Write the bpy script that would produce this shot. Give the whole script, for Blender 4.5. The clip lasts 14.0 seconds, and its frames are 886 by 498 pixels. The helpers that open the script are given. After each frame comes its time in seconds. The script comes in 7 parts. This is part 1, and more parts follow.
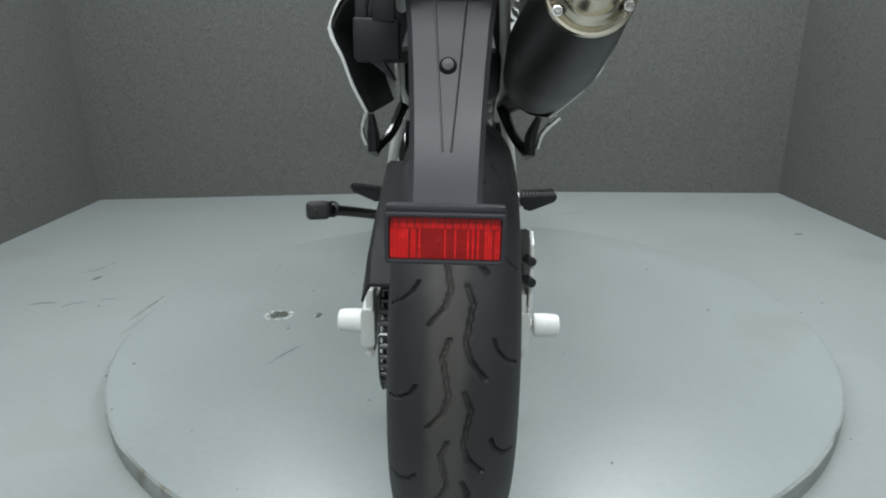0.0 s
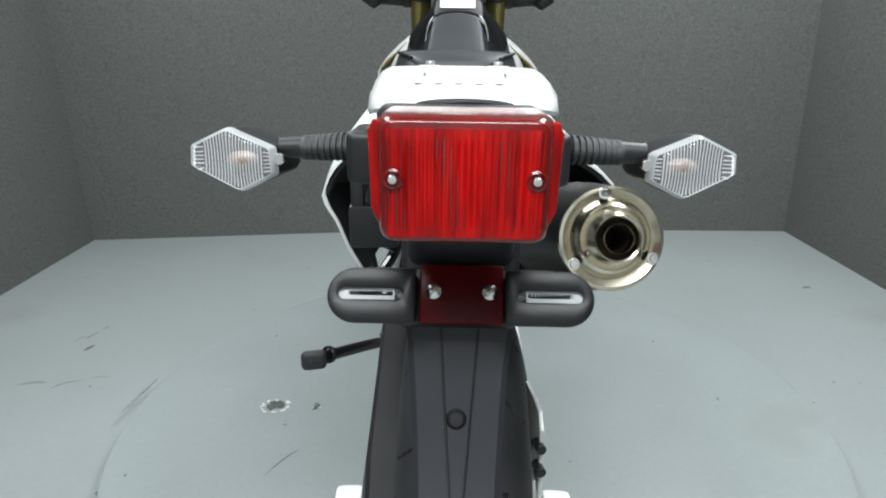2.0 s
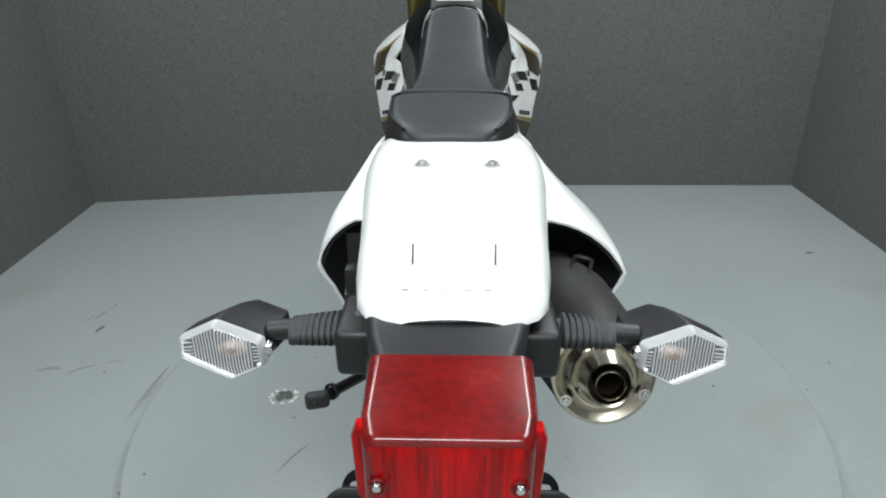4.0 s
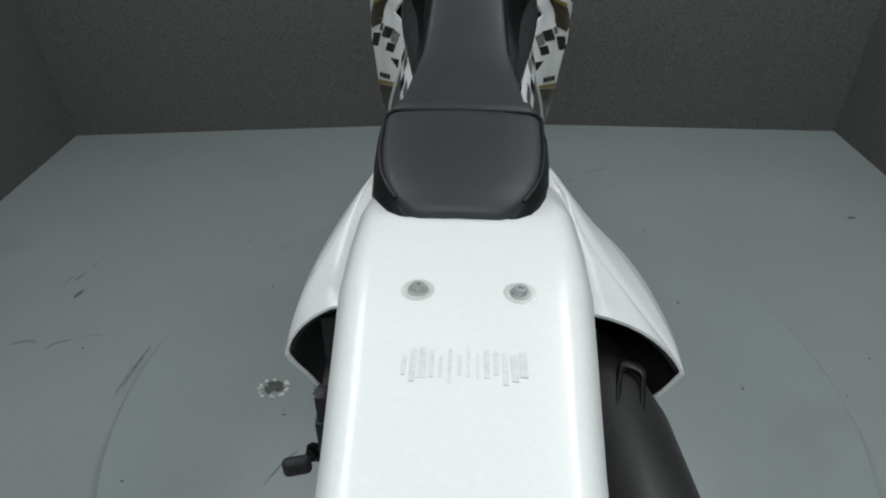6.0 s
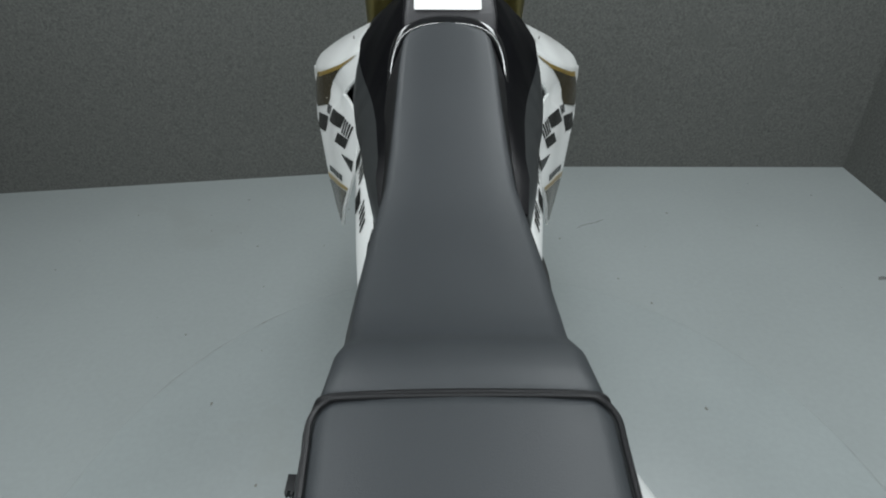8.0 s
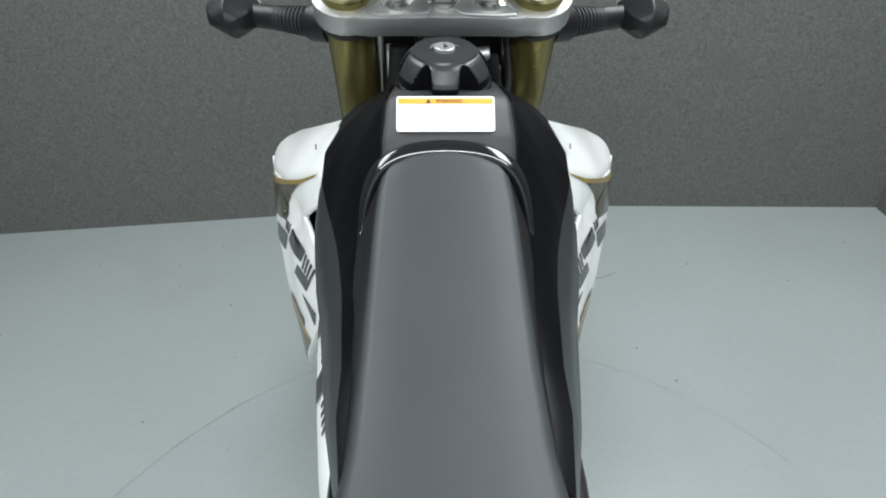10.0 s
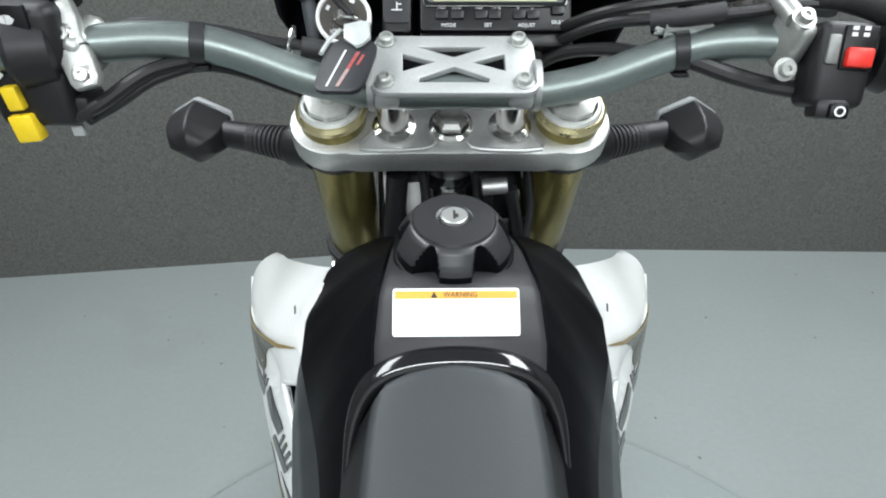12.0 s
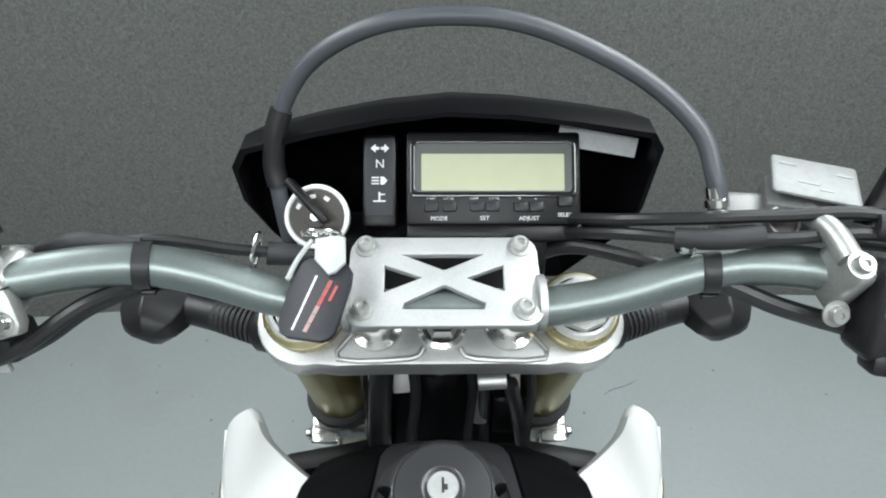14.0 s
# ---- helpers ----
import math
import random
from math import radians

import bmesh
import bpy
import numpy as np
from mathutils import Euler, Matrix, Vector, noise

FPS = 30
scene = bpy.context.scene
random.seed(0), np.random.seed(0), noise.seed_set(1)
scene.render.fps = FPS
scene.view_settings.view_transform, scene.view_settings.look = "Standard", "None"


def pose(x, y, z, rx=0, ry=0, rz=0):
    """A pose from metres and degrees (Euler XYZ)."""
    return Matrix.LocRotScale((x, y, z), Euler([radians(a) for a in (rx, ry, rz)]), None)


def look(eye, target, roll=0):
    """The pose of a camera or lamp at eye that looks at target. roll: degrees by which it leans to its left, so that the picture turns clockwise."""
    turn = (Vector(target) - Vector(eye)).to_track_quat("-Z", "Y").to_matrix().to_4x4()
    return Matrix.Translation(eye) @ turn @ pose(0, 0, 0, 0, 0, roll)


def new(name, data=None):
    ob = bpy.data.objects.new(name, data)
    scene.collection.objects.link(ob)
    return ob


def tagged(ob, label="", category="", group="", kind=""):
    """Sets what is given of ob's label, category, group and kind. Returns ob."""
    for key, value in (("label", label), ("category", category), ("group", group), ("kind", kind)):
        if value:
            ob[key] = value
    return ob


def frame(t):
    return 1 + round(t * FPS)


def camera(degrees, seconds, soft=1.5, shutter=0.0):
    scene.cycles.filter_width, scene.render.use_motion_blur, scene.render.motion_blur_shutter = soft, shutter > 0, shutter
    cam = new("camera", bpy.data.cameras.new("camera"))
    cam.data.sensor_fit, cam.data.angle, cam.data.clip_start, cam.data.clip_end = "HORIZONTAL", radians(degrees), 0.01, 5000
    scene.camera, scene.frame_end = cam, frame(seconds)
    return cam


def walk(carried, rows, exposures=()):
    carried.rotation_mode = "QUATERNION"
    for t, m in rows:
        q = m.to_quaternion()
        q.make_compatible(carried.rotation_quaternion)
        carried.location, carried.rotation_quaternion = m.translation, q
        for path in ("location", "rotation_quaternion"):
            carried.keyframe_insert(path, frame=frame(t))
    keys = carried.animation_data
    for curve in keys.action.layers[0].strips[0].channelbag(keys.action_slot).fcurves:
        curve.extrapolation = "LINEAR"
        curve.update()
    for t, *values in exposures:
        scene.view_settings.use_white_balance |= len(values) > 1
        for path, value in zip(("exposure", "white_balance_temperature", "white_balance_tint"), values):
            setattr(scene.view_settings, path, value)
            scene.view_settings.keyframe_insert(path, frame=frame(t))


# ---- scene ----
cam = camera(73.0, 14.0, 2.0)
PATH = [
    (0, (0.004, -0.866, 0.693), (-0.056, 1.038, 0.083), -1.0),
    (0.5, (0.003, -0.818, 0.751), (-0.06, 1.091, 0.16), -1.1),
    (1, (0.004, -0.771, 0.818), (-0.063, 1.133, 0.21), -1.0),
    (1.5, (0.0, -0.745, 0.877), (-0.06, 1.155, 0.254), -1.2),
    (2, (-0.001, -0.731, 0.929), (-0.057, 1.165, 0.293), -1.3),
    (2.5, (-0.003, -0.715, 0.99), (-0.047, 1.169, 0.319), -1.2),
    (3, (0.002, -0.705, 1.042), (-0.045, 1.173, 0.356), -1.4),
    (3.2, (0.006, -0.698, 1.055), (-0.048, 1.179, 0.366), -1.6),
    (5.3, (0.017, -0.504, 1.21), (-0.08, 1.091, 0.007), -2.9),
    (5.5, (0.009, -0.472, 1.216), (-0.073, 1.124, 0.014), -1.8),
    (6, (0.01, -0.373, 1.195), (-0.092, 1.264, 0.05), -1.9),
    (6.5, (0.002, -0.281, 1.209), (-0.079, 1.36, 0.069), -1.9),
    (7, (-0.014, -0.168, 1.203), (-0.045, 1.48, 0.069), -1.7),
    (7.2, (-0.012, -0.121, 1.207), (-0.038, 1.522, 0.067), -1.8),
    (9.3, (-0.009, 0.273, 1.197), (0.004, 1.932, 0.081), -2.0),
    (9.5, (-0.008, 0.301, 1.21), (0.004, 1.953, 0.083), -1.9),
    (10, (-0.006, 0.365, 1.236), (0.0, 2.01, 0.098), -1.9),
    (10.5, (-0.008, 0.425, 1.259), (0.003, 2.061, 0.109), -1.5),
    (11, (-0.007, 0.47, 1.266), (-0.003, 2.123, 0.141), -1.8),
    (11.5, (-0.007, 0.511, 1.28), (-0.003, 2.167, 0.159), -1.9),
    (12, (-0.005, 0.553, 1.298), (-0.007, 2.208, 0.176), -2.0),
    (12.5, (-0.004, 0.594, 1.321), (-0.001, 2.242, 0.189), -1.9),
    (13, (-0.002, 0.632, 1.345), (0.007, 2.279, 0.211), -1.8),
    (13.5, (0.005, 0.668, 1.369), (0.002, 2.322, 0.244), -2.0),
    (14, (0.009, 0.704, 1.4), (0.004, 2.355, 0.272), -1.9),
]

EXPOSURES = [(0, -0.25), (0.6, -0.20), (1.2, -0.14), (2.0, -0.12), (2.6, -0.20), (3.2, -0.25), (4.4, -0.7), (5.3, -1.25), (5.6, -1.28), (6.0, -1.45), (6.5, -1.50), (7.2, -1.33), (8.4, -0.42), (9.3, -0.13), (10.2, -0.10), (11, -0.06), (12.5, -0.15), (13.4, -0.19), (14, -0.10)]
walk(cam, [(t, look(eye, target, roll)) for t, eye, target, roll in PATH], EXPOSURES)

# ---- light ----
world = bpy.data.worlds.new("world")
world.use_nodes = True
world.node_tree.nodes["Background"].inputs[0].default_value = (0.9, 0.95, 1.0, 1)
world.node_tree.nodes["Background"].inputs[1].default_value = 0.05
scene.world = world


def area_lamp(name, m, sx, sy, watts, colour=(1, 1, 1)):
    d = bpy.data.lights.new(name, "AREA")
    d.shape, d.size, d.size_y, d.energy, d.color = "RECTANGLE", sx, sy, watts, colour
    ob = new(name, d)
    ob.matrix_world = m
    return ob


# ---- materials ----
def material(name, colour, rough=0.5, metal=0.0, vary=0.15, scale=8.0, fine=300.0, bump=0.0, bump_scale=400.0, coat=0.0, wear=None, wear_at=0.62, wear_scale=5.0, rough_vary=0.1, spec=0.5, stretch=(1, 1, 1)):
    """A surface with variation at two scales; wear is a second colour that comes through in patches."""
    mat = bpy.data.materials.new(name)
    mat.use_nodes = True
    nt = mat.node_tree
    n, link = nt.nodes, nt.links.new
    bsdf = n["Principled BSDF"]
    tc = n.new("ShaderNodeTexCoord")
    mp = n.new("ShaderNodeMapping")
    mp.inputs["Scale"].default_value = stretch
    link(tc.outputs["Object"], mp.inputs["Vector"])
    big = n.new("ShaderNodeTexNoise")
    big.inputs["Scale"].default_value, big.inputs["Detail"].default_value = scale, 4
    small = n.new("ShaderNodeTexNoise")
    small.inputs["Scale"].default_value, small.inputs["Detail"].default_value = fine, 2
    for t in (big, small):
        link(mp.outputs[0], t.inputs["Vector"])
    add = n.new("ShaderNodeMath")
    add.operation = "ADD"
    link(big.outputs["Fac"], add.inputs[0])
    link(small.outputs["Fac"], add.inputs[1])
    ramp = n.new("ShaderNodeMapRange")
    ramp.inputs["From Min"].default_value, ramp.inputs["From Max"].default_value = 0.6, 1.4
    ramp.inputs["To Min"].default_value, ramp.inputs["To Max"].default_value = 1 - vary, 1 + vary
    link(add.outputs[0], ramp.inputs["Value"])
    mul = n.new("ShaderNodeVectorMath")
    mul.operation = "SCALE"
    mul.inputs[0].default_value = colour
    link(ramp.outputs[0], mul.inputs["Scale"])
    out = mul.outputs[0]
    if wear:
        wn = n.new("ShaderNodeTexNoise")
        wn.inputs["Scale"].default_value, wn.inputs["Detail"].default_value = wear_scale, 8
        link(mp.outputs[0], wn.inputs["Vector"])
        wr = n.new("ShaderNodeMapRange")
        wr.inputs["From Min"].default_value, wr.inputs["From Max"].default_value = wear_at, wear_at + 0.08
        link(wn.outputs["Fac"], wr.inputs["Value"])
        mix = n.new("ShaderNodeMix")
        mix.data_type = "RGBA"
        link(wr.outputs[0], mix.inputs[0])
        link(out, mix.inputs[6])
        mix.inputs[7].default_value = (*wear, 1)
        out = mix.outputs[2]
    link(out, bsdf.inputs["Base Color"])
    rr = n.new("ShaderNodeMapRange")
    rr.inputs["To Min"].default_value, rr.inputs["To Max"].default_value = max(0.02, rough - rough_vary), min(1, rough + rough_vary)
    link(big.outputs["Fac"], rr.inputs["Value"])
    link(rr.outputs[0], bsdf.inputs["Roughness"])
    bsdf.inputs["Metallic"].default_value = metal
    bsdf.inputs["Specular IOR Level"].default_value = spec
    bsdf.inputs["Coat Weight"].default_value = coat
    bsdf.inputs["Coat Roughness"].default_value = 0.06
    if bump:
        bn = n.new("ShaderNodeTexNoise")
        bn.inputs["Scale"].default_value, bn.inputs["Detail"].default_value = bump_scale, 3
        link(mp.outputs[0], bn.inputs["Vector"])
        bp = n.new("ShaderNodeBump")
        bp.inputs["Strength"].default_value, bp.inputs["Distance"].default_value = bump, 0.001
        link(bn.outputs["Fac"], bp.inputs["Height"])
        link(bp.outputs[0], bsdf.inputs["Normal"])
    return mat


def glass(name, colour, rough=0.05, trans=1.0, ior=1.45, bump=0.0):
    mat = material(name, colour, rough, vary=0.03, rough_vary=0.02, bump=bump, bump_scale=90)
    b = mat.node_tree.nodes["Principled BSDF"]
    b.inputs["Transmission Weight"].default_value = trans
    b.inputs["IOR"].default_value = ior
    return mat


M_FELT = material("grey_felt", (0.111, 0.114, 0.108), 0.95, vary=0.42, scale=110, fine=260, bump=0.5, bump_scale=260, spec=0.1, wear=(0.100, 0.104, 0.098), wear_at=0.66, wear_scale=1.2)
M_FLOOR = material("grey_floor_paint", (0.255, 0.28, 0.279), 0.34, vary=0.05, scale=2.5, fine=60, bump=0.08, bump_scale=60, wear=(0.235, 0.255, 0.247), wear_at=0.6, wear_scale=1.2)
M_DISC = material("grey_turntable_paint", (0.262, 0.29, 0.29), 0.34, vary=0.05, scale=3.5, fine=70, bump=0.06, bump_scale=70, wear=(0.245, 0.268, 0.26), wear_at=0.62, wear_scale=1.8)
M_RIM = material("scraped_turntable_edge", (0.25, 0.27, 0.265), 0.5, vary=0.2, scale=12, fine=90, bump=0.5, bump_scale=120, wear=(0.16, 0.15, 0.12), wear_at=0.64, wear_scale=9)
M_DIRT = material("dirt_mark", (0.12, 0.125, 0.12), 0.8, vary=0.5, scale=40, fine=300)
M_DIRTG = material("oily_dirt", (0.075, 0.085, 0.070), 0.7, vary=0.6, scale=60, fine=300)
M_FAINTD = material("faint_scuff", (0.215, 0.232, 0.224), 0.7, vary=0.4, scale=30, fine=200)
M_SPECK = material("dirt_speck", (0.13, 0.13, 0.115), 0.8, vary=0.5, scale=3, fine=300)
M_DIRTP = material("pale_chip", (0.62, 0.63, 0.60), 0.7, vary=0.3, scale=40, fine=300)
M_PALE = material("pale_wall", (0.5, 0.51, 0.5), 0.9)
M_CEIL = material("white_ceiling", (0.7, 0.7, 0.7), 0.9)
M_RUBBER = material("tyre_rubber", (0.021, 0.021, 0.023), 0.62, vary=0.25, scale=20, fine=400, bump=0.2, bump_scale=700)
M_BLACK = material("black_plastic", (0.012, 0.012, 0.0135), 0.45, vary=0.2, scale=15, fine=500, bump=0.06, bump_scale=900, spec=0.4)
M_GUARD = material("grey_black_plastic", (0.019, 0.0195, 0.0235), 0.48, vary=0.14, scale=12, fine=500, bump=0.05, bump_scale=1200, spec=0.35)
M_GLOSS = material("gloss_black_paint", (0.008, 0.008, 0.009), 0.1, vary=0.15, scale=10, fine=200, rough_vary=0.03, coat=0.5)
M_SATIN = material("satin_black_plastic", (0.004, 0.004, 0.005), 0.34, vary=0.2, scale=12, fine=600, bump=0.15, bump_scale=1500, spec=0.3)
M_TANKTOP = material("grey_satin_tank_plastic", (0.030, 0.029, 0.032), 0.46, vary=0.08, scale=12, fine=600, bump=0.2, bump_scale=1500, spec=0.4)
M_SEAT = material("grey_vinyl", (0.0225, 0.0262, 0.0296), 0.52, vary=0.06, scale=8, fine=700, bump=0.16, bump_scale=1100)
M_SEATSIDE = material("black_vinyl", (0.0085, 0.0085, 0.0095), 0.46, vary=0.1, scale=8, fine=700, bump=0.16, bump_scale=1100, spec=0.35)
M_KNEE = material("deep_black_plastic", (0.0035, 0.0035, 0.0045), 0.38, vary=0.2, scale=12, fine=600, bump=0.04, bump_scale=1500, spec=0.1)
# Black plastic; its grey paints the ceiling's reflection into the base colour.
M_FLANK = material("black_flank_painted_sheen", (0.026, 0.029, 0.031), 0.32, vary=0.1, scale=12, fine=600, bump=0.04, bump_scale=1500, spec=0.9)
M_WHITE = material("white_plastic", (0.80, 0.81, 0.80), 0.25, vary=0.03, scale=6, fine=200, rough_vary=0.05, coat=0.2)
M_SLIDER = material("white_nylon", (0.75, 0.75, 0.74), 0.45, vary=0.05, scale=30, fine=200)
M_ALU = material("brushed_aluminium", (0.50, 0.505, 0.50), 0.45, 0.85, vary=0.1, scale=25, fine=400, bump=0.05, bump_scale=500)
M_CAST = material("cast_aluminium", (0.30, 0.31, 0.30), 0.5, 1.0, vary=0.15, scale=30, fine=400, bump=0.3, bump_scale=600)
M_PALECAST = material("pale_alloy_casting", (0.46, 0.47, 0.455), 0.42, 0.75, vary=0.14, scale=30, fine=400, bump=0.15, bump_scale=600)
M_GREYCAST = material("dull_grey_casting", (0.22, 0.225, 0.22), 0.48, 0.6, vary=0.12, scale=30, fine=400, bump=0.1, bump_scale=600)
M_SWING = material("silver_painted_alloy", (0.62, 0.63, 0.61), 0.4, 0.3, vary=0.1, scale=20, fine=300)
M_CHROME = material("polished_chrome", (0.72, 0.715, 0.70), 0.2, 1.0, vary=0.05, scale=20, fine=100, rough_vary=0.04)
M_NICKEL = material("polished_steel_cap", (0.60, 0.56, 0.46), 0.22, 1.0, vary=0.08, scale=20, fine=200, rough_vary=0.06)
M_GOLD = material("gold_fork_anodising", (0.235, 0.20, 0.068), 0.3, 0.75, vary=0.1, scale=20, fine=200, stretch=(1, 1, 0.1))
M_GOLDRING = material("pale_gold_ring", (0.62, 0.55, 0.32), 0.3, 0.8, vary=0.1, scale=20, fine=200)
M_BAR = material("grey_green_anodised_bar", (0.21, 0.243, 0.235), 0.38, 0.8, vary=0.08, scale=20, fine=300)
M_EXHAUST = material("black_heat_paint", (0.02, 0.019, 0.019), 0.45, vary=0.2, scale=15, fine=300, bump=0.15, bump_scale=600)
M_HOLE = material("sooty_steel", (0.05, 0.035, 0.025), 0.7, 0.5, vary=0.3, scale=40, fine=300)
# One red lens: dull top tone, brighter front with inner reflections painted as streaks.
M_REDLENS = material("red_lens_shaded", (0.13, 0.002, 0.002), 0.24, vary=0.4, scale=26, fine=140, coat=0.45, spec=0.4, stretch=(1, 1, 0.12))
M_REDFLUTE = material("red_lens_lit", (0.31, 0.002, 0.002), 0.2, vary=0.7, scale=60, fine=190, coat=0.08, spec=0.22, stretch=(1, 1, 0.10))
M_REDIN = material("red_reflector", (0.24, 0.005, 0.005), 0.25, vary=0.2, scale=60, fine=300, spec=0.25)
M_REDRIB = material("red_lens_ribs", (0.36, 0.006, 0.006), 0.25, vary=0.35, scale=60)
M_REDBRIGHT = material("bright_red_prism", (0.62, 0.010, 0.010), 0.25, vary=0.35, scale=90, fine=400, spec=0.25)
# Black panel tinted red, in place of the tail lamp mirrored in it.
M_REDSHEEN = material("black_panel_red_sheen", (0.055, 0.002, 0.003), 0.30, vary=0.15, scale=30, fine=300, spec=0.12)
M_CLEAR = glass("clear_lens", (0.95, 0.95, 0.95), 0.05, 0.96, 1.3)
M_FROST = glass("frosted_lens_edge", (0.55, 0.56, 0.57), 0.3, 0.6, 1.3)
# Mirrored recess and bowl: what they reflect is painted as dark and pale grey.
M_RECESS = material("recess_painted_reflection", (0.20, 0.20, 0.205), 0.3, 0.3, vary=0.5, scale=60)
M_GLINT = material("silvered_bowl_painted_sheen", (0.62, 0.63, 0.65), 0.3, 0.0, vary=0.5, scale=90, fine=400)
M_BULB = material("amber_bulb", (0.20, 0.155, 0.13), 0.25, vary=0.1)
M_CAPGREY = material("grey_cap_plastic", (0.026, 0.026, 0.028), 0.34, vary=0.1, scale=20, fine=600, bump=0.05, bump_scale=900)
M_LID = material("pale_reservoir_lid", (0.20, 0.208, 0.204), 0.5, 0.2, vary=0.12, scale=25, fine=200)
M_LABEL = material("white_label", (0.85, 0.85, 0.84), 0.4, vary=0.02)
M_ORANGE = material("orange_stripe", (0.75, 0.36, 0.05), 0.4, vary=0.05)
M_INK = material("black_ink", (0.03, 0.025, 0.02), 0.5)
M_GREYINK = material("grey_ink", (0.62, 0.63, 0.64), 0.5)
M_FAINT = material("faint_print", (0.69, 0.70, 0.70), 0.45)
M_WHITEINK = material("white_ink", (0.75, 0.75, 0.75), 0.5)
M_REDINK = material("red_ink", (0.30, 0.04, 0.04), 0.5)
M_FADED = material("faded_pink_ink", (0.30, 0.20, 0.19), 0.5)
M_CLAMP = material("bright_machined_alloy", (0.48, 0.49, 0.488), 0.52, 0.7, vary=0.08, scale=25, fine=400, bump=0.08, bump_scale=500)
M_SURROUND = material("glossy_grey_surround", (0.10, 0.105, 0.10), 0.06, vary=0.05, coat=0.6)
M_LCD = material("lcd_glass", (0.40, 0.41, 0.29), 0.12, vary=0.04, scale=15, fine=100, coat=0.4)
M_YELLOW = material("yellow_button", (0.85, 0.60, 0.02), 0.4, vary=0.04)
M_KILL = material("red_switch", (0.70, 0.03, 0.02), 0.4, vary=0.05)
M_HOSE = material("grey_hose", (0.055, 0.06, 0.07), 0.42, vary=0.1, scale=30, fine=500)
M_CABLE = material("black_cable", (0.013, 0.013, 0.014), 0.4, vary=0.15, scale=30, fine=500)
M_DECALK = material("black_decal", (0.012, 0.012, 0.012), 0.25, vary=0.1, coat=0.3)
M_DECALB = material("brown_fade_decal", (0.045, 0.036, 0.02), 0.25, vary=0.3, scale=14, fine=900, coat=0.3)
M_DECALG = material("gold_decal", (0.25, 0.17, 0.035), 0.3, vary=0.15, coat=0.3)
M_CHAIN = material("oiled_chain_steel", (0.09, 0.09, 0.09), 0.35, 0.9, vary=0.3, scale=60, fine=300)
M_GREYCON = material("grey_connector", (0.45, 0.46, 0.47), 0.5)
M_TAG = glass("clear_plastic_tag", (0.72, 0.75, 0.75), 0.22, 0.55, 1.4)



def worn_centre(mat, worn, x0, half):
    """A paler, browner band worn round the middle of a tyre, at x0 across."""
    nt = mat.node_tree
    n, link = nt.nodes, nt.links.new
    bsdf = n["Principled BSDF"]
    old = bsdf.inputs["Base Color"].links[0].from_socket
    tc, sep = n.new("ShaderNodeTexCoord"), n.new("ShaderNodeSeparateXYZ")
    link(tc.outputs["Object"], sep.inputs[0])
    sub, ab, wob, add = (n.new("ShaderNodeMath") for _ in range(4))
    sub.operation, ab.operation, add.operation, wob.operation = "SUBTRACT", "ABSOLUTE", "ADD", "MULTIPLY"
    link(sep.outputs[0], sub.inputs[0])
    sub.inputs[1].default_value = x0
    link(sub.outputs[0], ab.inputs[0])
    nz = n.new("ShaderNodeTexNoise")
    nz.inputs["Scale"].default_value, nz.inputs["Detail"].default_value = 30, 5
    link(tc.outputs["Object"], nz.inputs["Vector"])
    link(nz.outputs["Fac"], wob.inputs[0])
    wob.inputs[1].default_value = 0.016
    link(ab.outputs[0], add.inputs[0])
    link(wob.outputs[0], add.inputs[1])
    mr = n.new("ShaderNodeMapRange")
    mr.interpolation_type = "SMOOTHSTEP"
    mr.inputs["From Min"].default_value, mr.inputs["From Max"].default_value = half, half + 0.016
    mr.inputs["To Min"].default_value, mr.inputs["To Max"].default_value = 1, 0
    link(add.outputs[0], mr.inputs["Value"])
    mix = n.new("ShaderNodeMix")
    mix.data_type = "RGBA"
    link(mr.outputs[0], mix.inputs[0])
    link(old, mix.inputs[6])
    mix.inputs[7].default_value = (*worn, 1)
    link(mix.outputs[2], bsdf.inputs["Base Color"])


M_TREAD = material("worn_tyre_rubber", (0.016, 0.016, 0.018), 0.6, vary=0.25, scale=20, fine=400, bump=0.25, bump_scale=700)
worn_centre(M_TREAD, (0.050, 0.047, 0.043), 0.006, 0.020)

# ---- mesh helpers ----
def part(name, bm, mat, parent=None, label="", smooth=35, m=None):
    """Links a bmesh as one mesh object under a thing or a part."""
    bmesh.ops.recalc_face_normals(bm, faces=bm.faces)
    me = bpy.data.meshes.new(name)
    bm.to_mesh(me)
    bm.free()
    me.materials.append(mat)
    if smooth:
        me.shade_smooth()
        me.set_sharp_from_angle(angle=radians(smooth))
    ob = new(name, me)
    if parent is not None:
        ob.parent = parent
    if m is not None:
        ob.matrix_basis = m
    return tagged(ob, label)


def thing(name, m, label, category, group="", kind=""):
    ob = new(name)
    ob.empty_display_size = 0.1
    ob.matrix_basis = m
    return tagged(ob, label, category, group, kind)


def box(size, m=Matrix(), bevel=0.002, seg=2, bm=None):
    bm = bm or bmesh.new()
    g = bmesh.ops.create_cube(bm, size=1.0, matrix=m @ Matrix.Diagonal((*size, 1)))
    if bevel:
        edges = list({e for v in g["verts"] for e in v.link_edges})
        bmesh.ops.bevel(bm, geom=edges, offset=bevel, segments=seg, profile=0.5, affect="EDGES")
    return bm


def at(x, y, z, rx=0, ry=0, rz=0):
    return pose(x, y, z, rx, ry, rz)


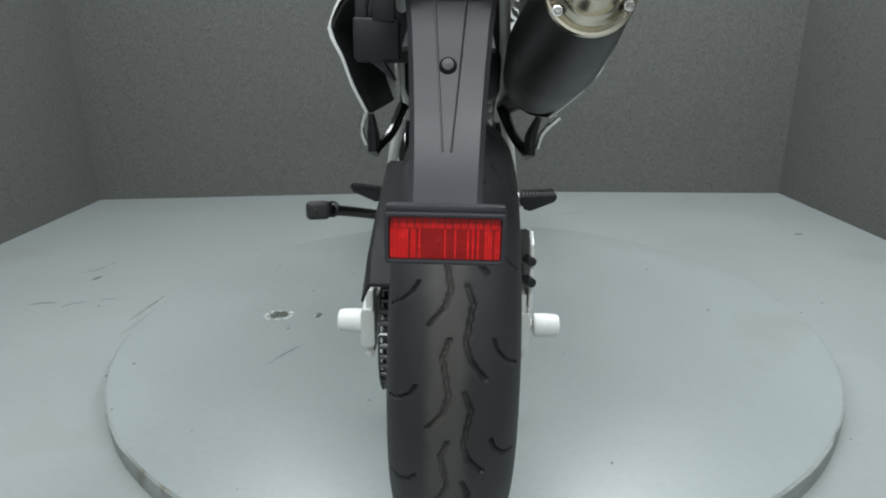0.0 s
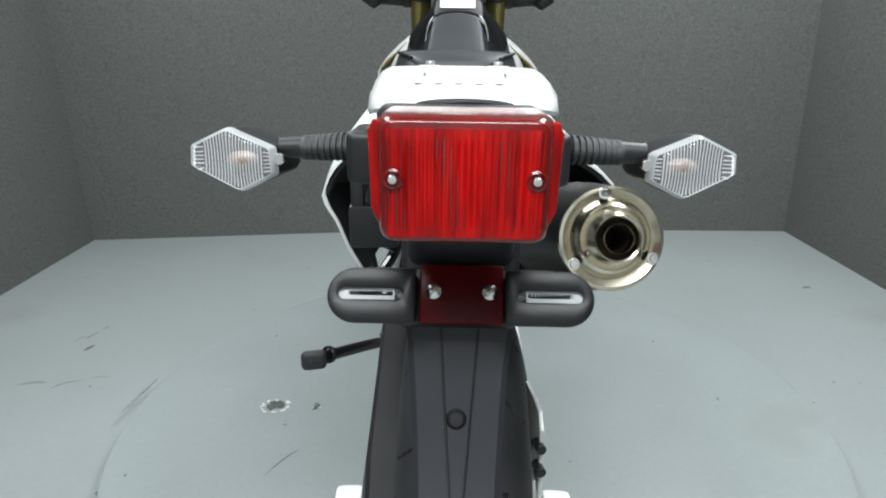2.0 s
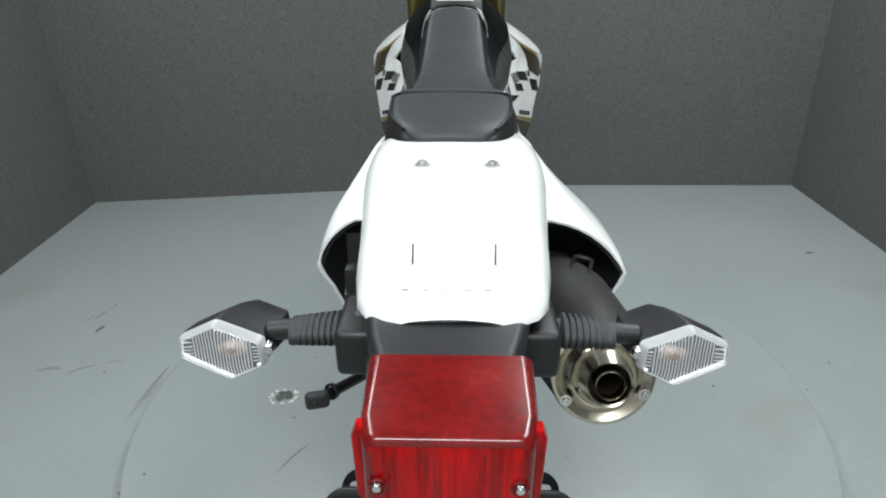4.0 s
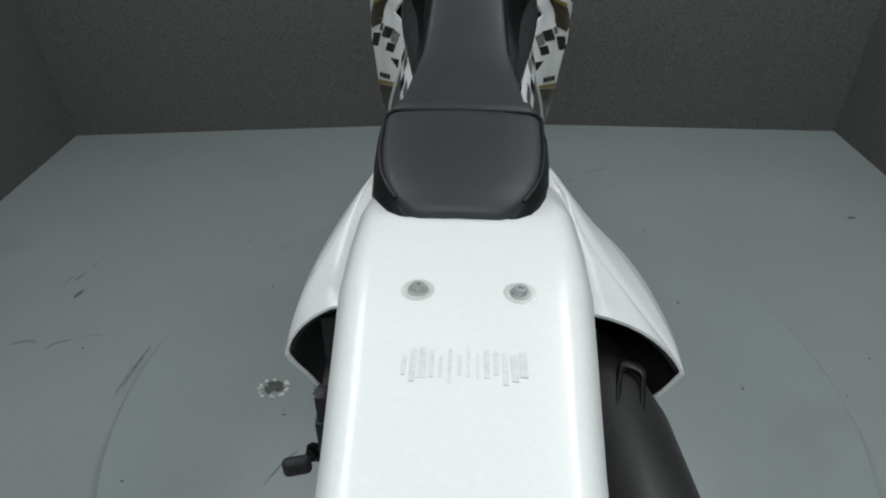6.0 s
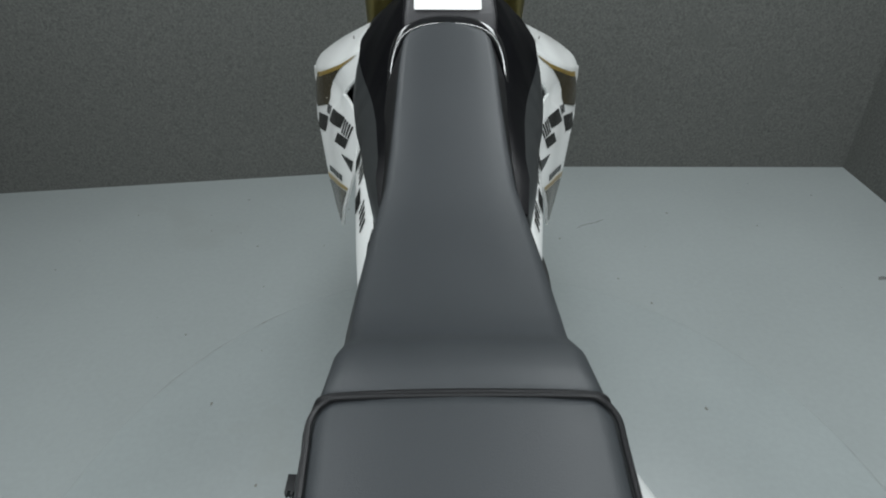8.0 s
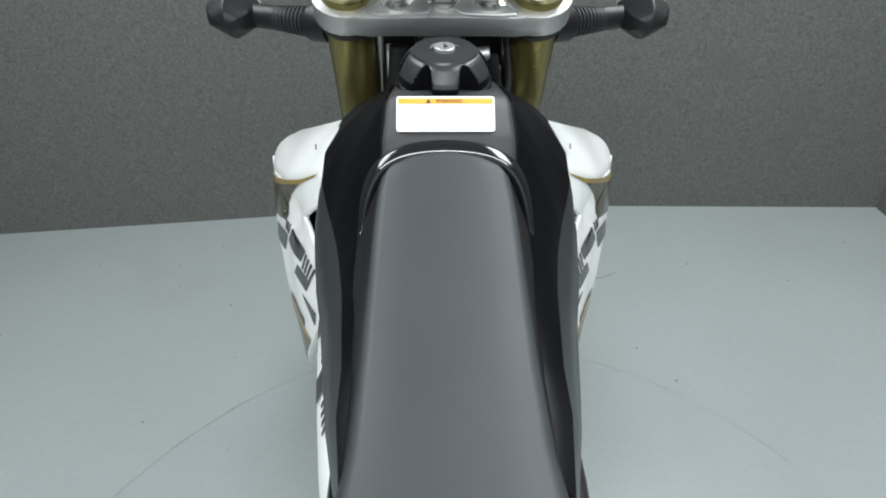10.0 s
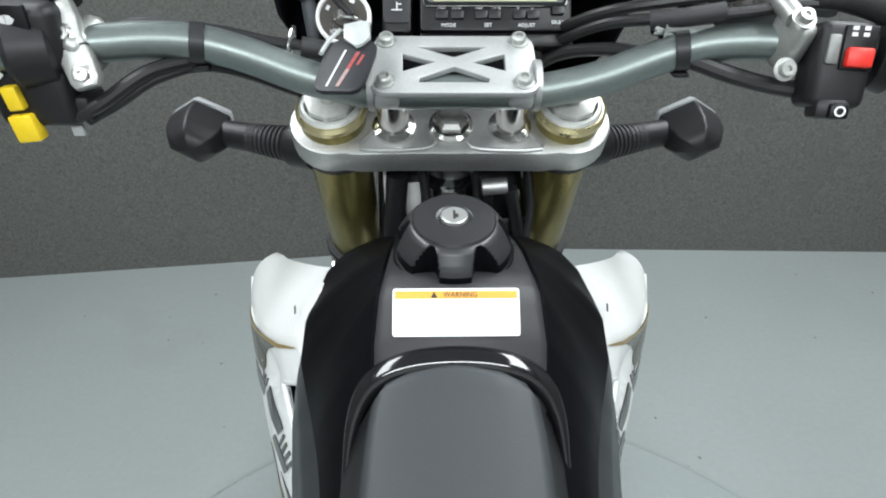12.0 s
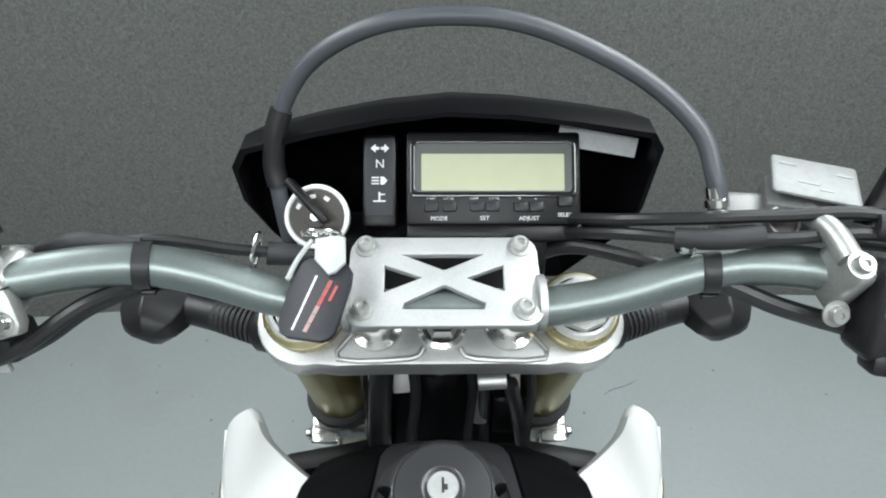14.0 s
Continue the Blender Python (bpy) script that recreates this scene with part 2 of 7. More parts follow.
def smooth_path(pts, n=8):
    """A Catmull-Rom curve through the points."""
    p = [Vector(q) for q in pts]
    p = [2 * p[0] - p[1], *p, 2 * p[-1] - p[-2]]
    out = []
    for i in range(1, len(p) - 2):
        a, b, c, d = p[i - 1:i + 3]
        for k in range(n):
            t = k / n
            out.append(0.5 * (2 * b + (c - a) * t + (2 * a - 5 * b + 4 * c - d) * t * t + (3 * b - a - 3 * c + d) * t ** 3))
    return out + [p[-2]]


def rings_mesh(rings, closed=True, caps=True, bm=None):
    bm = bm or bmesh.new()
    rows = [[bm.verts.new(v) for v in r] for r in rings]
    n = len(rows[0])
    for a, b in zip(rows, rows[1:]):
        for i in range(n if closed else n - 1):
            j = (i + 1) % n
            bm.faces.new((a[i], a[j], b[j], b[i]))
    if caps and closed:
        bm.faces.new(rows[0][::-1])
        bm.faces.new(rows[-1])
    return bm


def tube(pts, r, seg=12, n=8, caps=True, bm=None, flat=1.0):
    """A round tube along a smooth path; r is one radius or one for each point."""
    path = smooth_path(pts, n) if n > 1 else [Vector(q) for q in pts]
    radii = [r] * len(path) if isinstance(r, (int, float)) else [float(np.interp(i / (len(path) - 1), np.linspace(0, 1, len(r)), r)) for i in range(len(path))]
    rings, side = [], None
    for i, p in enumerate(path):
        d = (path[min(i + 1, len(path) - 1)] - path[max(i - 1, 0)]).normalized()
        if side is None:
            side = d.orthogonal().normalized()
        side = (side - d * side.dot(d)).normalized()
        up = d.cross(side)
        rings.append([p + radii[i] * (math.cos(a) * side + flat * math.sin(a) * up) for a in (2 * math.pi * k / seg for k in range(seg))])
    return rings_mesh(rings, caps=caps, bm=bm)


def lathe(profile, m=Matrix(), seg=32, bm=None, caps=False):
    """Turns a profile of (radius, height) round the z axis of m."""
    rings = [[m @ Vector((r * math.cos(a), r * math.sin(a), h)) for a in (2 * math.pi * k / seg for k in range(seg))] for r, h in profile]
    return rings_mesh(rings, caps=caps, bm=bm)


def rounded(w, h, r, n=5, cx=0.0, cy=0.0):
    out = []
    for k, (sx, sy) in enumerate(((1, 1), (-1, 1), (-1, -1), (1, -1))):
        for i in range(n + 1):
            a = math.pi / 2 * (k + i / n)
            out.append((cx + sx * (w / 2 - r) + r * math.cos(a), cy + sy * (h / 2 - r) + r * math.sin(a)))
    return out


def plate(outline, thick, m=Matrix(), holes=(), bevel=0.0, bm=None):
    """A flat plate of the given outline, with holes, from z = 0 to thick in the frame m."""
    own = bmesh.new()
    edges = []
    for loop in (outline, *holes):
        vs = [own.verts.new((x, y, 0)) for x, y in loop]
        edges += [own.edges.new((vs[i], vs[(i + 1) % len(vs)])) for i in range(len(vs))]
    bmesh.ops.triangle_fill(own, edges=edges, use_beauty=True, normal=(0, 0, 1))
    rim = [e for e in own.edges if e.is_boundary]
    g = bmesh.ops.extrude_face_region(own, geom=own.faces[:])
    bmesh.ops.translate(own, verts=[v for v in g["geom"] if isinstance(v, bmesh.types.BMVert)], vec=(0, 0, thick))
    bmesh.ops.recalc_face_normals(own, faces=own.faces)
    if bevel:
        sharp = [e for e in own.edges if len(e.link_faces) == 2 and e.calc_face_angle(0) > 0.9 and abs(e.verts[0].co.z - e.verts[1].co.z) < 1e-6]
        bmesh.ops.bevel(own, geom=sharp, offset=bevel, segments=2, profile=0.5, affect="EDGES")
    bmesh.ops.transform(own, matrix=m, verts=own.verts)
    if bm is None:
        return own
    me = bpy.data.meshes.new("tmp")
    own.to_mesh(me)
    own.free()
    bm.from_mesh(me)
    bpy.data.meshes.remove(me)
    return bm


def frame_of(origin, right, up):
    """A frame with x to the right, y up and z out of the face."""
    r = Vector(right).normalized()
    u = Vector(up)
    u = (u - r * u.dot(r)).normalized()
    o = r.cross(u)
    return Matrix(((r.x, u.x, o.x, origin[0]), (r.y, u.y, o.y, origin[1]), (r.z, u.z, o.z, origin[2]), (0, 0, 0, 1)))


def toward(a, b):
    """A frame at a whose z points to b."""
    d = Vector(b) - Vector(a)
    return Matrix.Translation(a) @ d.to_track_quat("Z", "Y").to_matrix().to_4x4()


def cylinder(a, b, r, r2=None, seg=20, bevel=0.0008, bm=None):
    h = (Vector(b) - Vector(a)).length
    r2 = r if r2 is None else r2
    c = min(bevel, h / 3, r / 3)
    return lathe([(0.0001, 0), (r - c, 0), (r, c), (r2, h - c), (r2 - c, h), (0.0001, h)], toward(a, b), seg, bm)


def bolt(p, d, r=0.006, h=0.005, bm=None):
    """A hexagon head with a small washer at p, facing d."""
    m = toward(p, Vector(p) + Vector(d))
    rings = []
    for rr, z, six in ((0.0001, 0, 0), (r * 1.35, 0, 0), (r * 1.35, 0.0012, 0), (r, 0.0014, 1), (r, h * 0.8, 1), (r * 0.8, h, 0), (r * 0.35, h, 0), (r * 0.30, h * 0.7, 0), (0.0001, h * 0.7, 0)):
        row = []
        for k in range(18):
            a = 2 * math.pi * k / 18
            f = math.cos(math.pi / 6) / math.cos((a + math.pi / 6) % (math.pi / 3) - math.pi / 6) if six else 1
            row.append(m @ Vector((rr * f * math.cos(a), rr * f * math.sin(a), z)))
        rings.append(row)
    return rings_mesh(rings, caps=False, bm=bm)


def writing(text, size, m, mat, parent, name="lettering", depth=0.0003, align="CENTER"):
    c = bpy.data.curves.new(name, "FONT")
    c.body, c.size, c.align_x, c.align_y, c.extrude, c.resolution_u = text, size, align, "CENTER", depth, 2
    tmp = bpy.data.objects.new("tmp", c)
    scene.collection.objects.link(tmp)
    me = bpy.data.meshes.new_from_object(tmp.evaluated_get(bpy.context.evaluated_depsgraph_get()))
    bpy.data.objects.remove(tmp)
    bpy.data.curves.remove(c)
    me.name = name
    me.materials.clear()
    me.materials.append(mat)
    ob = new(name, me)
    ob.parent, ob.matrix_basis = parent, m
    return ob


# ---- the booth ----
H = 2.65
FLOOR_Z = -0.05


def wall(name, a, b, label, thick=0.06, mat=M_FELT):
    """A felt-covered panel whose inner face runs from a to b, with the room on its left."""
    a, b = Vector((*a, 0)), Vector((*b, 0))
    d = (b - a).normalized()
    out = Vector((d.y, -d.x, 0))
    m = frame_of(a + Vector((0, 0, FLOOR_Z)), d, (0, 0, 1))
    bm = box(((b - a).length, H, thick), m @ Matrix.Translation(((b - a).length / 2, H / 2, thick / 2)), 0)
    return tagged(part(name, bm, mat, smooth=0), label, "wall", kind="structure")


CL, CM, CR = (-2.05, 2.425), (0.02, 2.548), (1.755, 2.412)
BL, BR = (-1.74, -2.6), (1.68, -2.6)
LABEL_WALL = "grey felt-covered photo booth wall panel"
wall("wall_north_1", CM, CL, LABEL_WALL)
wall("wall_north_2", CR, CM, LABEL_WALL)
wall("wall_west", CL, BL, LABEL_WALL)
wall("wall_east", BR, CR, LABEL_WALL)
# Unseen wall, added pale so rear-facing metal has something bright to reflect.
wall("reflector_wall_south", BL, BR, "unseen pale wall added to brighten reflections", mat=M_PALE)
floor = tagged(part("floor", box((4.8, 6.2, 0.1), at(-0.1, 0, FLOOR_Z - 0.05), 0), M_FLOOR, smooth=0), "grey painted floor with scuffs and dirt marks", "floor", kind="structure")
tagged(part("ceiling", box((4.8, 6.2, 0.06), at(-0.1, 0, FLOOR_Z + H + 0.03), 0), M_CEIL, smooth=0), "plain white booth ceiling", "ceiling", kind="structure")


def ceiling_light(x, y, sx, sy, watts):
    z = FLOOR_Z + H
    t = thing("ceiling_light", at(x, y, z), "unseen long white softbox light on the ceiling", "light", "booth lights")
    bm = plate(rounded(sx + 0.08, sy + 0.08, 0.02), 0.07, at(0, 0, -0.07), [rounded(sx, sy, 0.01)])
    part("frame", bm, M_CEIL, t, smooth=0)
    area_lamp("softbox_lamp", at(x, y, z - 0.03), sx, sy, watts, (0.945, 1.0, 1.02))


ceiling_light(-1.15, 0.98, 0.55, 2.7, 69)
ceiling_light(1.08, 1.05, 0.55, 2.7, 91)
# Added fill light with no known source; brightens the tail and rear wall.
ceiling_light(-0.1, -1.45, 1.8, 0.5, 96)

turntable = thing("turntable", at(0.016, 0.735, 0), "low round grey painted turntable with a chipped edge", "turntable")
R_DISC = 0.925
prof = [(0.0005, -0.002), (0.3, -0.002), (0.6, -0.002), (R_DISC - 0.012, -0.002), (R_DISC - 0.004, -0.004)]
bm = lathe(prof, seg=160)
part("top", bm, M_DISC, turntable)
random.seed(4)
chip = [noise.noise(Vector((6 * math.cos(2 * math.pi * k / 320), 6 * math.sin(2 * math.pi * k / 320), 0.5))) * 0.004 + noise.noise(Vector((25 * math.cos(2 * math.pi * k / 320), 25 * math.sin(2 * math.pi * k / 320), 2.5))) * 0.003 for k in range(320)]
rings = []
for r, h, f in ((R_DISC - 0.006, -0.0045, 0.3), (R_DISC, -0.008, 1), (R_DISC + 0.001, -0.02, 0.5), (R_DISC, FLOOR_Z + 0.001, 0.2)):
    rings.append([Vector(((r + f * c) * math.cos(a), (r + f * c) * math.sin(a), h + 0.3 * f * c)) for c, a in ((chip[k], 2 * math.pi * k / 320) for k in range(320))])
part("edge", rings_mesh(rings, caps=False), M_RIM, turntable, "scraped and chipped painted edge")


def smear(name, pts, width, z, mat, parent, seed=1, jag=0.5):
    """A thin mark lying on the floor along a line, with a ragged outline."""
    path = smooth_path([(x, y, 0) for x, y in pts], 8)
    bm = bmesh.new()
    left, right = [], []
    for i, p in enumerate(path):
        d = (path[min(i + 1, len(path) - 1)] - path[max(i - 1, 0)]).normalized()
        s = Vector((-d.y, d.x, 0))
        w = width * (math.sin(math.pi * (i + 0.3) / (len(path) - 0.4)) ** 0.6) * (1 + jag * noise.noise(Vector((i * 0.9, seed * 3.1, 0))))
        left.append(bm.verts.new(p + s * w / 2 + Vector((0, 0, z))))
        right.append(bm.verts.new(p - s * w / 2 * (1 + jag * noise.noise(Vector((i * 0.8, seed * 7.1, 4)))) + Vector((0, 0, z))))
    for i in range(len(path) - 1):
        bm.faces.new((left[i], left[i + 1], right[i + 1], right[i]))
    return part(name, bm, mat, parent, smooth=0)


tt = lambda pts: [(x - 0.016, y - 0.735) for x, y in pts]
Z1, Z0 = -0.0015, FLOOR_Z + 0.0006


def flecks(name, cx, cy, rx, ry, count, size, z, mat, parent, seed, ring=0.0):
    """A cluster of small ragged flakes; ring pushes them out to the border."""
    rng = random.Random(seed)
    bm = bmesh.new()
    for k in range(count):
        a, q = rng.uniform(0, 6.283), ring + (1 - ring) * math.sqrt(rng.random())
        x, y, r = cx + rx * q * math.cos(a), cy + ry * q * math.sin(a), size * rng.uniform(0.4, 1.2)
        n, a0 = rng.randint(5, 8), rng.uniform(0, 6.28)
        bm.faces.new([bm.verts.new((x + r * rng.uniform(0.45, 1.2) * math.cos(a0 + 6.283 * j / n), y + r * rng.uniform(0.45, 1.2) * math.sin(a0 + 6.283 * j / n), z + 0.00003 * k)) for j in range(n)])
    return part(name, bm, mat, parent, smooth=0)


flecks("chip", -0.534, -0.041, 0.040, 0.034, 26, 0.006, Z1, M_DIRTP, turntable, 2, 0.72)
flecks("stain", -0.534, -0.038, 0.024, 0.016, 14, 0.011, Z1 + 0.0010, M_DIRTG, turntable, 5)
flecks("stain", -0.419, -0.046, 0.008, 0.016, 8, 0.007, Z1 + 0.0010, M_DIRTG, turntable, 8)
flecks("chip", -0.419, -0.052, 0.012, 0.018, 8, 0.0035, Z1, M_DIRTP, turntable, 9, 0.7)
flecks("stain", -0.483, -0.121, 0.006, 0.024, 3, 0.004, Z1, M_DIRTG, turntable, 10)
smear("scratch", tt([(-0.463, 0.406), (-0.433, 0.465), (-0.403, 0.505)]), 0.004, Z1, M_DIRT, turntable, 4)
smear("scratch", tt([(-0.929, 0.690), (-0.926, 0.775), (-0.921, 0.850)]), 0.0060, Z1, M_DIRT, turntable, 5, 0.9)
smear("scuff", tt([(-0.938, 0.650), (-0.932, 0.750), (-0.924, 0.830)]), 0.011, Z1 - 0.0002, M_FAINTD, turntable, 15, 0.9)
smear("stain", [(1.423, 1.611), (1.441, 1.620), (1.460, 1.619)], 0.018, Z0, M_DIRT, floor, 6)
smear("scratch", [(-1.403, 1.190), (-1.387, 1.231)], 0.004, Z0, M_DIRT, floor, 7)
smear("scratch", [(-1.373, 1.206), (-1.354, 1.267)], 0.006, Z0, M_DIRT, floor, 17)
smear("scratch", [(-1.352, 1.287), (-1.342, 1.313)], 0.005, Z0, M_DIRT, floor, 18)
smear("stain", [(-1.322, 1.115), (-1.317, 1.141), (-1.310, 1.161)], 0.016, Z0, M_DIRT, floor, 8)
smear("scratch", [(-1.280, 0.869), (-1.260, 0.900), (-1.209, 0.920)], 0.005, Z0, M_DIRT, floor, 9)
smear("scuff", [(-1.404, 0.893), (-1.353, 0.909), (-1.312, 0.904)], 0.016, Z0, M_FAINTD, floor, 19)
smear("scuff", [(-1.189, 0.930), (-1.158, 0.940), (-1.127, 0.936)], 0.008, Z0, M_FAINTD, floor, 20)
smear("stain", [(0.926, 0.833), (0.942, 0.844), (0.958, 0.836)], 0.02, Z0, M_DIRT, floor, 10)
smear("scratch", [(0.491, 1.985), (0.525, 2.008), (0.57, 2.022), (0.613, 2.045)], 0.004, Z0, M_DIRT, floor, 11)

random.seed(11)
bm = bmesh.new()
for k in range(70):
    x, y = random.uniform(-1.75, 1.5), random.uniform(-0.3, 2.3)
    on_disc = math.hypot(x - 0.016, y - 0.735) < R_DISC + 0.03
    z = (Z1 if on_disc else Z0) + 0.0002
    r = random.uniform(0.0015, 0.005)
    n = random.randint(5, 7)
    a0 = random.uniform(0, 6.28)
    bm.faces.new([bm.verts.new((x + r * random.uniform(0.5, 1.2) * math.cos(a0 + 6.283 * q / n), y + 1.3 * r * random.uniform(0.5, 1.2) * math.sin(a0 + 6.283 * q / n), z)) for q in range(n)])
tagged(part("floor_specks", bm, M_SPECK, smooth=0), "small dark specks of dirt on the floor", "dirt", kind="stuff")

# ---- the motorcycle ----
bike = thing("motorcycle", at(-0.031, 0, 0, 0, 2.0, 0), "white and black supermoto motorcycle with gold forks on a turntable", "motorcycle")


def both(fn):
    for s in (-1, 1):
        fn(s)


# rear wheel
RW = Vector((0.013, 0, 0.305))


def tyre_mesh(radius, width, crown, n_around, n_across, period, grooves, depth, centre):
    """A tyre as one mesh; grooves are lines of (along, across) that repeat round it and are pressed in."""
    half = width / 2
    us = np.linspace(-1, 1, n_across)
    ang = np.linspace(0, 2 * np.pi, n_around, endpoint=False)
    lat = half * np.sin(us * 1.32) / np.sin(1.32)
    drop = crown * (np.abs(us) ** 2.3)
    along = (-ang * radius) % period
    across = us * half * 1.12
    s, u = np.meshgrid(along, across, indexing="ij")
    press = np.zeros_like(s)
    for line, w in grooves:
        for (s0, u0), (s1, u1) in zip(line, line[1:]):
            for shift in (-period, 0, period):
                a, b = np.array((s0 + shift, u0)), np.array((s1 + shift, u1))
                d = b - a
                k = np.clip(((s - a[0]) * d[0] + (u - a[1]) * d[1]) / (d @ d), 0, 1)
                dist = np.hypot(s - a[0] - k * d[0], u - a[1] - k * d[1])
                press = np.maximum(press, np.clip((w - dist) / (0.45 * w), 0, 1))
    r = radius - drop[None, :] - depth * press
    x = np.broadcast_to(lat[None, :], r.shape)
    y, z = -r * np.cos(ang)[:, None], r * np.sin(ang)[:, None]
    side = [(1, half * 0.98, radius - crown - 0.012), (1, half * 0.80, radius - crown - 0.035)]
    bm = bmesh.new()
    rows = []
    for i in range(n_around):
        c, sn = math.cos(ang[i]), math.sin(ang[i])
        row = []
        for sx, w, rr in reversed(side):
            row.append((-w, -rr * c, rr * sn))
        row += [(x[i, j], y[i, j], z[i, j]) for j in range(n_across)]
        for sx, w, rr in side:
            row.append((w, -rr * c, rr * sn))
        rows.append([bm.verts.new(Vector(v) + centre) for v in row])
    for i in range(n_around):
        a, b = rows[i], rows[(i + 1) % n_around]
        for j in range(len(a) - 1):
            bm.faces.new((a[j], a[j + 1], b[j + 1], b[j]))
    return bm


PER = 2 * math.pi * 0.305 / 17
GROOVES = [
    ([(0.000, -0.004), (0.020, -0.010), (0.045, -0.006), (0.062, -0.004), (0.080, -0.009), (0.098, -0.022)], 0.0026),
    ([(0.056, 0.010), (0.076, 0.016), (0.101, 0.012), (0.118, 0.010), (0.136, 0.015), (0.154, 0.028)], 0.0026),
    ([(0.000, 0.036), (0.012, 0.040), (0.024, 0.052), (0.028, 0.066)], 0.0022),
    ([(0.052, -0.034), (0.062, -0.040), (0.070, -0.052), (0.074, -0.070)], 0.0022),
]
rear_wheel = part("rear_wheel", lathe([(0.215, -0.05), (0.222, -0.055), (0.226, -0.05), (0.216, -0.03), (0.212, 0), (0.216, 0.03), (0.226, 0.05), (0.222, 0.055), (0.215, 0.05), (0.206, 0.0), (0.215, -0.05)], at(*RW, 0, 90, 0), 64), M_GLOSS, bike, "black spoked rear wheel")
part("tyre", tyre_mesh(0.305, 0.150, 0.050, 816, 84, PER, GROOVES, 0.0042, RW), M_TREAD, rear_wheel, "worn road tyre with wavy grooves")
part("hub", lathe([(0.02, -0.08), (0.05, -0.075), (0.05, -0.065), (0.035, -0.05), (0.035, 0.05), (0.05, 0.065), (0.05, 0.075), (0.02, 0.08)], at(*RW, 0, 90, 0), 32), M_GLOSS, rear_wheel)


def spokes(centre, parent, r0=0.046, r1=0.214):
    bm = bmesh.new()
    for k in range(32):
        a, sgn = 2 * math.pi * k / 32, (1 if k % 2 else -1)
        a1 = a + (0.28 if (k // 2) % 2 else -0.28)
        p = centre + Vector((sgn * 0.06, r0 * math.cos(a), r0 * math.sin(a)))
        q = centre + Vector((sgn * 0.008, r1 * math.cos(a1), r1 * math.sin(a1)))
        tube([p, q], 0.0018, 6, 1, bm=bm)
    part("spokes", bm, M_CHROME, parent)


spokes(RW, rear_wheel)
SPR = Vector((-0.084, 0, 0.305))
teeth = []
for k in range(41 * 4):
    teeth.append((0.094 + (0.006 if k % 4 in (1, 2) else 0.0)) * Vector((math.cos(2 * math.pi * k / 164), math.sin(2 * math.pi * k / 164))))
part("sprocket", plate([tuple(v) for v in teeth], 0.005, Matrix.Translation(SPR) @ pose(-0.0025, 0, 0, 0, 90, 0), [[(0.055 * math.cos(a), 0.055 * math.sin(a)) for a in (2 * math.pi * k / 32 for k in range(32))]]), M_CHAIN, rear_wheel)
part("brake_disc", plate([(0.11 * math.cos(a), 0.11 * math.sin(a)) for a in (2 * math.pi * k / 48 for k in range(48))], 0.004, Matrix.Translation((0.085, 0, 0.305)) @ pose(0, 0, 0, 0, 90, 0), [[(0.075 * math.cos(a), 0.075 * math.sin(a)) for a in (2 * math.pi * k / 48 for k in range(48))]]), M_ALU, rear_wheel)

# chain, link by link
chain = part("chain", cylinder((-0.09, 0.52, 0.37), (-0.078, 0.52, 0.37), 0.032), M_CHAIN, bike, "oiled black roller chain")
bm = bmesh.new()
for sx in (-0.0065, 0.0065):
    plate(rounded(0.021, 0.011, 0.0052, 4), 0.002, frame_of((sx - 0.001, 0, 0), (0, 1, 0), (0, 0, 1)), bm=bm)
for sy in (-0.0079, 0.0079):
    cylinder((-0.008, sy, 0), (0.008, sy, 0), 0.0042, seg=10, bm=bm)
link_one = part("chain_link", bm, M_CHAIN, chain)
loop = []
for a in np.linspace(math.radians(80), math.radians(280), 40):
    loop.append((0.1 * math.cos(a), 0.305 + 0.1 * math.sin(a)))
for a in np.linspace(math.radians(-80), math.radians(80), 10):
    loop.append((0.52 + 0.034 * math.cos(a), 0.37 + 0.034 * math.sin(a)))
loop = np.array(loop + loop[:1])
run_len = np.r_[0, np.cumsum(np.hypot(*np.diff(loop, axis=0).T))]
N_LINK = int(run_len[-1] / 0.0159)
for k in range(N_LINK):
    s = run_len[-1] * k / N_LINK
    y, z = np.interp(s, run_len, loop[:, 0]), np.interp(s, run_len, loop[:, 1])
    y2, z2 = np.interp(s + 0.004, run_len, loop[:, 0]), np.interp(s + 0.004, run_len, loop[:, 1])
    m = at(-0.084, y, z, math.degrees(math.atan2(z2 - z, y2 - y)))
    if k == 0:
        link_one.matrix_basis = m
    else:
        c = new("chain_link", link_one.data)
        c.parent, c.matrix_basis = chain, m

# swingarm, axle and sliders
swing = part("swingarm", box((0.16, 0.07, 0.09), at(0, 0.50, 0.39), 0.012, 3), M_SWING, bike, "silver aluminium swingarm")


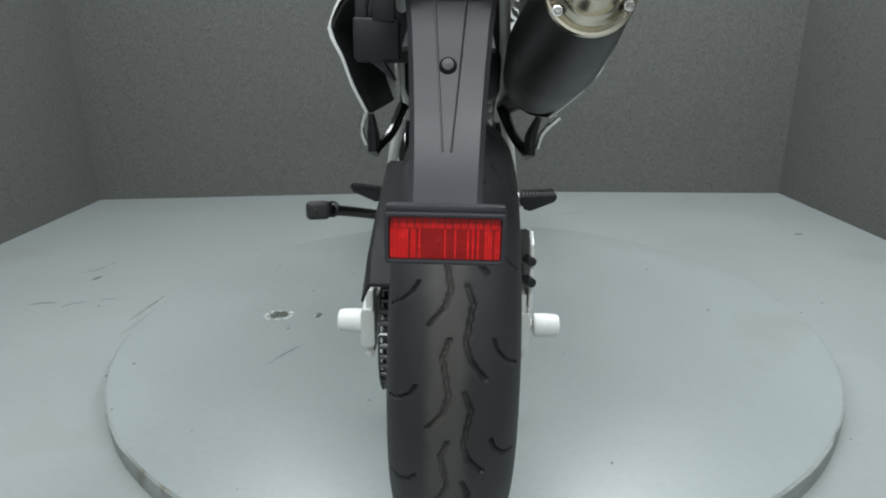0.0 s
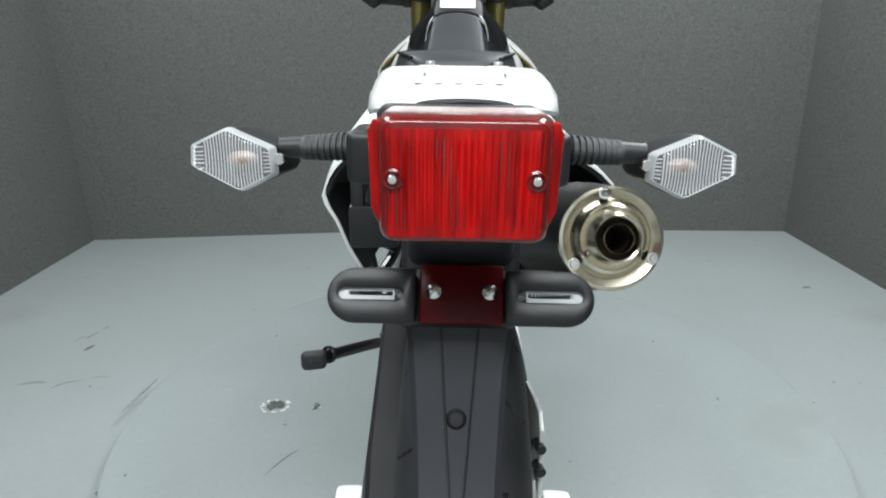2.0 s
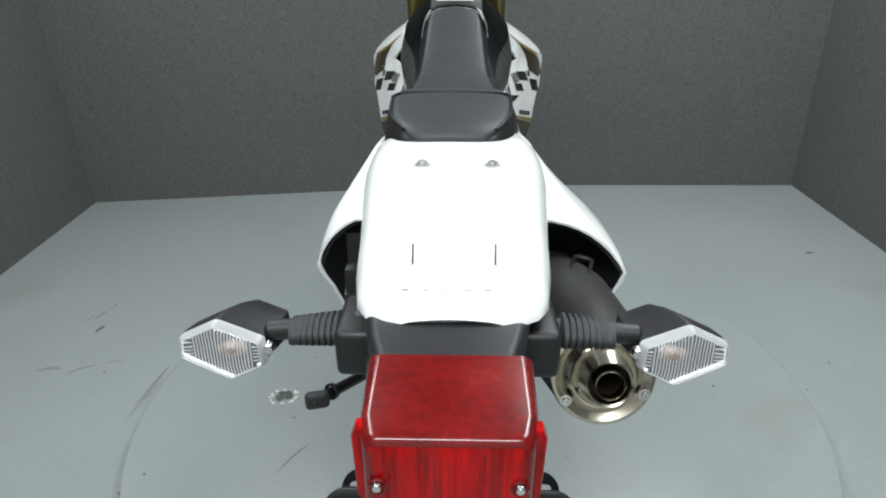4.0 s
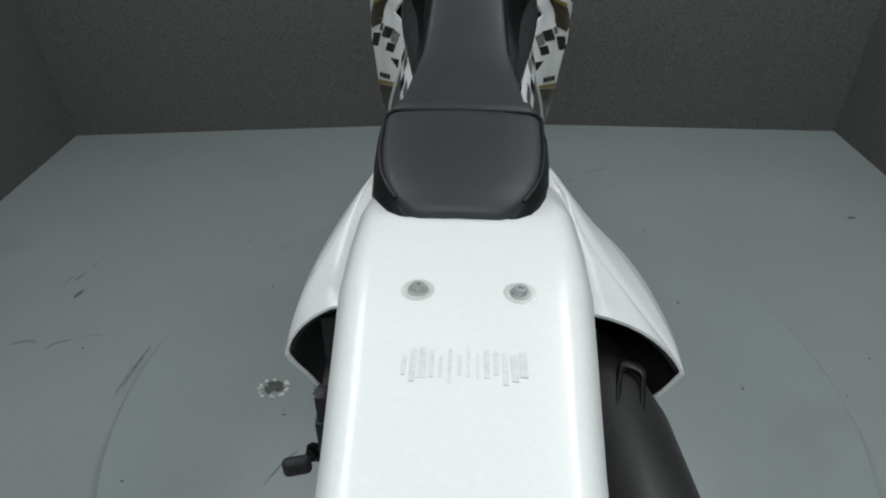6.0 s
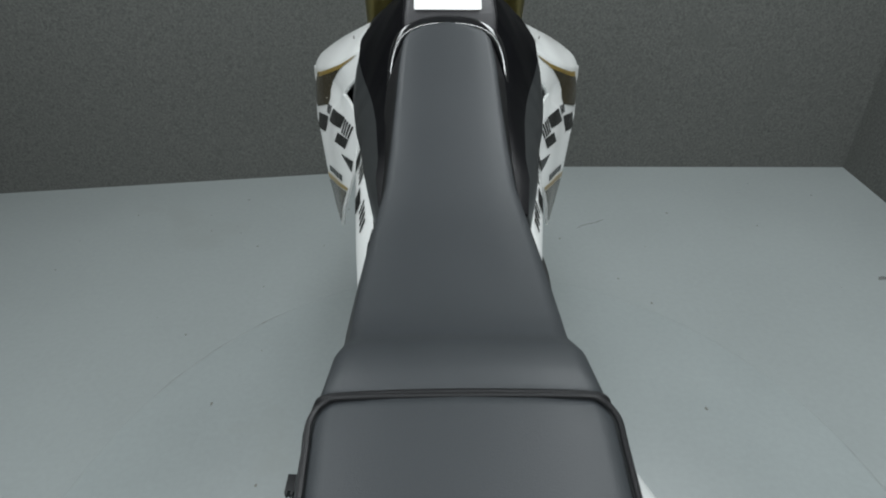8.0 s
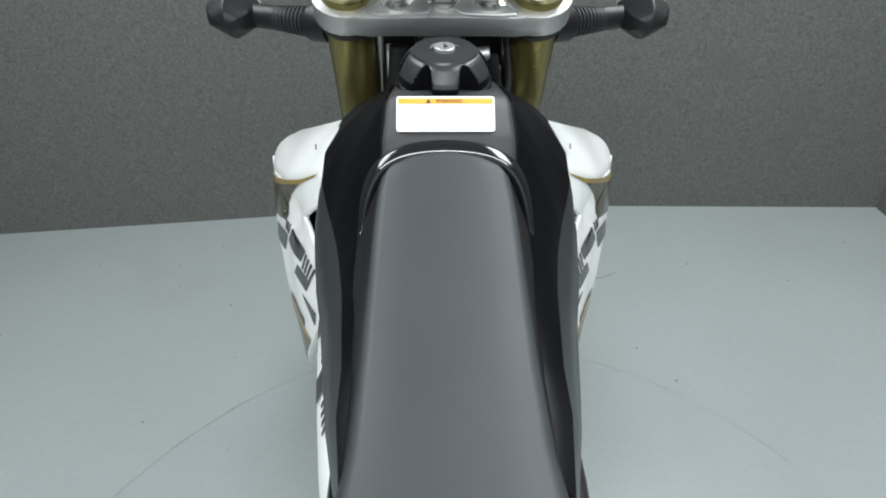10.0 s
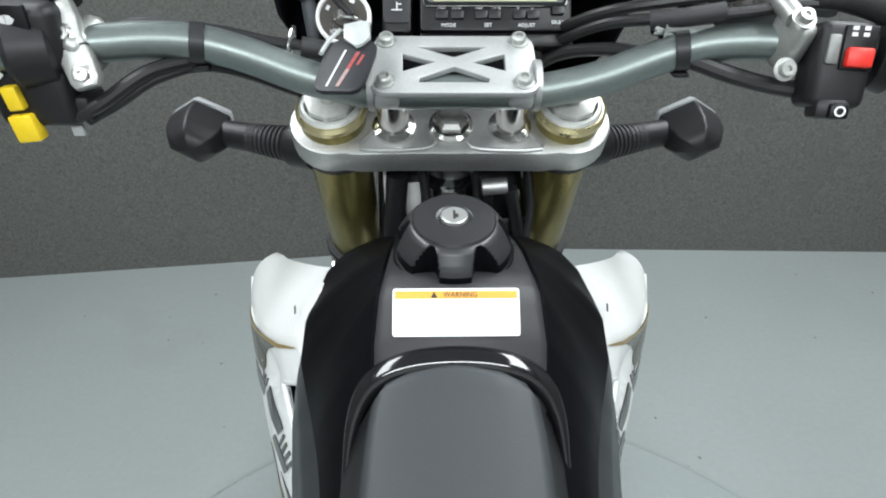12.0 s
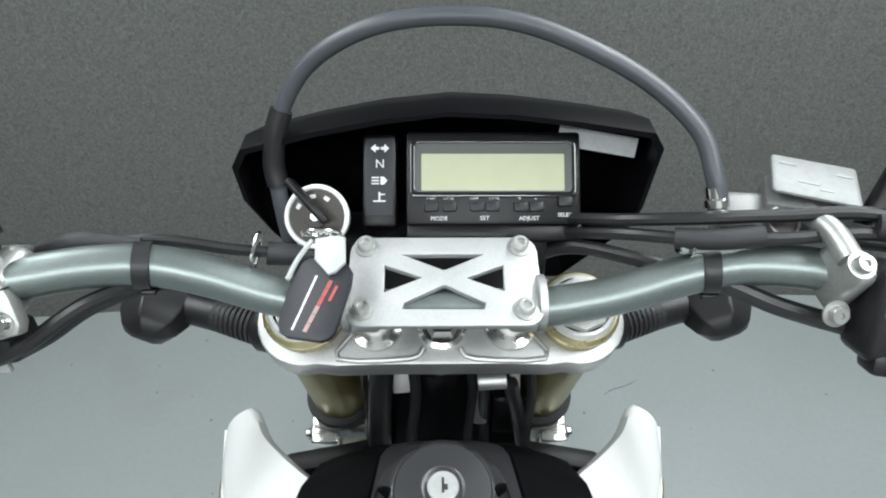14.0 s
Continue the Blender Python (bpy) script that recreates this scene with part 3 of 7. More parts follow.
def arm(s):
    x = s * 0.116
    rings = []
    for y, z, w, h in ((-0.035, 0.305, 0.020, 0.060), (0.02, 0.308, 0.022, 0.064), (0.12, 0.33, 0.026, 0.062), (0.30, 0.365, 0.03, 0.066), (0.52, 0.39, 0.034, 0.08)):
        rings.append([Vector((x + a, y, z + b)) for a, b in rounded(w, h, 0.006, 3)])
    part("arm", rings_mesh(rings), M_SWING, swing)
    bm = box((0.012, 0.05, 0.105), at(s * 0.113, -0.004, 0.312), 0.003)
    bolt((s * 0.113, -0.028, 0.262), (0, -1, 0), 0.005, 0.008, bm)
    part("axle_block", bm, M_SWING, swing)
    bm = lathe([(0.0001, 0), (0.012, 0), (0.012, 0.010), (0.0095, 0.012), (0.0095, 0.018)], at(s * 0.121, 0, 0.303, 0, s * 90, 0), 6)
    part("axle_nut", bm, M_ALU, swing)
    bm = lathe([(0.0001, 0.0), (0.0165, 0.0), (0.018, 0.002), (0.0185, 0.012), (0.0175, 0.030), (0.0160, 0.037), (0.0125, 0.0385), (0.0115, 0.036), (0.0001, 0.036)], at(s * 0.133 + (0.006 if s < 0 else 0.002), 0, 0.303, 0, s * 90, 0), 32)
    part("axle_slider", bm, M_SLIDER, swing, "white nylon axle slider")


both(arm)
bm = bmesh.new()
for y, z in ((-0.026, 0.384), (-0.015, 0.412)):
    cylinder((0.118, y + 0.012, z), (0.123, y - 0.012, z + 0.002), 0.007, bm=bm)
part("hose_clip", bm, M_BLACK, swing)
part("caliper_bracket", plate([(-0.036, 0.345), (-0.012, 0.435), (0.012, 0.450), (0.06, 0.440), (0.19, 0.400), (0.20, 0.370), (0.10, 0.335)], 0.006, frame_of((0.121, 0, 0), (0, 1, 0), (0, 0, 1)), bevel=0.001), M_SWING, swing, "silver rear caliper bracket")
part("brake_hose", tube([(0.118, 0.03, 0.36), (0.120, 0.10, 0.395), (0.118, 0.22, 0.42), (0.10, 0.36, 0.44)], 0.005, 10), M_CABLE, bike)
rings = []
for y, z, x0, x1, h in ((-0.150, 0.415, -0.103, -0.060, 0.026), (-0.10, 0.440, -0.107, -0.058, 0.045), (0.0, 0.468, -0.110, -0.058, 0.055), (0.15, 0.486, -0.117, -0.06, 0.05), (0.30, 0.498, -0.125, -0.062, 0.045)):
    rings.append([Vector((x0 - 0.006, y, z - h)), Vector((x0, y, z - 0.006)), Vector((x0 + 0.006, y, z)), Vector((x1 - 0.006, y, z)), Vector((x1, y, z - 0.006)), Vector((x1, y, z - 0.012)), Vector((x1 - 0.004, y, z - 0.005)), Vector((x0 + 0.007, y, z - 0.005)), Vector((x0 + 0.003, y, z - 0.012)), Vector((x0 - 0.003, y, z - h))])
part("chain_guard", rings_mesh(rings), M_BLACK, bike, "black plastic chain guard")

# wheel, chain and swingarm sit well back
for ob in (rear_wheel, chain, swing):
    ob.location.y -= 0.020

# frame, engine and inner parts seen through the gaps
fr = part("frame", tube([(-0.002, 1.091, 1.028), (-0.002, 1.120, 0.970), (-0.002, 1.149, 0.910)], 0.027, 24), M_GLOSS, bike, "black steel frame")


def rails(s):
    part("frame_rail", tube([(s * 0.03, 1.0, 0.95), (s * 0.075, 0.85, 0.85), (s * 0.105, 0.62, 0.66), (s * 0.105, 0.50, 0.50), (s * 0.09, 0.47, 0.34)], 0.018, 14), M_GLOSS, fr)
    part("subframe_rail", tube([(s * 0.085, 0.62, 0.76), (s * 0.075, 0.30, 0.80), (s * 0.055, -0.05, 0.84), (s * 0.045, -0.22, 0.86)], 0.010, 12), M_SWING, fr)
    part("subframe_stay", tube([(s * 0.10, 0.52, 0.56), (s * 0.09, 0.25, 0.68), (s * 0.07, 0.02, 0.81)], 0.009, 12), M_SWING, fr)


both(rails)
engine = part("engine", box((0.24, 0.30, 0.26), at(0, 0.66, 0.40), 0.03, 3), M_CAST, bike, "cast aluminium engine block")
part("cylinder", box((0.17, 0.17, 0.24), at(0, 0.78, 0.62, -12), 0.012), M_CAST, engine)
bm = bmesh.new()
for k in range(8):
    box((0.20, 0.20, 0.006), at(0, 0.775 + 0.004 * k, 0.54 + 0.024 * k, -12), 0.001, 1, bm)
part("cooling_fins", bm, M_CAST, engine)
part("clutch_cover", cylinder((0.12, 0.62, 0.38), (0.155, 0.62, 0.38), 0.085, 0.075, 32), M_CAST, engine)
part("generator_cover", cylinder((-0.12, 0.68, 0.38), (-0.15, 0.68, 0.38), 0.08, 0.07, 32), M_CAST, engine)
part("airbox", box((0.165, 0.30, 0.26), at(0, 0.34, 0.75), 0.02), M_BLACK, bike)
shock = part("shock_absorber", tube([(0, 0.36, 0.40), (0, 0.40, 0.70)], 0.022, 16, 2), M_BLACK, bike)
coil = [(0.036 * math.cos(a), 0.355 + 0.0035 * a + 0.036 * math.sin(a), 0.42 + 0.0065 * a) for a in np.linspace(0, 34, 170)]
part("spring", tube(coil, 0.006, 8, 1), M_LABEL, shock, "pale coil spring")


def radiator(s):
    bm = box((0.10, 0.025, 0.22), at(s * 0.105, 1.08, 0.79, 0, 0, -s * 12), 0.006)
    rad = part("radiator", bm, M_BLACK, bike)
    bm = bmesh.new()
    for k in range(13):
        box((0.096, 0.004, 0.004), at(s * 0.105, 1.065, 0.69 + 0.0165 * k, 0, 0, -s * 12), 0, 1, bm)
    part("grille", bm, M_BLACK, rad, smooth=0)


both(radiator)

# foot pegs, passenger pegs, side stand
def peg(s):
    bm = plate([(0.165, -0.006), (0.165, 0.006), (0.250, 0.014), (0.252, 0.006), (0.246, -0.004), (0.19, -0.028), (0.175, -0.024)], 0.03, frame_of((0, 0.565, 0.372), (s, 0, 0), (0, 0, 1)) if s > 0 else frame_of((0, 0.595, 0.372), (s, 0, 0), (0, 0, 1)), bevel=0.001)
    for k in range(10):
        x = s * (0.172 + 0.0082 * k)
        for y in (0.57, 0.59):
            box((0.0035, 0.008, 0.008), at(x, y, 0.381 + 0.0006 * k), 0, 1, bm)
    p = part("foot_peg", bm, M_BLACK, bike, "black toothed foot peg")
    part("peg_bracket", tube([(s * 0.12, 0.60, 0.40), (s * 0.145, 0.60, 0.385), (s * 0.168, 0.585, 0.362)], 0.011, 10), M_CAST, p)
    part("peg_spring", tube([(s * 0.160, 0.575, 0.35), (s * 0.170, 0.572, 0.347), (s * 0.168, 0.575, 0.362)], 0.003, 8), M_CHROME, p)
    # folded passenger peg
    q = part("passenger_peg", tube([(s * 0.150, 0.29, 0.515), (s * 0.152, 0.30, 0.55), (s * 0.165 if s > 0 else -0.155, 0.30, 0.588)], [0.011, 0.012, 0.006], 10), M_BLACK, bike, "folded passenger foot peg")
    part("peg_bracket", tube([(s * 0.098, 0.36, 0.60), (s * 0.12, 0.33, 0.55), (s * 0.150, 0.29, 0.515)], [0.012, 0.010, 0.011], 10), M_GLOSS, q)
    part("peg_hanger", tube([(s * 0.098, 0.46, 0.60), (s * 0.116, 0.43, 0.54), (s * 0.128, 0.42, 0.47), (s * 0.125, 0.44, 0.42)], [0.008, 0.011, 0.011, 0.009], 10), M_SWING, q)
    part("peg_tip", tube([(s * 0.163, 0.285, 0.53), (s * 0.172, 0.285, 0.56), (s * 0.20 if s > 0 else -0.165, 0.285, 0.59)], [0.004, 0.005, 0.006], 10), M_CHROME, q)


both(peg)
stand = part("side_stand", tube([(-0.105, 0.42, 0.345), (-0.135, 0.33, 0.378), (-0.175, 0.25, 0.405), (-0.216, 0.172, 0.429)], [0.013, 0.010, 0.010, 0.010], 12), M_SATIN, bike, "black side stand folded up")
bm = box((0.042, 0.018, 0.034), at(-0.231, 0.1525, 0.4325, 0, 0, 15), 0.009, 4)
foot = part("stand_foot", bm, M_RUBBER, stand, "rounded rubber foot")
part("foot_hole", cylinder((-0.2328, 0.1465, 0.4335), (-0.2352, 0.1427, 0.4335), 0.0048, seg=18), M_INK, foot)
part("foot_collar", lathe([(0.0112, -0.004), (0.0150, -0.002), (0.0150, 0.003), (0.0112, 0.005)], toward((-0.212, 0.180, 0.428), (-0.175, 0.25, 0.405)), 20), M_SATIN, foot)
part("stand_spring", tube([(-0.112, 0.43, 0.375), (-0.125, 0.37, 0.385), (-0.140, 0.33, 0.392)], 0.005, 8), M_CHROME, stand)

# exhaust
E0, E1 = Vector((0.1445, -0.190, 0.7615)), Vector((0.140, 0.25, 0.632))
muf = part("silencer", lathe([(0.047, 0.0), (0.050, 0.008), (0.059, 0.09), (0.067, 0.20), (0.061, 0.33), (0.030, 0.44), (0.02, 0.47)], toward(E0, E1), 40), M_EXHAUST, bike, "black painted silencer")
me_ = toward(E0, 2 * E0 - E1)
bm = lathe([(0.046, -0.004), (0.0490, 0.0), (0.0497, 0.004), (0.0485, 0.007), (0.0455, 0.0075), (0.038, 0.0035), (0.0345, 0.006), (0.0335, 0.008), (0.030, 0.010), (0.0265, 0.018), (0.0225, 0.027), (0.0212, 0.029), (0.0195, 0.028), (0.0188, 0.012)], me_, 48)
cap = part("end_cap", bm, M_NICKEL, muf, "polished steel end cap with three rivets")
part("tail_pipe", lathe([(0.0142, 0.004), (0.0142, 0.031), (0.0134, 0.033), (0.0122, 0.031), (0.0122, -0.04), (0.0001, -0.04)], me_, 32), M_NICKEL, muf)
part("pipe_bore", lathe([(0.0120, 0.022), (0.0118, -0.038), (0.0001, -0.039)], me_, 32), M_HOLE, muf)
part("baffle_ring", lathe([(0.0190, 0.013), (0.0143, 0.013)], me_, 32), M_HOLE, muf)
for a in (80, 205, 325):
    p = me_ @ Vector((-0.0425 * math.cos(radians(a)), 0.0425 * math.sin(radians(a)), 0.0075))
    part("rivet", bolt(p, E0 - E1, 0.0042, 0.004), M_CHROME, cap)
bm = plate(rounded(0.028, 0.130, 0.0135, 6), 0.006, frame_of(Vector((0.157, 0.003, 0.765)), (1, -0.32, -0.16), (0.34, 1, -0.20)), [rounded(0.017, 0.10, 0.008, 6)], 0.002)
part("heat_shield", bm, M_SATIN, muf)
part("header_pipe", tube([E1, (0.11, 0.42, 0.60), (0.13, 0.62, 0.60), (0.13, 0.80, 0.66), (0.08, 0.93, 0.66), (0.03, 0.90, 0.62)], 0.02, 14), M_EXHAUST, muf)

# electrics in the left side cover
box_l = part("relay_box", box((0.062, 0.09, 0.055), at(-0.105, 0.03, 0.715, 0, 0, 4), 0.004), M_BLACK, bike, "black relay box with grey connectors")
# black panel added so the left cover's inside looks dark
part("dark_backing", box((0.080, 0.006, 0.090), at(-0.108, 0.10, 0.728), 0.002), M_BLACK, box_l)
part("connector", box((0.030, 0.022, 0.036), at(-0.092, -0.005, 0.755), 0.002), M_BLACK, box_l)
part("connector", box((0.016, 0.018, 0.05), at(-0.122, -0.005, 0.750), 0.002), M_BLACK, box_l)
bm = bmesh.new()
for k in range(4):
    tube([(-0.085 - 0.008 * k, 0.0, 0.79), (-0.09 - 0.009 * k, -0.01, 0.77 - 0.01 * k), (-0.10 - 0.007 * k, 0.01, 0.70), (-0.085, 0.06, 0.66)], 0.003, 6, bm=bm)
part("wiring", bm, M_CABLE, box_l)

# ---- tail ----
def profile_plate(stations, side, thick):
    """A ribbon of plate down a list of (y, z, half width), with flanges of depth side turned forward."""
    rings = []
    pts = [Vector((0, y, z)) for y, z, w in stations]
    for i, (y, z, w) in enumerate(stations):
        d = (pts[min(i + 1, len(pts) - 1)] - pts[max(i - 1, 0)]).normalized()
        n = Vector((0, -d.z, d.y))
        n = n if n.y > 0 else -n
        p = pts[i]
        e = Vector((1, 0, 0))
        rings.append([p - e * w + n * side, p - e * w + n * 0.004, p - e * (w - 0.004), p, p + e * (w - 0.004), p + e * w + n * 0.004, p + e * w + n * side,
                      p + e * (w - thick) + n * side, p + e * (w - thick - 0.002) + n * (thick + 0.003), p + n * thick, p - e * (w - thick - 0.002) + n * (thick + 0.003), p - e * (w - thick) + n * side])
    return rings_mesh(rings)


ST = [(-0.306, 0.838, 0.047), (-0.315, 0.820, 0.045), (-0.325, 0.800, 0.043), (-0.338, 0.776, 0.0415), (-0.349, 0.752, 0.0385), (-0.362, 0.720, 0.0345), (-0.377, 0.687, 0.0320), (-0.394, 0.655, 0.0300), (-0.414, 0.626, 0.0285), (-0.438, 0.603, 0.0272), (-0.452, 0.594, 0.0268)]
guard = part("rear_mudguard", profile_plate(ST, 0.022, 0.003), M_GUARD, bike, "dark grey plastic rear mudguard extension", m=at(0.003, 0, 0))
GF = frame_of((-0.001, -0.377, 0.687), (1, 0, 0), (0, 0.40, 0.916))
RIB = [(-0.3475, 0.7565), (-0.362, 0.720), (-0.377, 0.687), (-0.394, 0.655), (-0.414, 0.626)]  # down the guard's face
edge_l, edge_r = [], []
for k, (y, z) in enumerate(RIB):
    w = 0.0140 - 0.0108 * k / 4
    edge_l.append((-w, y - 0.0006, z - 0.0003))
    edge_r.append((w, y - 0.0006, z - 0.0003))
part("rib", tube(edge_l[::-1] + [(-0.0125, -0.3465, 0.759), (0.0125, -0.3465, 0.759)] + edge_r, 0.0009, 6, 3), M_BLACK, guard)
part("plug", lathe([(0.0001, 0.004), (0.0045, 0.0038), (0.0062, 0.002), (0.0072, 0.0004), (0.0072, -0.002)], GF, 24), M_BLACK, guard)
# reflector at the lower end
RF = frame_of((0.001, -0.462, 0.572), (1, 0, 0), (0, 0.10, 0.995))
bm = plate(rounded(0.084, 0.036, 0.003, 3), 0.010, RF @ at(0, 0.001, 0.0), [rounded(0.078, 0.030, 0.002, 3)], 0.001)
box((0.084, 0.0075, 0.012), RF @ at(0, 0.0205, -0.001), 0.002, 2, bm)
holder = part("reflector_holder", bm, M_GUARD, guard)
refl = part("reflector", plate(rounded(0.0775, 0.0295, 0.002, 3), 0.0055, RF @ at(0, 0.001, 0.0005)), M_REDIN, holder, "ribbed red reflector", smooth=0)
random.seed(3)
for k in range(43):
    x = -0.0372 + 0.00177 * k
    bright = random.random() < (0.75 if abs(k - 21) > 8 else 0.15)
    part("prism", box((0.0010, 0.0205, 0.0010), RF @ at(x, -0.0030, 0.0060), 0), M_REDBRIGHT if bright else M_REDIN, refl, smooth=0)
    part("prism", box((0.0009, 0.0070, 0.0012), RF @ at(x, 0.0115, 0.0061), 0), M_REDBRIGHT if k % 3 else M_REDRIB, refl, smooth=0)
part("inner_fender", rings_mesh([[Vector((x, -0.26 + 0.46 * k / 10, 0.70 + 0.06 * math.sin(k / 10 * 2.2) - 0.9 * x * x)) for x in np.linspace(-0.045, 0.045, 9)] + [Vector((x, -0.26 + 0.46 * k / 10, 0.704 + 0.06 * math.sin(k / 10 * 2.2) - 0.9 * x * x)) for x in np.linspace(0.045, -0.045, 9)] for k in range(11)]), M_BLACK, bike)

# plate bracket; its centre's red is the tail lamp's reflection, painted in
BF = frame_of((0.003, -0.3570, 0.7690), (1, 0, 0), (0, 0.55, 0.835))
def stadium(x0, x1, h, n=18):
    """A strip from x0 to x1, round at the end x1."""
    r, sgn = h / 2, (1 if x1 > x0 else -1)
    out = [(x0, -r)] + [(x1 - sgn * r + sgn * r * math.sin(a), -r * math.cos(a)) for a in np.linspace(0, math.pi, n)] + [(x0, r)]
    return out


bracket = part("plate_bracket", box((0.076, 0.038, 0.024), BF @ at(0, 0.001, -0.012), 0.003), M_BLACK, bike, "black slotted number plate bracket")
for s in (-1, 1):
    slot = rounded(0.043, 0.0085, 0.004, 4, s * 0.0600, 0.001)
    bm = plate(stadium(s * 0.030, s * 0.0885, 0.037), 0.004, BF @ at(0, -0.001, 0.006), [slot], 0.001)
    plate(stadium(s * 0.030, s * 0.079, 0.028), 0.003, BF @ at(0, 0.010, -0.020), [rounded(0.035, 0.010, 0.004, 4, s * 0.056, 0.0)], bm=bm)
    box((0.018, 0.030, 0.026), BF @ at(s * 0.038, 0.0, -0.007), 0.003, 2, bm)
    part("ear", bm, M_SATIN, bracket)
    part("slot_liner", plate(rounded(0.043, 0.0085, 0.004, 4, s * 0.0600, 0.001), 0.002, BF @ at(0, 0, 0.004), [rounded(0.030, 0.0030, 0.0014, 4, s * 0.0600, 0.001)]), M_GREYCON, bracket)
    bm = lathe([(0.0001, 0.0055), (0.003, 0.0052), (0.0052, 0.003), (0.0056, 0.0)], BF @ at(0.001 + s * 0.0188, 0.003, 0.0035), 20)
    box((0.0075, 0.0012, 0.001), BF @ at(0.001 + s * 0.0188, 0.003, 0.0088, 0, 0, 60), 0, 1, bm)
    part("screw", bm, M_CHROME, bracket)
part("centre_panel", box((0.0570, 0.041, 0.006), BF @ at(0.001, 0.002, 0.001), 0.002), M_REDSHEEN, bracket, "glossy black centre panel with a painted red reflection")

# tail lamp: a flange against the housing and a deep box of a lens with upright flutes
LF = frame_of((0.003, -0.345, 0.8625), (1, 0, 0), (0, 0, 1))
flange = [(-0.048, -0.026), (0.048, -0.026), (0.0515, -0.018), (0.0525, 0.024), (0.050, 0.030), (-0.050, 0.030), (-0.0525, 0.024), (-0.0515, -0.018)]
lamp = part("tail_lamp", plate(flange, 0.009, LF @ at(0, 0, 0.056), bevel=0.0015), M_REDFLUTE, bike, "large red tail lamp")
rings = []
for d, w, h, r in ((0.002, 0.103, 0.066, 0.008), (0.030, 0.100, 0.067, 0.007), (0.056, 0.0970, 0.068, 0.006), (0.0690, 0.0920, 0.0680, 0.007), (0.0735, 0.0890, 0.0660, 0.008), (0.0750, 0.0860, 0.0630, 0.008)):
    rings.append([LF @ Vector((x, y - 0.001, d)) for x, y in rounded(w, h, r, 5)])
lens = part("lens", rings_mesh(rings), M_REDLENS, lamp, "deep red box lens", smooth=50)
bm = bmesh.new()
xs, ys = np.linspace(-0.0415, 0.0415, 161), np.linspace(-0.0310, 0.0275, 15)
grid = []
for j, y in enumerate(ys):
    fall = min(1.0, 4 * (1 - abs(2 * j / 14 - 1)))
    row = []
    for x in xs:
        flute = 0.0009 * abs(math.sin(math.pi * x / 0.0040 + 0.9 * math.sin(90 * x))) * fall
        row.append(bm.verts.new(LF @ Vector((x, y, 0.0752 + flute + 0.0006 * fall * math.sin(40 * y + 200 * x)))))
    grid.append(row)
for r0, r1 in zip(grid, grid[1:]):
    for k in range(160):
        bm.faces.new((r0[k], r0[k + 1], r1[k + 1], r1[k]))
part("fluted_face", bm, M_REDFLUTE, lens, "fluted red lens face", smooth=60)
for s in (-1, 1):
    part("screw", lathe([(0.0001, 0.0028), (0.0022, 0.0026), (0.0032, 0.001), (0.0032, -0.002)], LF @ at(s * 0.0380, 0.0012, 0.0765), 16), M_CHROME, lamp)
    part("screw_well", lathe([(0.0056, 0.0010), (0.0046, 0.0018), (0.0034, 0.0006)], LF @ at(s * 0.0380, 0.0012, 0.0758), 20), M_REDLENS, lamp)
tail = part("tail_housing", box((0.106, 0.20, 0.060), at(0.0, -0.243, 0.854), 0.010, 3), M_BLACK, bike, "black plastic tail housing under the fender")
rings = []
for y, z, w, h in ((-0.347, 0.884, 0.090, 0.018), (-0.325, 0.884, 0.104, 0.020), (-0.28, 0.880, 0.122, 0.022), (-0.20, 0.874, 0.134, 0.024)):
    rings.append([Vector((x, y, z + b)) for x, b in rounded(w, h, 0.008, 4)])
part("shelf", rings_mesh(rings), M_BLACK, tail)
part("neck", box((0.076, 0.05, 0.090), at(0.003, -0.312, 0.806, 8), 0.008, 3), M_GUARD, tail, "dull grey-black plastic neck")
part("pillar", box((0.052, 0.05, 0.06), at(0.0, -0.305, 0.77, 15), 0.008, 2), M_BLACK, tail)


# indicators
def hexlens(w, h, n=4):
    """An outline with six soft corners, the long axis level."""
    pts = [(0.48 * w, 0.22 * h), (0.045 * w, 0.5 * h), (-0.48 * w, 0.20 * h), (-0.5 * w, -0.22 * h), (-0.08 * w, -0.5 * h), (0.5 * w, -0.09 * h)]
    out = []
    for i, p in enumerate(pts):
        a, b = Vector(pts[i - 1]), Vector(pts[(i + 1) % 6])
        p = Vector(p)
        for k in range(n + 1):
            t = k / n
            q0, q1 = p.lerp(a, 0.10), p.lerp(b, 0.10)
            out.append(tuple(q0.lerp(p, t).lerp(p.lerp(q1, t), t)))
    return out


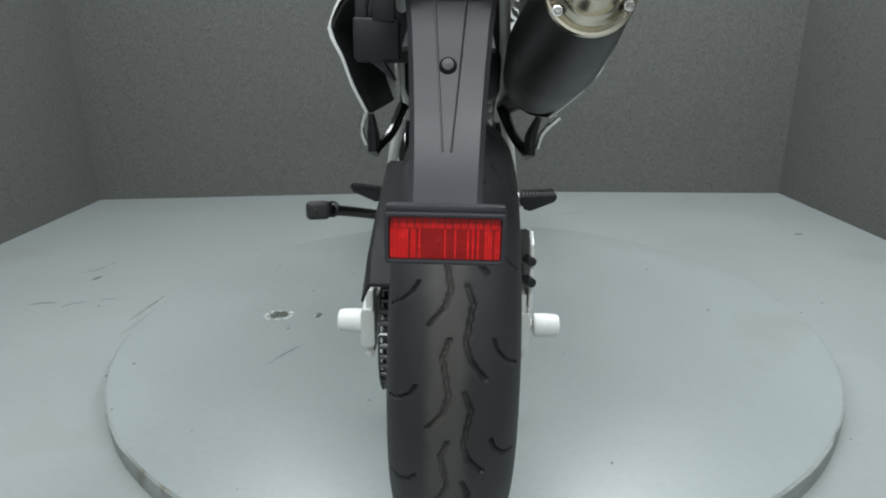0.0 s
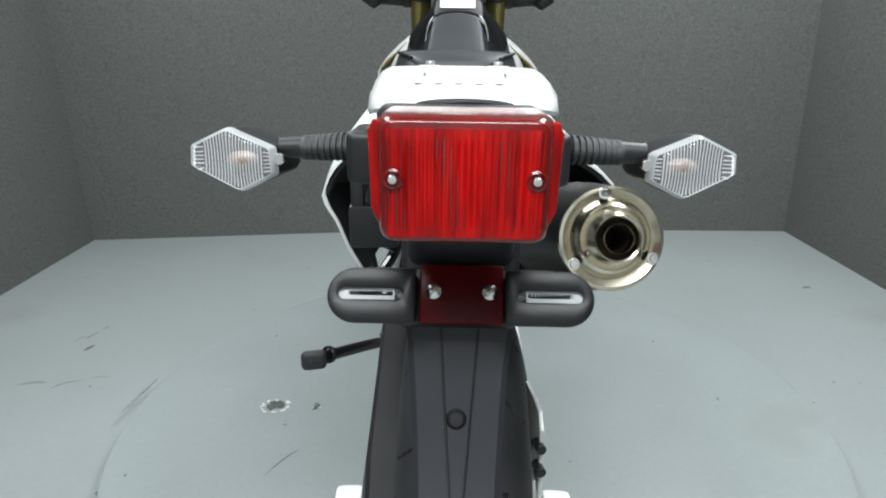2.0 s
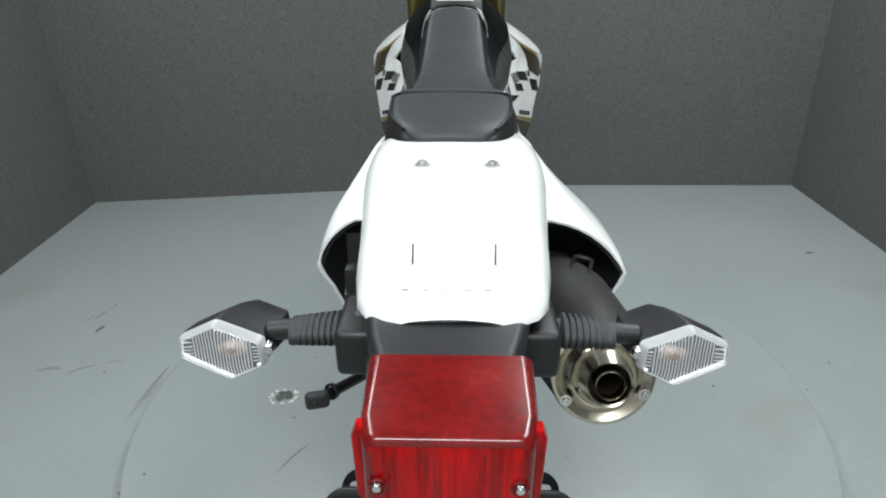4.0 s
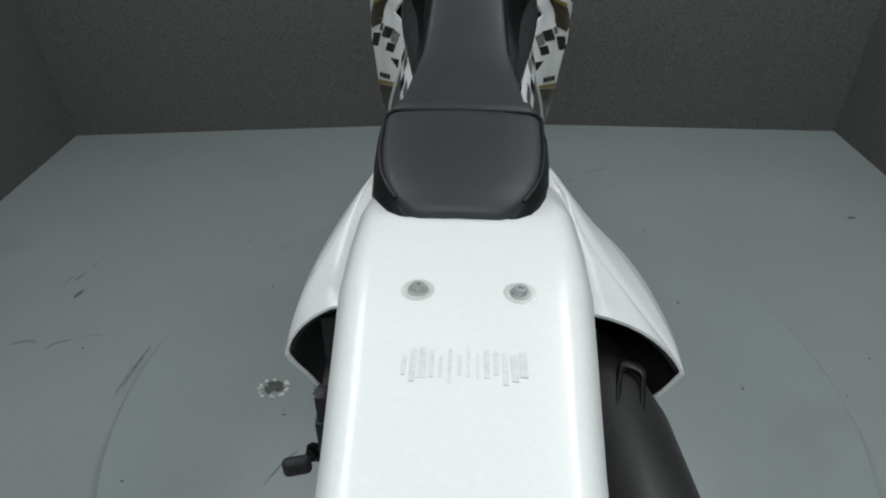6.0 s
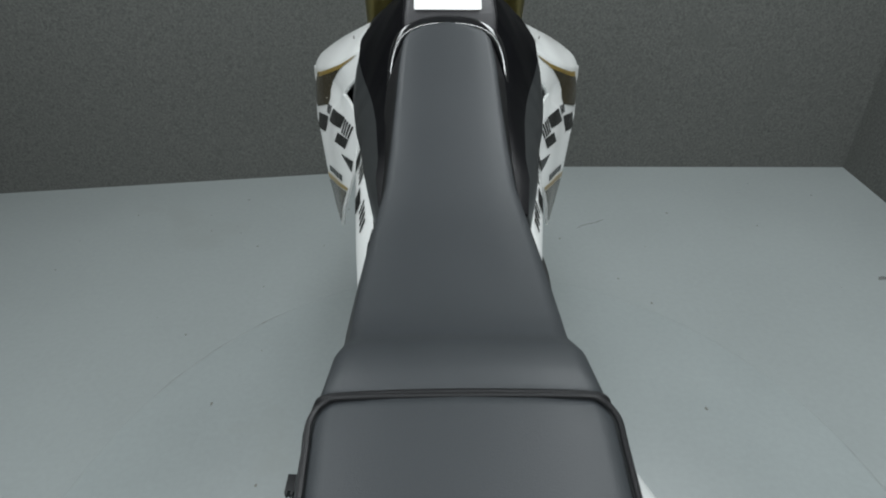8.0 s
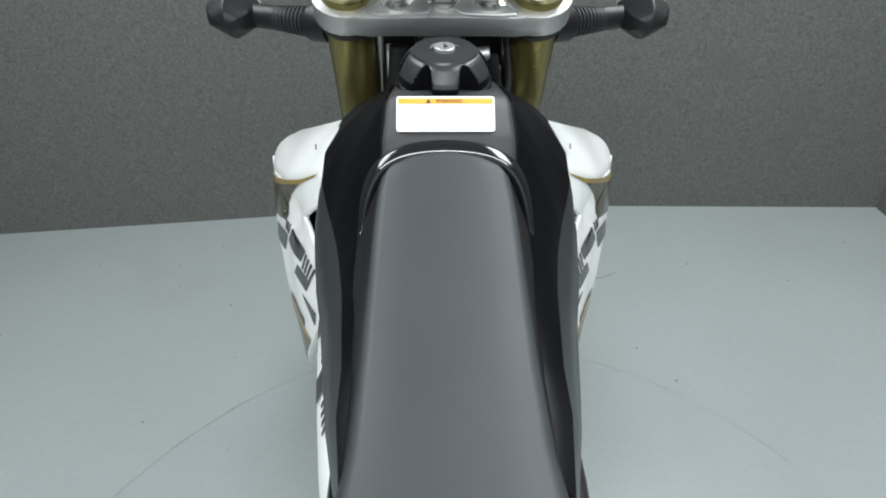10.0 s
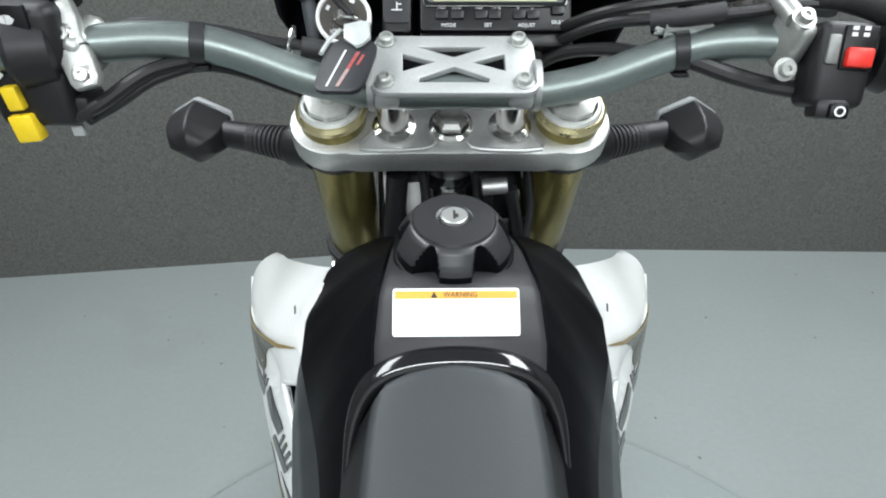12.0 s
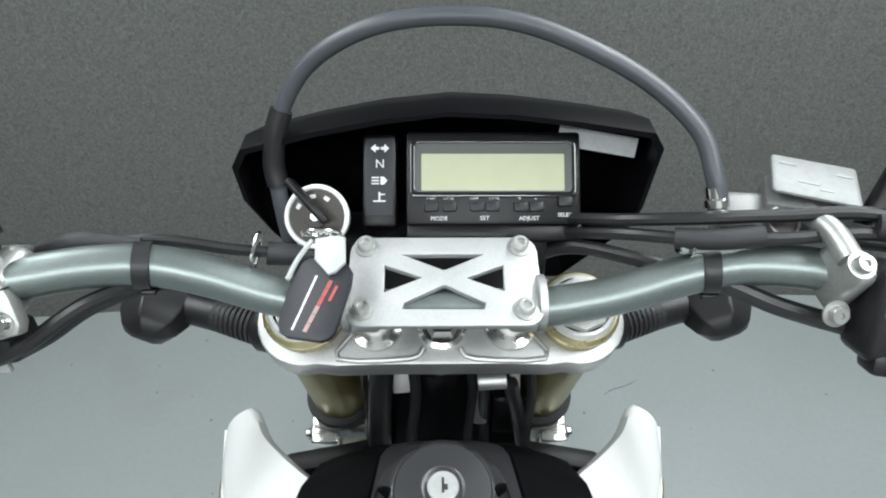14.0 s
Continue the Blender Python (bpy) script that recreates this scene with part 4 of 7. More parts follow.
def indicator(s, centre, stem0, stem1, rear, name):
    """A turn signal: housing, clear lens, bulb, ribbed rubber stem."""
    out = Vector((0, -1 if rear else 1, 0.10))
    f = frame_of(centre, (1, 0, 0), (0, 0.06 if rear else -0.12, 1))
    if not rear:
        f = frame_of(centre, (-1, 0, 0), (0, -0.1, 1))
    sx = s if rear else -s
    wide, high = (1.0, 1.0) if rear else (0.88, 0.95)
    ol = [(sx * wide * x, high * y) for x, y in (hexlens(0.067, 0.050) if rear else hexlens(0.069, 0.059))]
    rings = []
    for d, k, o in ((0.012, 0.985, 0), (0.006, 0.99, 0), (-0.006, 0.98, 0.005), (-0.022, 0.90, 0.016), (-0.038, 0.70, 0.025), (-0.046, 0.42, 0.028), (-0.049, 0.15, 0.029)):
        rings.append([f @ Vector((k * x - (0.6 * sx * o if rear else 0), k * y, 0.9 * d if rear and d < 0 else d if rear else 0.8 * d)) for x, y in ol])
    root = part(name, rings_mesh(rings), M_BLACK, bike, "black turn signal with a clear lens")
    rings = []
    for d, k in ((0.0125, 0.985), (0.017, 0.970), (0.021, 0.92), (0.0235, 0.80), (0.0245, 0.55)):
        rings.append([f @ Vector((k * x, k * y, d)) for x, y in ol])
    lens = part("lens", rings_mesh(rings), M_CLEAR, root, "clear faceted lens")
    lens.visible_shadow = False
    rings = []
    for d, k in ((0.0125, 0.90), (0.0125, 1.0), (0.0175, 0.988), (0.0215, 0.935), (0.0225, 0.90), (0.0205, 0.885)):
        rings.append([f @ Vector((k * x, k * y, d)) for x, y in ol])
    part("lens_rim", rings_mesh(rings, caps=False), M_FROST, lens, "frosted white rim").visible_shadow = False
    rings = []
    for d, k in ((0.0122, 0.96), (0.0128, 0.93), (0.010, 0.75), (0.007, 0.64)):
        rings.append([f @ Vector((k * x, k * y * (1 if d > 0.009 else 0.8), d)) for x, y in ol])
    part("bowl", rings_mesh(rings, caps=False), M_GLINT, root)
    rings = []
    for d, k in ((0.0071, 0.66), (0.003, 0.58), (0.001, 0.3)):
        rings.append([f @ Vector((k * x, 0.8 * k * y, d)) for x, y in ol])
    part("recess", rings_mesh(rings), M_RECESS, root)
    bm = bmesh.new()
    for k in range(19):  # upright flutes inside the lens, as long as the outline allows
        x = 0.62 * wide * 0.0335 * (k / 9 - 1)
        ys = [y0 + (x - x0) / (x1 - x0) * (y1 - y0) for (x0, y0), (x1, y1) in zip(ol, ol[1:] + ol[:1]) if (x0 - x) * (x1 - x) < 0]
        lo, hi = 0.84 * min(ys), 0.84 * max(ys)
        box((0.0008, hi - lo, 0.0010), f @ at(x, (lo + hi) / 2, 0.0150), 0, 1, bm)
    for sgn in (-1, 1):
        for k in range(7):
            y = (k - 3) * 0.0036
            tube([f @ Vector((sgn * 0.0222 * wide, 0.8 * y, 0.0150)), f @ Vector((sgn * 0.0290 * wide, 0.75 * y, 0.0158))], 0.0004, 5, 1, bm=bm)
    part("lens_ribs", bm, M_FROST, root, smooth=0).visible_shadow = False
    part("bulb", tube([f @ Vector((-sx * 0.018, 0, 0.008)), f @ Vector((sx * 0.006, 0, 0.009))], [0.005, 0.008, 0.0075, 0.003], 14, 4), M_BULB, root)
    a, b = Vector(stem0), Vector(stem1)
    part("stem", tube([a, a.lerp(b, 0.5), b], [0.0105, 0.0092, 0.0080] if rear else [0.015, 0.0145, 0.0135], 16, 3), M_BLACK, root)
    d = (b - a).normalized()
    L = (b - a).length
    first, pitch = (0.38, 0.052) if rear else (0.28, 0.05)
    q = 0.9 if rear else 1.34
    prof = [(0.0085, (first - 0.03) * L)]
    for k in range(8):
        z = L * (first + pitch * k)
        prof += [(q * (0.0128 - 0.0003 * k), z), (q * (0.0128 - 0.0003 * k), z + L * 0.025), (q * 0.0105, z + L * 0.03), (q * 0.0105, z + L * 0.045)]
    boot = lathe(prof, toward(a, b), 24)
    oval = 1.65 if rear else 1.0  # deeper than high
    for v in boot.verts:
        v.co.y = a.y + oval * (v.co.y - a.y)
    part("rubber_boot", boot, M_RUBBER, root)
    part("base", lathe([(0.0001, -0.004), (0.017 * max(1, 0.92 * q), -0.002), (0.017 * max(1, 0.92 * q), 0.20 * L), (0.0135 * max(1, 0.92 * q), 0.27 * L), (0.009, 0.28 * L)], toward(a, b), 24), M_BLACK, root)
    if rear:
        part("base_block", box((0.034, 0.058, 0.040), at(s * 0.067, -0.260, 0.850), 0.006, 3), M_BLACK, root)
        part("screw", cylinder(b + Vector((-s * 0.003, -0.012, -0.006)), b + Vector((-s * 0.003, -0.019, -0.006)), 0.0045, seg=14), M_CHROME, root)


for s in (-1, 1):
    indicator(s, (0.0025 + s * 0.1745, -0.261, 0.8450), (0.001 + s * 0.052, -0.256, 0.856), (0.003 + s * 0.143, -0.260, 0.853), True, "turn_signal")
    indicator(s, (-0.004 + s * 0.2450, 1.118, 1.060), (-0.003 + s * 0.130, 1.085, 1.056), (-0.004 + s * 0.2230, 1.115, 1.058), False, "turn_signal")

# ---- white rear fender ----
FEN = [(0.180, 0.896, 0.100, 0.022), (0.12, 0.902, 0.1065, 0.024), (0.06, 0.907, 0.1065, 0.028), (0.0, 0.910, 0.1045, 0.030), (-0.08, 0.911, 0.0955, 0.032), (-0.16, 0.911, 0.0860, 0.031), (-0.22, 0.910, 0.0800, 0.028), (-0.252, 0.908, 0.0745, 0.023), (-0.278, 0.9055, 0.0700, 0.017), (-0.296, 0.9025, 0.0610, 0.011), (-0.306, 0.8995, 0.0490, 0.006), (-0.311, 0.8970, 0.0360, 0.003)]


def fender_ring(y, z, w, drop, inset=0.0):
    pts = []
    for u in np.linspace(-1, 1, 25):
        a = abs(u)
        x = w * (1.06 * a if a < 0.8 else 0.848 + 0.152 * math.sin((a - 0.8) / 0.2 * math.pi / 2)) * (1 if u > 0 else -1)
        zz = z - 0.0035 * a * a - (0 if a < 0.72 else drop * ((a - 0.72) / 0.28) ** 2.0)
        pts.append(Vector((0.0035 + x * (1 - inset * 4), y + inset, zz - inset)))
    return pts


rings = [fender_ring(*f) + fender_ring(*f, 0.003)[::-1] for f in FEN]
fender = part("rear_fender", rings_mesh(rings), M_WHITE, bike, "white plastic rear fender", smooth=50)
for s in (-1, 1):
    bm = bolt((0.006 + s * 0.0385, -0.0205, 0.9096), (0, 0, 1), 0.0060, 0.0055)
    part("washer", lathe([(0.0045, 0.0004), (0.0105, 0.0012), (0.0130, 0.0006), (0.0135, -0.001)], at(0.006 + s * 0.0385, -0.0205, 0.9094), 28), M_SWING, fender)
    part("bolt", bm, M_ALU, fender)
    part("slit", box((0.0013, 0.0340, 0.0012), at(0.0042 + s * 0.0320, -0.2370, 0.9092, 1, 0, -s * 3.5), 0), M_INK, fender, smooth=0)
part("moulded_line", box((0.064, 0.0010, 0.0008), at(0.0042, -0.2200, 0.9098), 0), M_FAINT, fender, smooth=0)
part("moulded_line", box((0.066, 0.0010, 0.0008), at(0.0042, -0.2540, 0.9085), 0), M_FAINT, fender, smooth=0)
for k, w in enumerate((0.0085, 0.0085, 0.0085, 0.0085, 0.008, 0.003)):
    part("maker_bar", box((w * 0.72, 0.0105, 0.0006), at(-0.0345 + 0.0148 * k + w / 2, -0.2800, 0.9062, 7), 0), M_FAINT, fender, smooth=0)
rng = random.Random(8)
for k in range(14):
    part("faint_bar", box((0.0016 + 0.0032 * rng.random(), 0.030 - 0.014 * rng.random(), 0.0005), at(-0.036 + 0.0060 * k, -0.097 + 0.006 * (rng.random() - 0.5), 0.9111), 0), M_FAINT, fender, smooth=0)



# ---- white side covers ----
def side_cover(s):
    """A cover with a top facet that widens to the rear opening, a crease, and an outer face."""
    wide = 1.0 if s > 0 else 0.0
    mix = lambda a, b: tuple(q + (p - q) * wide for p, q in zip(a, b))
    # from the crease's front end to the rear tip, and the line where the top facet dips under the fender
    crease = smooth_path([(0.100, 0.262, 0.872), (0.112, 0.210, 0.868), mix((0.124, 0.175, 0.848), (0.128, 0.178, 0.845)), mix((0.152, 0.143, 0.815), (0.146, 0.150, 0.822)), mix((0.190, 0.118, 0.778), (0.167, 0.125, 0.793)), mix((0.225, 0.100, 0.742), (0.180, 0.102, 0.762)), mix((0.242, 0.088, 0.720), (0.187, 0.083, 0.733))], 5)
    valley = smooth_path([(0.096, 0.255, 0.870), (0.109, 0.200, 0.866), mix((0.108, 0.165, 0.850), (0.118, 0.165, 0.850)), mix((0.116, 0.138, 0.832), (0.122, 0.130, 0.829)), (0.127, 0.100, 0.806), mix((0.134, 0.089, 0.798), (0.131, 0.084, 0.800))], 5)
    n = 21
    pick = lambda path, u: path[min(int(u * (len(path) - 1)), len(path) - 2)].lerp(path[min(int(u * (len(path) - 1)) + 1, len(path) - 1)], u * (len(path) - 1) - min(int(u * (len(path) - 1)), len(path) - 2))
    rings = []
    for k in range(n):
        u = k / (n - 1)
        v, c = pick(valley, u), pick(crease, u)
        row = [Vector((0.085, v.y + 0.004, v.z + 0.004)), Vector((0.102, v.y + 0.002, v.z + 0.001))]
        for q in np.linspace(0, 1, 8):
            p = v.lerp(c, q)
            bulge = 4 * q * (1 - q) * u
            row.append(p + Vector((0.006 * bulge, -0.004 * bulge * u ** 3, (0.016 if s > 0 else 0.009) * bulge)))
        row = [Vector((s * p.x, p.y, p.z)) for p in row]
        rings.append(row + [p - Vector((s * 0.001, 0, 0.003)) for p in row][::-1])
    cover = part("side_cover", rings_mesh(rings), M_WHITE, bike, "white plastic side cover with a flared trailing edge", smooth=50)
    # outer face: from the crease out to the widest line, then down and in
    widest = smooth_path([mix((0.122, 0.345, 0.812), (0.114, 0.312, 0.818)), mix((0.160, 0.284, 0.790), (0.143, 0.273, 0.803)), mix((0.197, 0.236, 0.773), (0.164, 0.226, 0.785)), mix((0.222, 0.185, 0.755), (0.177, 0.180, 0.768)), mix((0.238, 0.130, 0.735), (0.184, 0.130, 0.750)), mix((0.2425, 0.087, 0.719), (0.1875, 0.082, 0.732))], 5)
    lower = smooth_path([(0.120, 0.36, 0.70), mix((0.150, 0.33, 0.69), (0.140, 0.32, 0.69)), mix((0.185, 0.27, 0.68), (0.155, 0.26, 0.68)), mix((0.205, 0.20, 0.675), (0.165, 0.20, 0.68)), mix((0.215, 0.14, 0.67), (0.169, 0.14, 0.685)), mix((0.222, 0.095, 0.668), (0.171, 0.092, 0.690))], 5)
    base = smooth_path([(0.112, 0.36, 0.62), (0.120, 0.33, 0.612), (0.130, 0.27, 0.606), (0.138, 0.20, 0.602), mix((0.150, 0.15, 0.602), (0.138, 0.15, 0.603)), mix((0.160, 0.118, 0.604), (0.138, 0.114, 0.606))], 5)
    rings = []
    for k in range(n):
        u = k / (n - 1)
        c, w, l, b = pick(crease, u), pick(widest, u), pick(lower, u), pick(base, u)
        row = [c, c.lerp(w, 0.35) + Vector((0.0015, 0, 0.002)) * (1 - u), c.lerp(w, 0.7) + Vector((0.002, 0, 0.002)) * (1 - u), w, w.lerp(l, 0.33) + Vector((0.003, 0, 0)), w.lerp(l, 0.66) + Vector((0.002, 0, 0)), l, l.lerp(b, 0.5) + Vector((0.004, 0, 0)), b]
        row = [Vector((s * p.x, p.y, p.z)) for p in row]
        rings.append(row + [p - Vector((s * 0.004, 0, 0)) for p in row][::-1])
    part("outer_face", rings_mesh(rings), M_WHITE, cover, smooth=70)
    # black sheet inside the white face, in place of the hollow's shade
    dark = [[p - Vector((s * (0.0045 if k < 9 else 0.0020), -0.002, 0)) for k, p in enumerate(r)] for r in rings[4:]]
    part("outer_shade_sheet", rings_mesh(dark), M_BLACK, cover, "black sheet added for the cover's shaded hollow", smooth=70)
    edge = [pick(crease, 1.0), pick(lower, 1.0), pick(base, 1.0)]
    edge = [edge[0], edge[0].lerp(edge[1], 0.5) + Vector((0.002, 0, 0)), edge[1], edge[1].lerp(edge[2], 0.5) + Vector((0.003, 0, 0)), edge[2]]
    part("rim", tube([Vector((s * (p.x - 0.002), p.y + 0.001, p.z)) for p in edge], 0.0026, 8, 4), M_WHITE, cover)
    # second added black sheet, under the top facet, to darken the opening
    rings = []
    for k in range(9):
        q = k / 8
        v, c = pick(valley, 1.0), pick(crease, 1.0)
        p = v.lerp(c, q) + Vector((0.006, 0, 0.016 if s > 0 else 0.009)) * (4 * q * (1 - q))
        rings.append([Vector((s * (p.x - 0.003), p.y + 0.004, p.z - 0.004)), Vector((s * (p.x - 0.006), p.y + 0.06, p.z + 0.004)), Vector((s * (p.x - 0.020), p.y + 0.11, p.z)), Vector((s * (p.x - 0.020), p.y + 0.11, p.z - 0.004)), Vector((s * (p.x - 0.008), p.y + 0.06, p.z - 0.003)), Vector((s * (p.x - 0.005), p.y + 0.004, p.z - 0.008))])
    part("inner_shade_sheet", rings_mesh(rings), M_BLACK, cover)


both(side_cover)
part("fender_valley", rings_mesh([[Vector((x, y, z)) for x, z in ((-w, 0.866), (-0.10, 0.872), (-0.06, 0.885), (0.06, 0.885), (0.10, 0.872), (w, 0.866), (w, 0.862), (0.06, 0.88), (-0.06, 0.88), (-w, 0.862))] for y, w in ((0.260, 0.090), (0.235, 0.094), (0.205, 0.102))]), M_WHITE, bike)

# ---- seat ----
PILLION = [  # y, top z, half width of the top, half width at the bottom, depth of the side
    (0.091, 0.909, 0.038, 0.050, 0.006), (0.095, 0.915, 0.047, 0.060, 0.012), (0.105, 0.921, 0.059, 0.071, 0.022), (0.120, 0.9245, 0.068, 0.080, 0.030), (0.145, 0.926, 0.0770, 0.0890, 0.038), (0.18, 0.9265, 0.0835, 0.0945, 0.042), (0.215, 0.9265, 0.0870, 0.0980, 0.046), (0.264, 0.926, 0.0900, 0.1040, 0.05), (0.285, 0.9255, 0.0910, 0.1055, 0.054), (0.299, 0.9250, 0.0890, 0.1050, 0.054)]
RIDER = [(0.304, 0.920, 0.089, 0.1045, 0.054), (0.310, 0.925, 0.089, 0.1040, 0.056), (0.345, 0.923, 0.0855, 0.101, 0.06), (0.375, 0.909, 0.081, 0.0945, 0.06), (0.43, 0.899, 0.0825, 0.097, 0.062), (0.50, 0.895, 0.081, 0.096, 0.068), (0.565, 0.897, 0.076, 0.0925, 0.074), (0.615, 0.905, 0.070, 0.0875, 0.078),
    (0.68, 0.924, 0.067, 0.089, 0.08), (0.74, 0.951, 0.0640, 0.0885, 0.082), (0.785, 0.978, 0.0610, 0.0865, 0.076), (0.805, 0.990, 0.0590, 0.0835, 0.068), (0.822, 1.001, 0.0560, 0.0745, 0.054), (0.831, 1.0075, 0.048, 0.058, 0.04), (0.836, 1.0105, 0.036, 0.043, 0.03), (0.8385, 1.0115, 0.021, 0.025, 0.02), (0.840, 1.0105, 0.008, 0.010, 0.01)]
SEAT = PILLION + RIDER


def seat_ring(y, z, w, wb, d):
    half = [(0, z), (0.5 * w, z - 0.001), (0.85 * w, z - 0.003), (0.965 * w, z - 0.0055), (1.0 * w, z - 0.010), (w + 0.3 * (wb - w), z - 0.3 * d - 0.006), (w + 0.7 * (wb - w), z - 0.6 * d - 0.006), (wb, z - d - 0.008)]
    return [Vector((-0.004 - x, y, zz)) for x, zz in half[::-1]] + [Vector((x - 0.004, y, zz)) for x, zz in half[1:]]


def dense(rows, n):
    """Rows of numbers, with n steps between each two."""
    a = [Vector(r[:3]) for r in rows]
    ys = np.array([r[0] for r in rows])
    out = []
    for i in range(len(rows) - 1):
        for k in range(n):
            y = ys[i] + (ys[i + 1] - ys[i]) * k / n
            out.append([y] + [float(np.interp(y, ys, [r[j] for r in rows])) for j in range(1, len(rows[0]))])
    return out + [list(rows[-1])]


SEAT_D = dense(SEAT, 2)
top_rows, side_rows = [], []
for r in SEAT_D:
    ring = seat_ring(*r)
    top_rows.append(ring[3:-3])
    side_rows.append(ring)
seat = part("seat", rings_mesh([r[:4] + [v - Vector((0, 0, 0.003)) for v in r[:4]][::-1] for r in side_rows]), M_SEATSIDE, bike, "grey and black vinyl two-up seat", smooth=60)
part("side_panel", rings_mesh([r[-4:] + [v - Vector((0, 0, 0.003)) for v in r[-4:]][::-1] for r in side_rows]), M_SEATSIDE, seat, smooth=60)
part("top_panel", rings_mesh([r + [v - Vector((0, 0, 0.004)) for v in r][::-1] for r in top_rows]), M_SEAT, seat, "grey vinyl seat top", smooth=60)
pip = [v + Vector((0, 0, 0.0006)) for v in seat_ring(0.304, 0.9220, 0.090, 0.1050, 0.054)]
part("piping", tube(pip, 0.0028, 8, 2), M_SEATSIDE, seat)
edge = [(w, y, z - 0.0045) for y, z, w, wb, d in PILLION[2:-1]]
edge += [(0.084, 0.2975, 0.9220), (0.070, 0.3000, 0.9235), (0.0, 0.3005, 0.9240)]
part("piping", tube([(-0.004 - x, y, z) for x, y, z in edge] + [(x - 0.004, y, z) for x, y, z in edge[-2::-1]], 0.0021, 8, 4), M_SEATSIDE, seat)

# ---- tank ----
TANK_REAR = [  # y, top z, half width of the flat top, x and z where the flank begins, x and z of its lower edge
    (0.60, 0.880, 0.045, 0.078, 0.868, 0.082, 0.850), (0.66, 0.893, 0.047, 0.086, 0.880, 0.096, 0.858), (0.70, 0.905, 0.048, 0.086, 0.888, 0.1035, 0.858), (0.78, 0.945, 0.051, 0.094, 0.900, 0.1170, 0.862), (0.822, 0.975, 0.052, 0.101, 0.907, 0.1265, 0.868), (0.840, 0.998, 0.053, 0.105, 0.910, 0.1290, 0.871), (0.848, 1.010, 0.053, 0.107, 0.912, 0.1305, 0.873), (0.855, 1.0205, 0.053, 0.109, 0.914, 0.1315, 0.875), (0.8795, 1.044, 0.050, 0.116, 0.918, 0.1350, 0.882)]
TANK_FRONT = [(0.893, 1.0455, 0.0485, 0.1205, 0.924, 0.1365, 0.888), (0.915, 1.041, 0.0475, 0.1270, 0.938, 0.1370, 0.898), (0.942, 1.038, 0.0455, 0.1250, 0.959, 0.134, 0.915), (0.968, 1.030, 0.044, 0.1210, 0.963, 0.127, 0.925), (0.991, 1.020, 0.043, 0.1115, 0.9755, 0.117, 0.930), (1.004, 1.012, 0.040, 0.097, 0.986, 0.105, 0.930), (1.015, 1.000, 0.034, 0.075, 0.985, 0.090, 0.930), (1.040, 0.970, 0.026, 0.060, 0.950, 0.070, 0.920)]
TANK = TANK_REAR + TANK_FRONT


def tank_half(y, zt, w, b, zb, ws, zs):
    return [(0, zt), (w, zt - 0.001), (w + 0.006, zt - 0.006), (w + 0.45 * (b - w), zt - 0.36 * (zt - zb)), (w + 0.80 * (b - w), zt - 0.72 * (zt - zb)), (b, zb), (b + 0.5 * (ws - b), zb - 0.42 * (zb - zs)), (ws, zs), (ws - 0.004, zs - 0.03), (ws - 0.03, zs - 0.08)]


TANK_D = dense(TANK, 3)
rings = []
for r in TANK_D:
    h = tank_half(*r)
    rings.append([Vector((x, r[0], z)) for x, z in h[:4]][::-1] + [Vector((-x, r[0], z)) for x, z in h[1:4]])
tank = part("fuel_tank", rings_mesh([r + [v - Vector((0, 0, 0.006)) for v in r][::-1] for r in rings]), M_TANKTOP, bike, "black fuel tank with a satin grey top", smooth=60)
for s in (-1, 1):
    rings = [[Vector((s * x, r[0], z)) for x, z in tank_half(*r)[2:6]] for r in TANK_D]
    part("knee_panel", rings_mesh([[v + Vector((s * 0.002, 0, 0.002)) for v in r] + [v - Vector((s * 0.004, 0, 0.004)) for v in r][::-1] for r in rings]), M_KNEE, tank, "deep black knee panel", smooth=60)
    # rear stretch of the flank, greyed as if it mirrored the ceiling
    rings = [[Vector((s * x, r[0], z)) for x, z in tank_half(*r)[5:]] for r in TANK_D if r[0] < 0.935]
    part("flank_panel", rings_mesh([[v + Vector((s * 0.002, 0, 0.002)) for v in r] + [v - Vector((s * 0.004, 0, 0.004)) for v in r][::-1] for r in rings]), M_FLANK, tank, "black flared flank panel, greyed for the ceiling's sheen", smooth=60)
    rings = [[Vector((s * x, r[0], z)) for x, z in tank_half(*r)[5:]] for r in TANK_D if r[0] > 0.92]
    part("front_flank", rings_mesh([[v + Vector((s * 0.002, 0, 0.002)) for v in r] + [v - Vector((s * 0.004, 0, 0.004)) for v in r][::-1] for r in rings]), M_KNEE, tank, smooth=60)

rim = [(0.0790, 0.765, 0.894), (0.0775, 0.790, 0.919), (0.0748, 0.812, 0.949), (0.0685, 0.829, 0.976), (0.056, 0.840, 0.994), (0.034, 0.8460, 1.0035), (0, 0.8480, 1.0065)]
thick = [0.0015, 0.0022, 0.0032, 0.0060, 0.0088, 0.0102, 0.0105]
part("seat_rim", tube([(-0.003 - x, y, z) for x, y, z in rim] + [(x - 0.003, y, z) for x, y, z in rim[-2::-1]], thick + thick[-2::-1], 16, 8), M_GLOSS, tank, "glossy black rim round the seat nose")

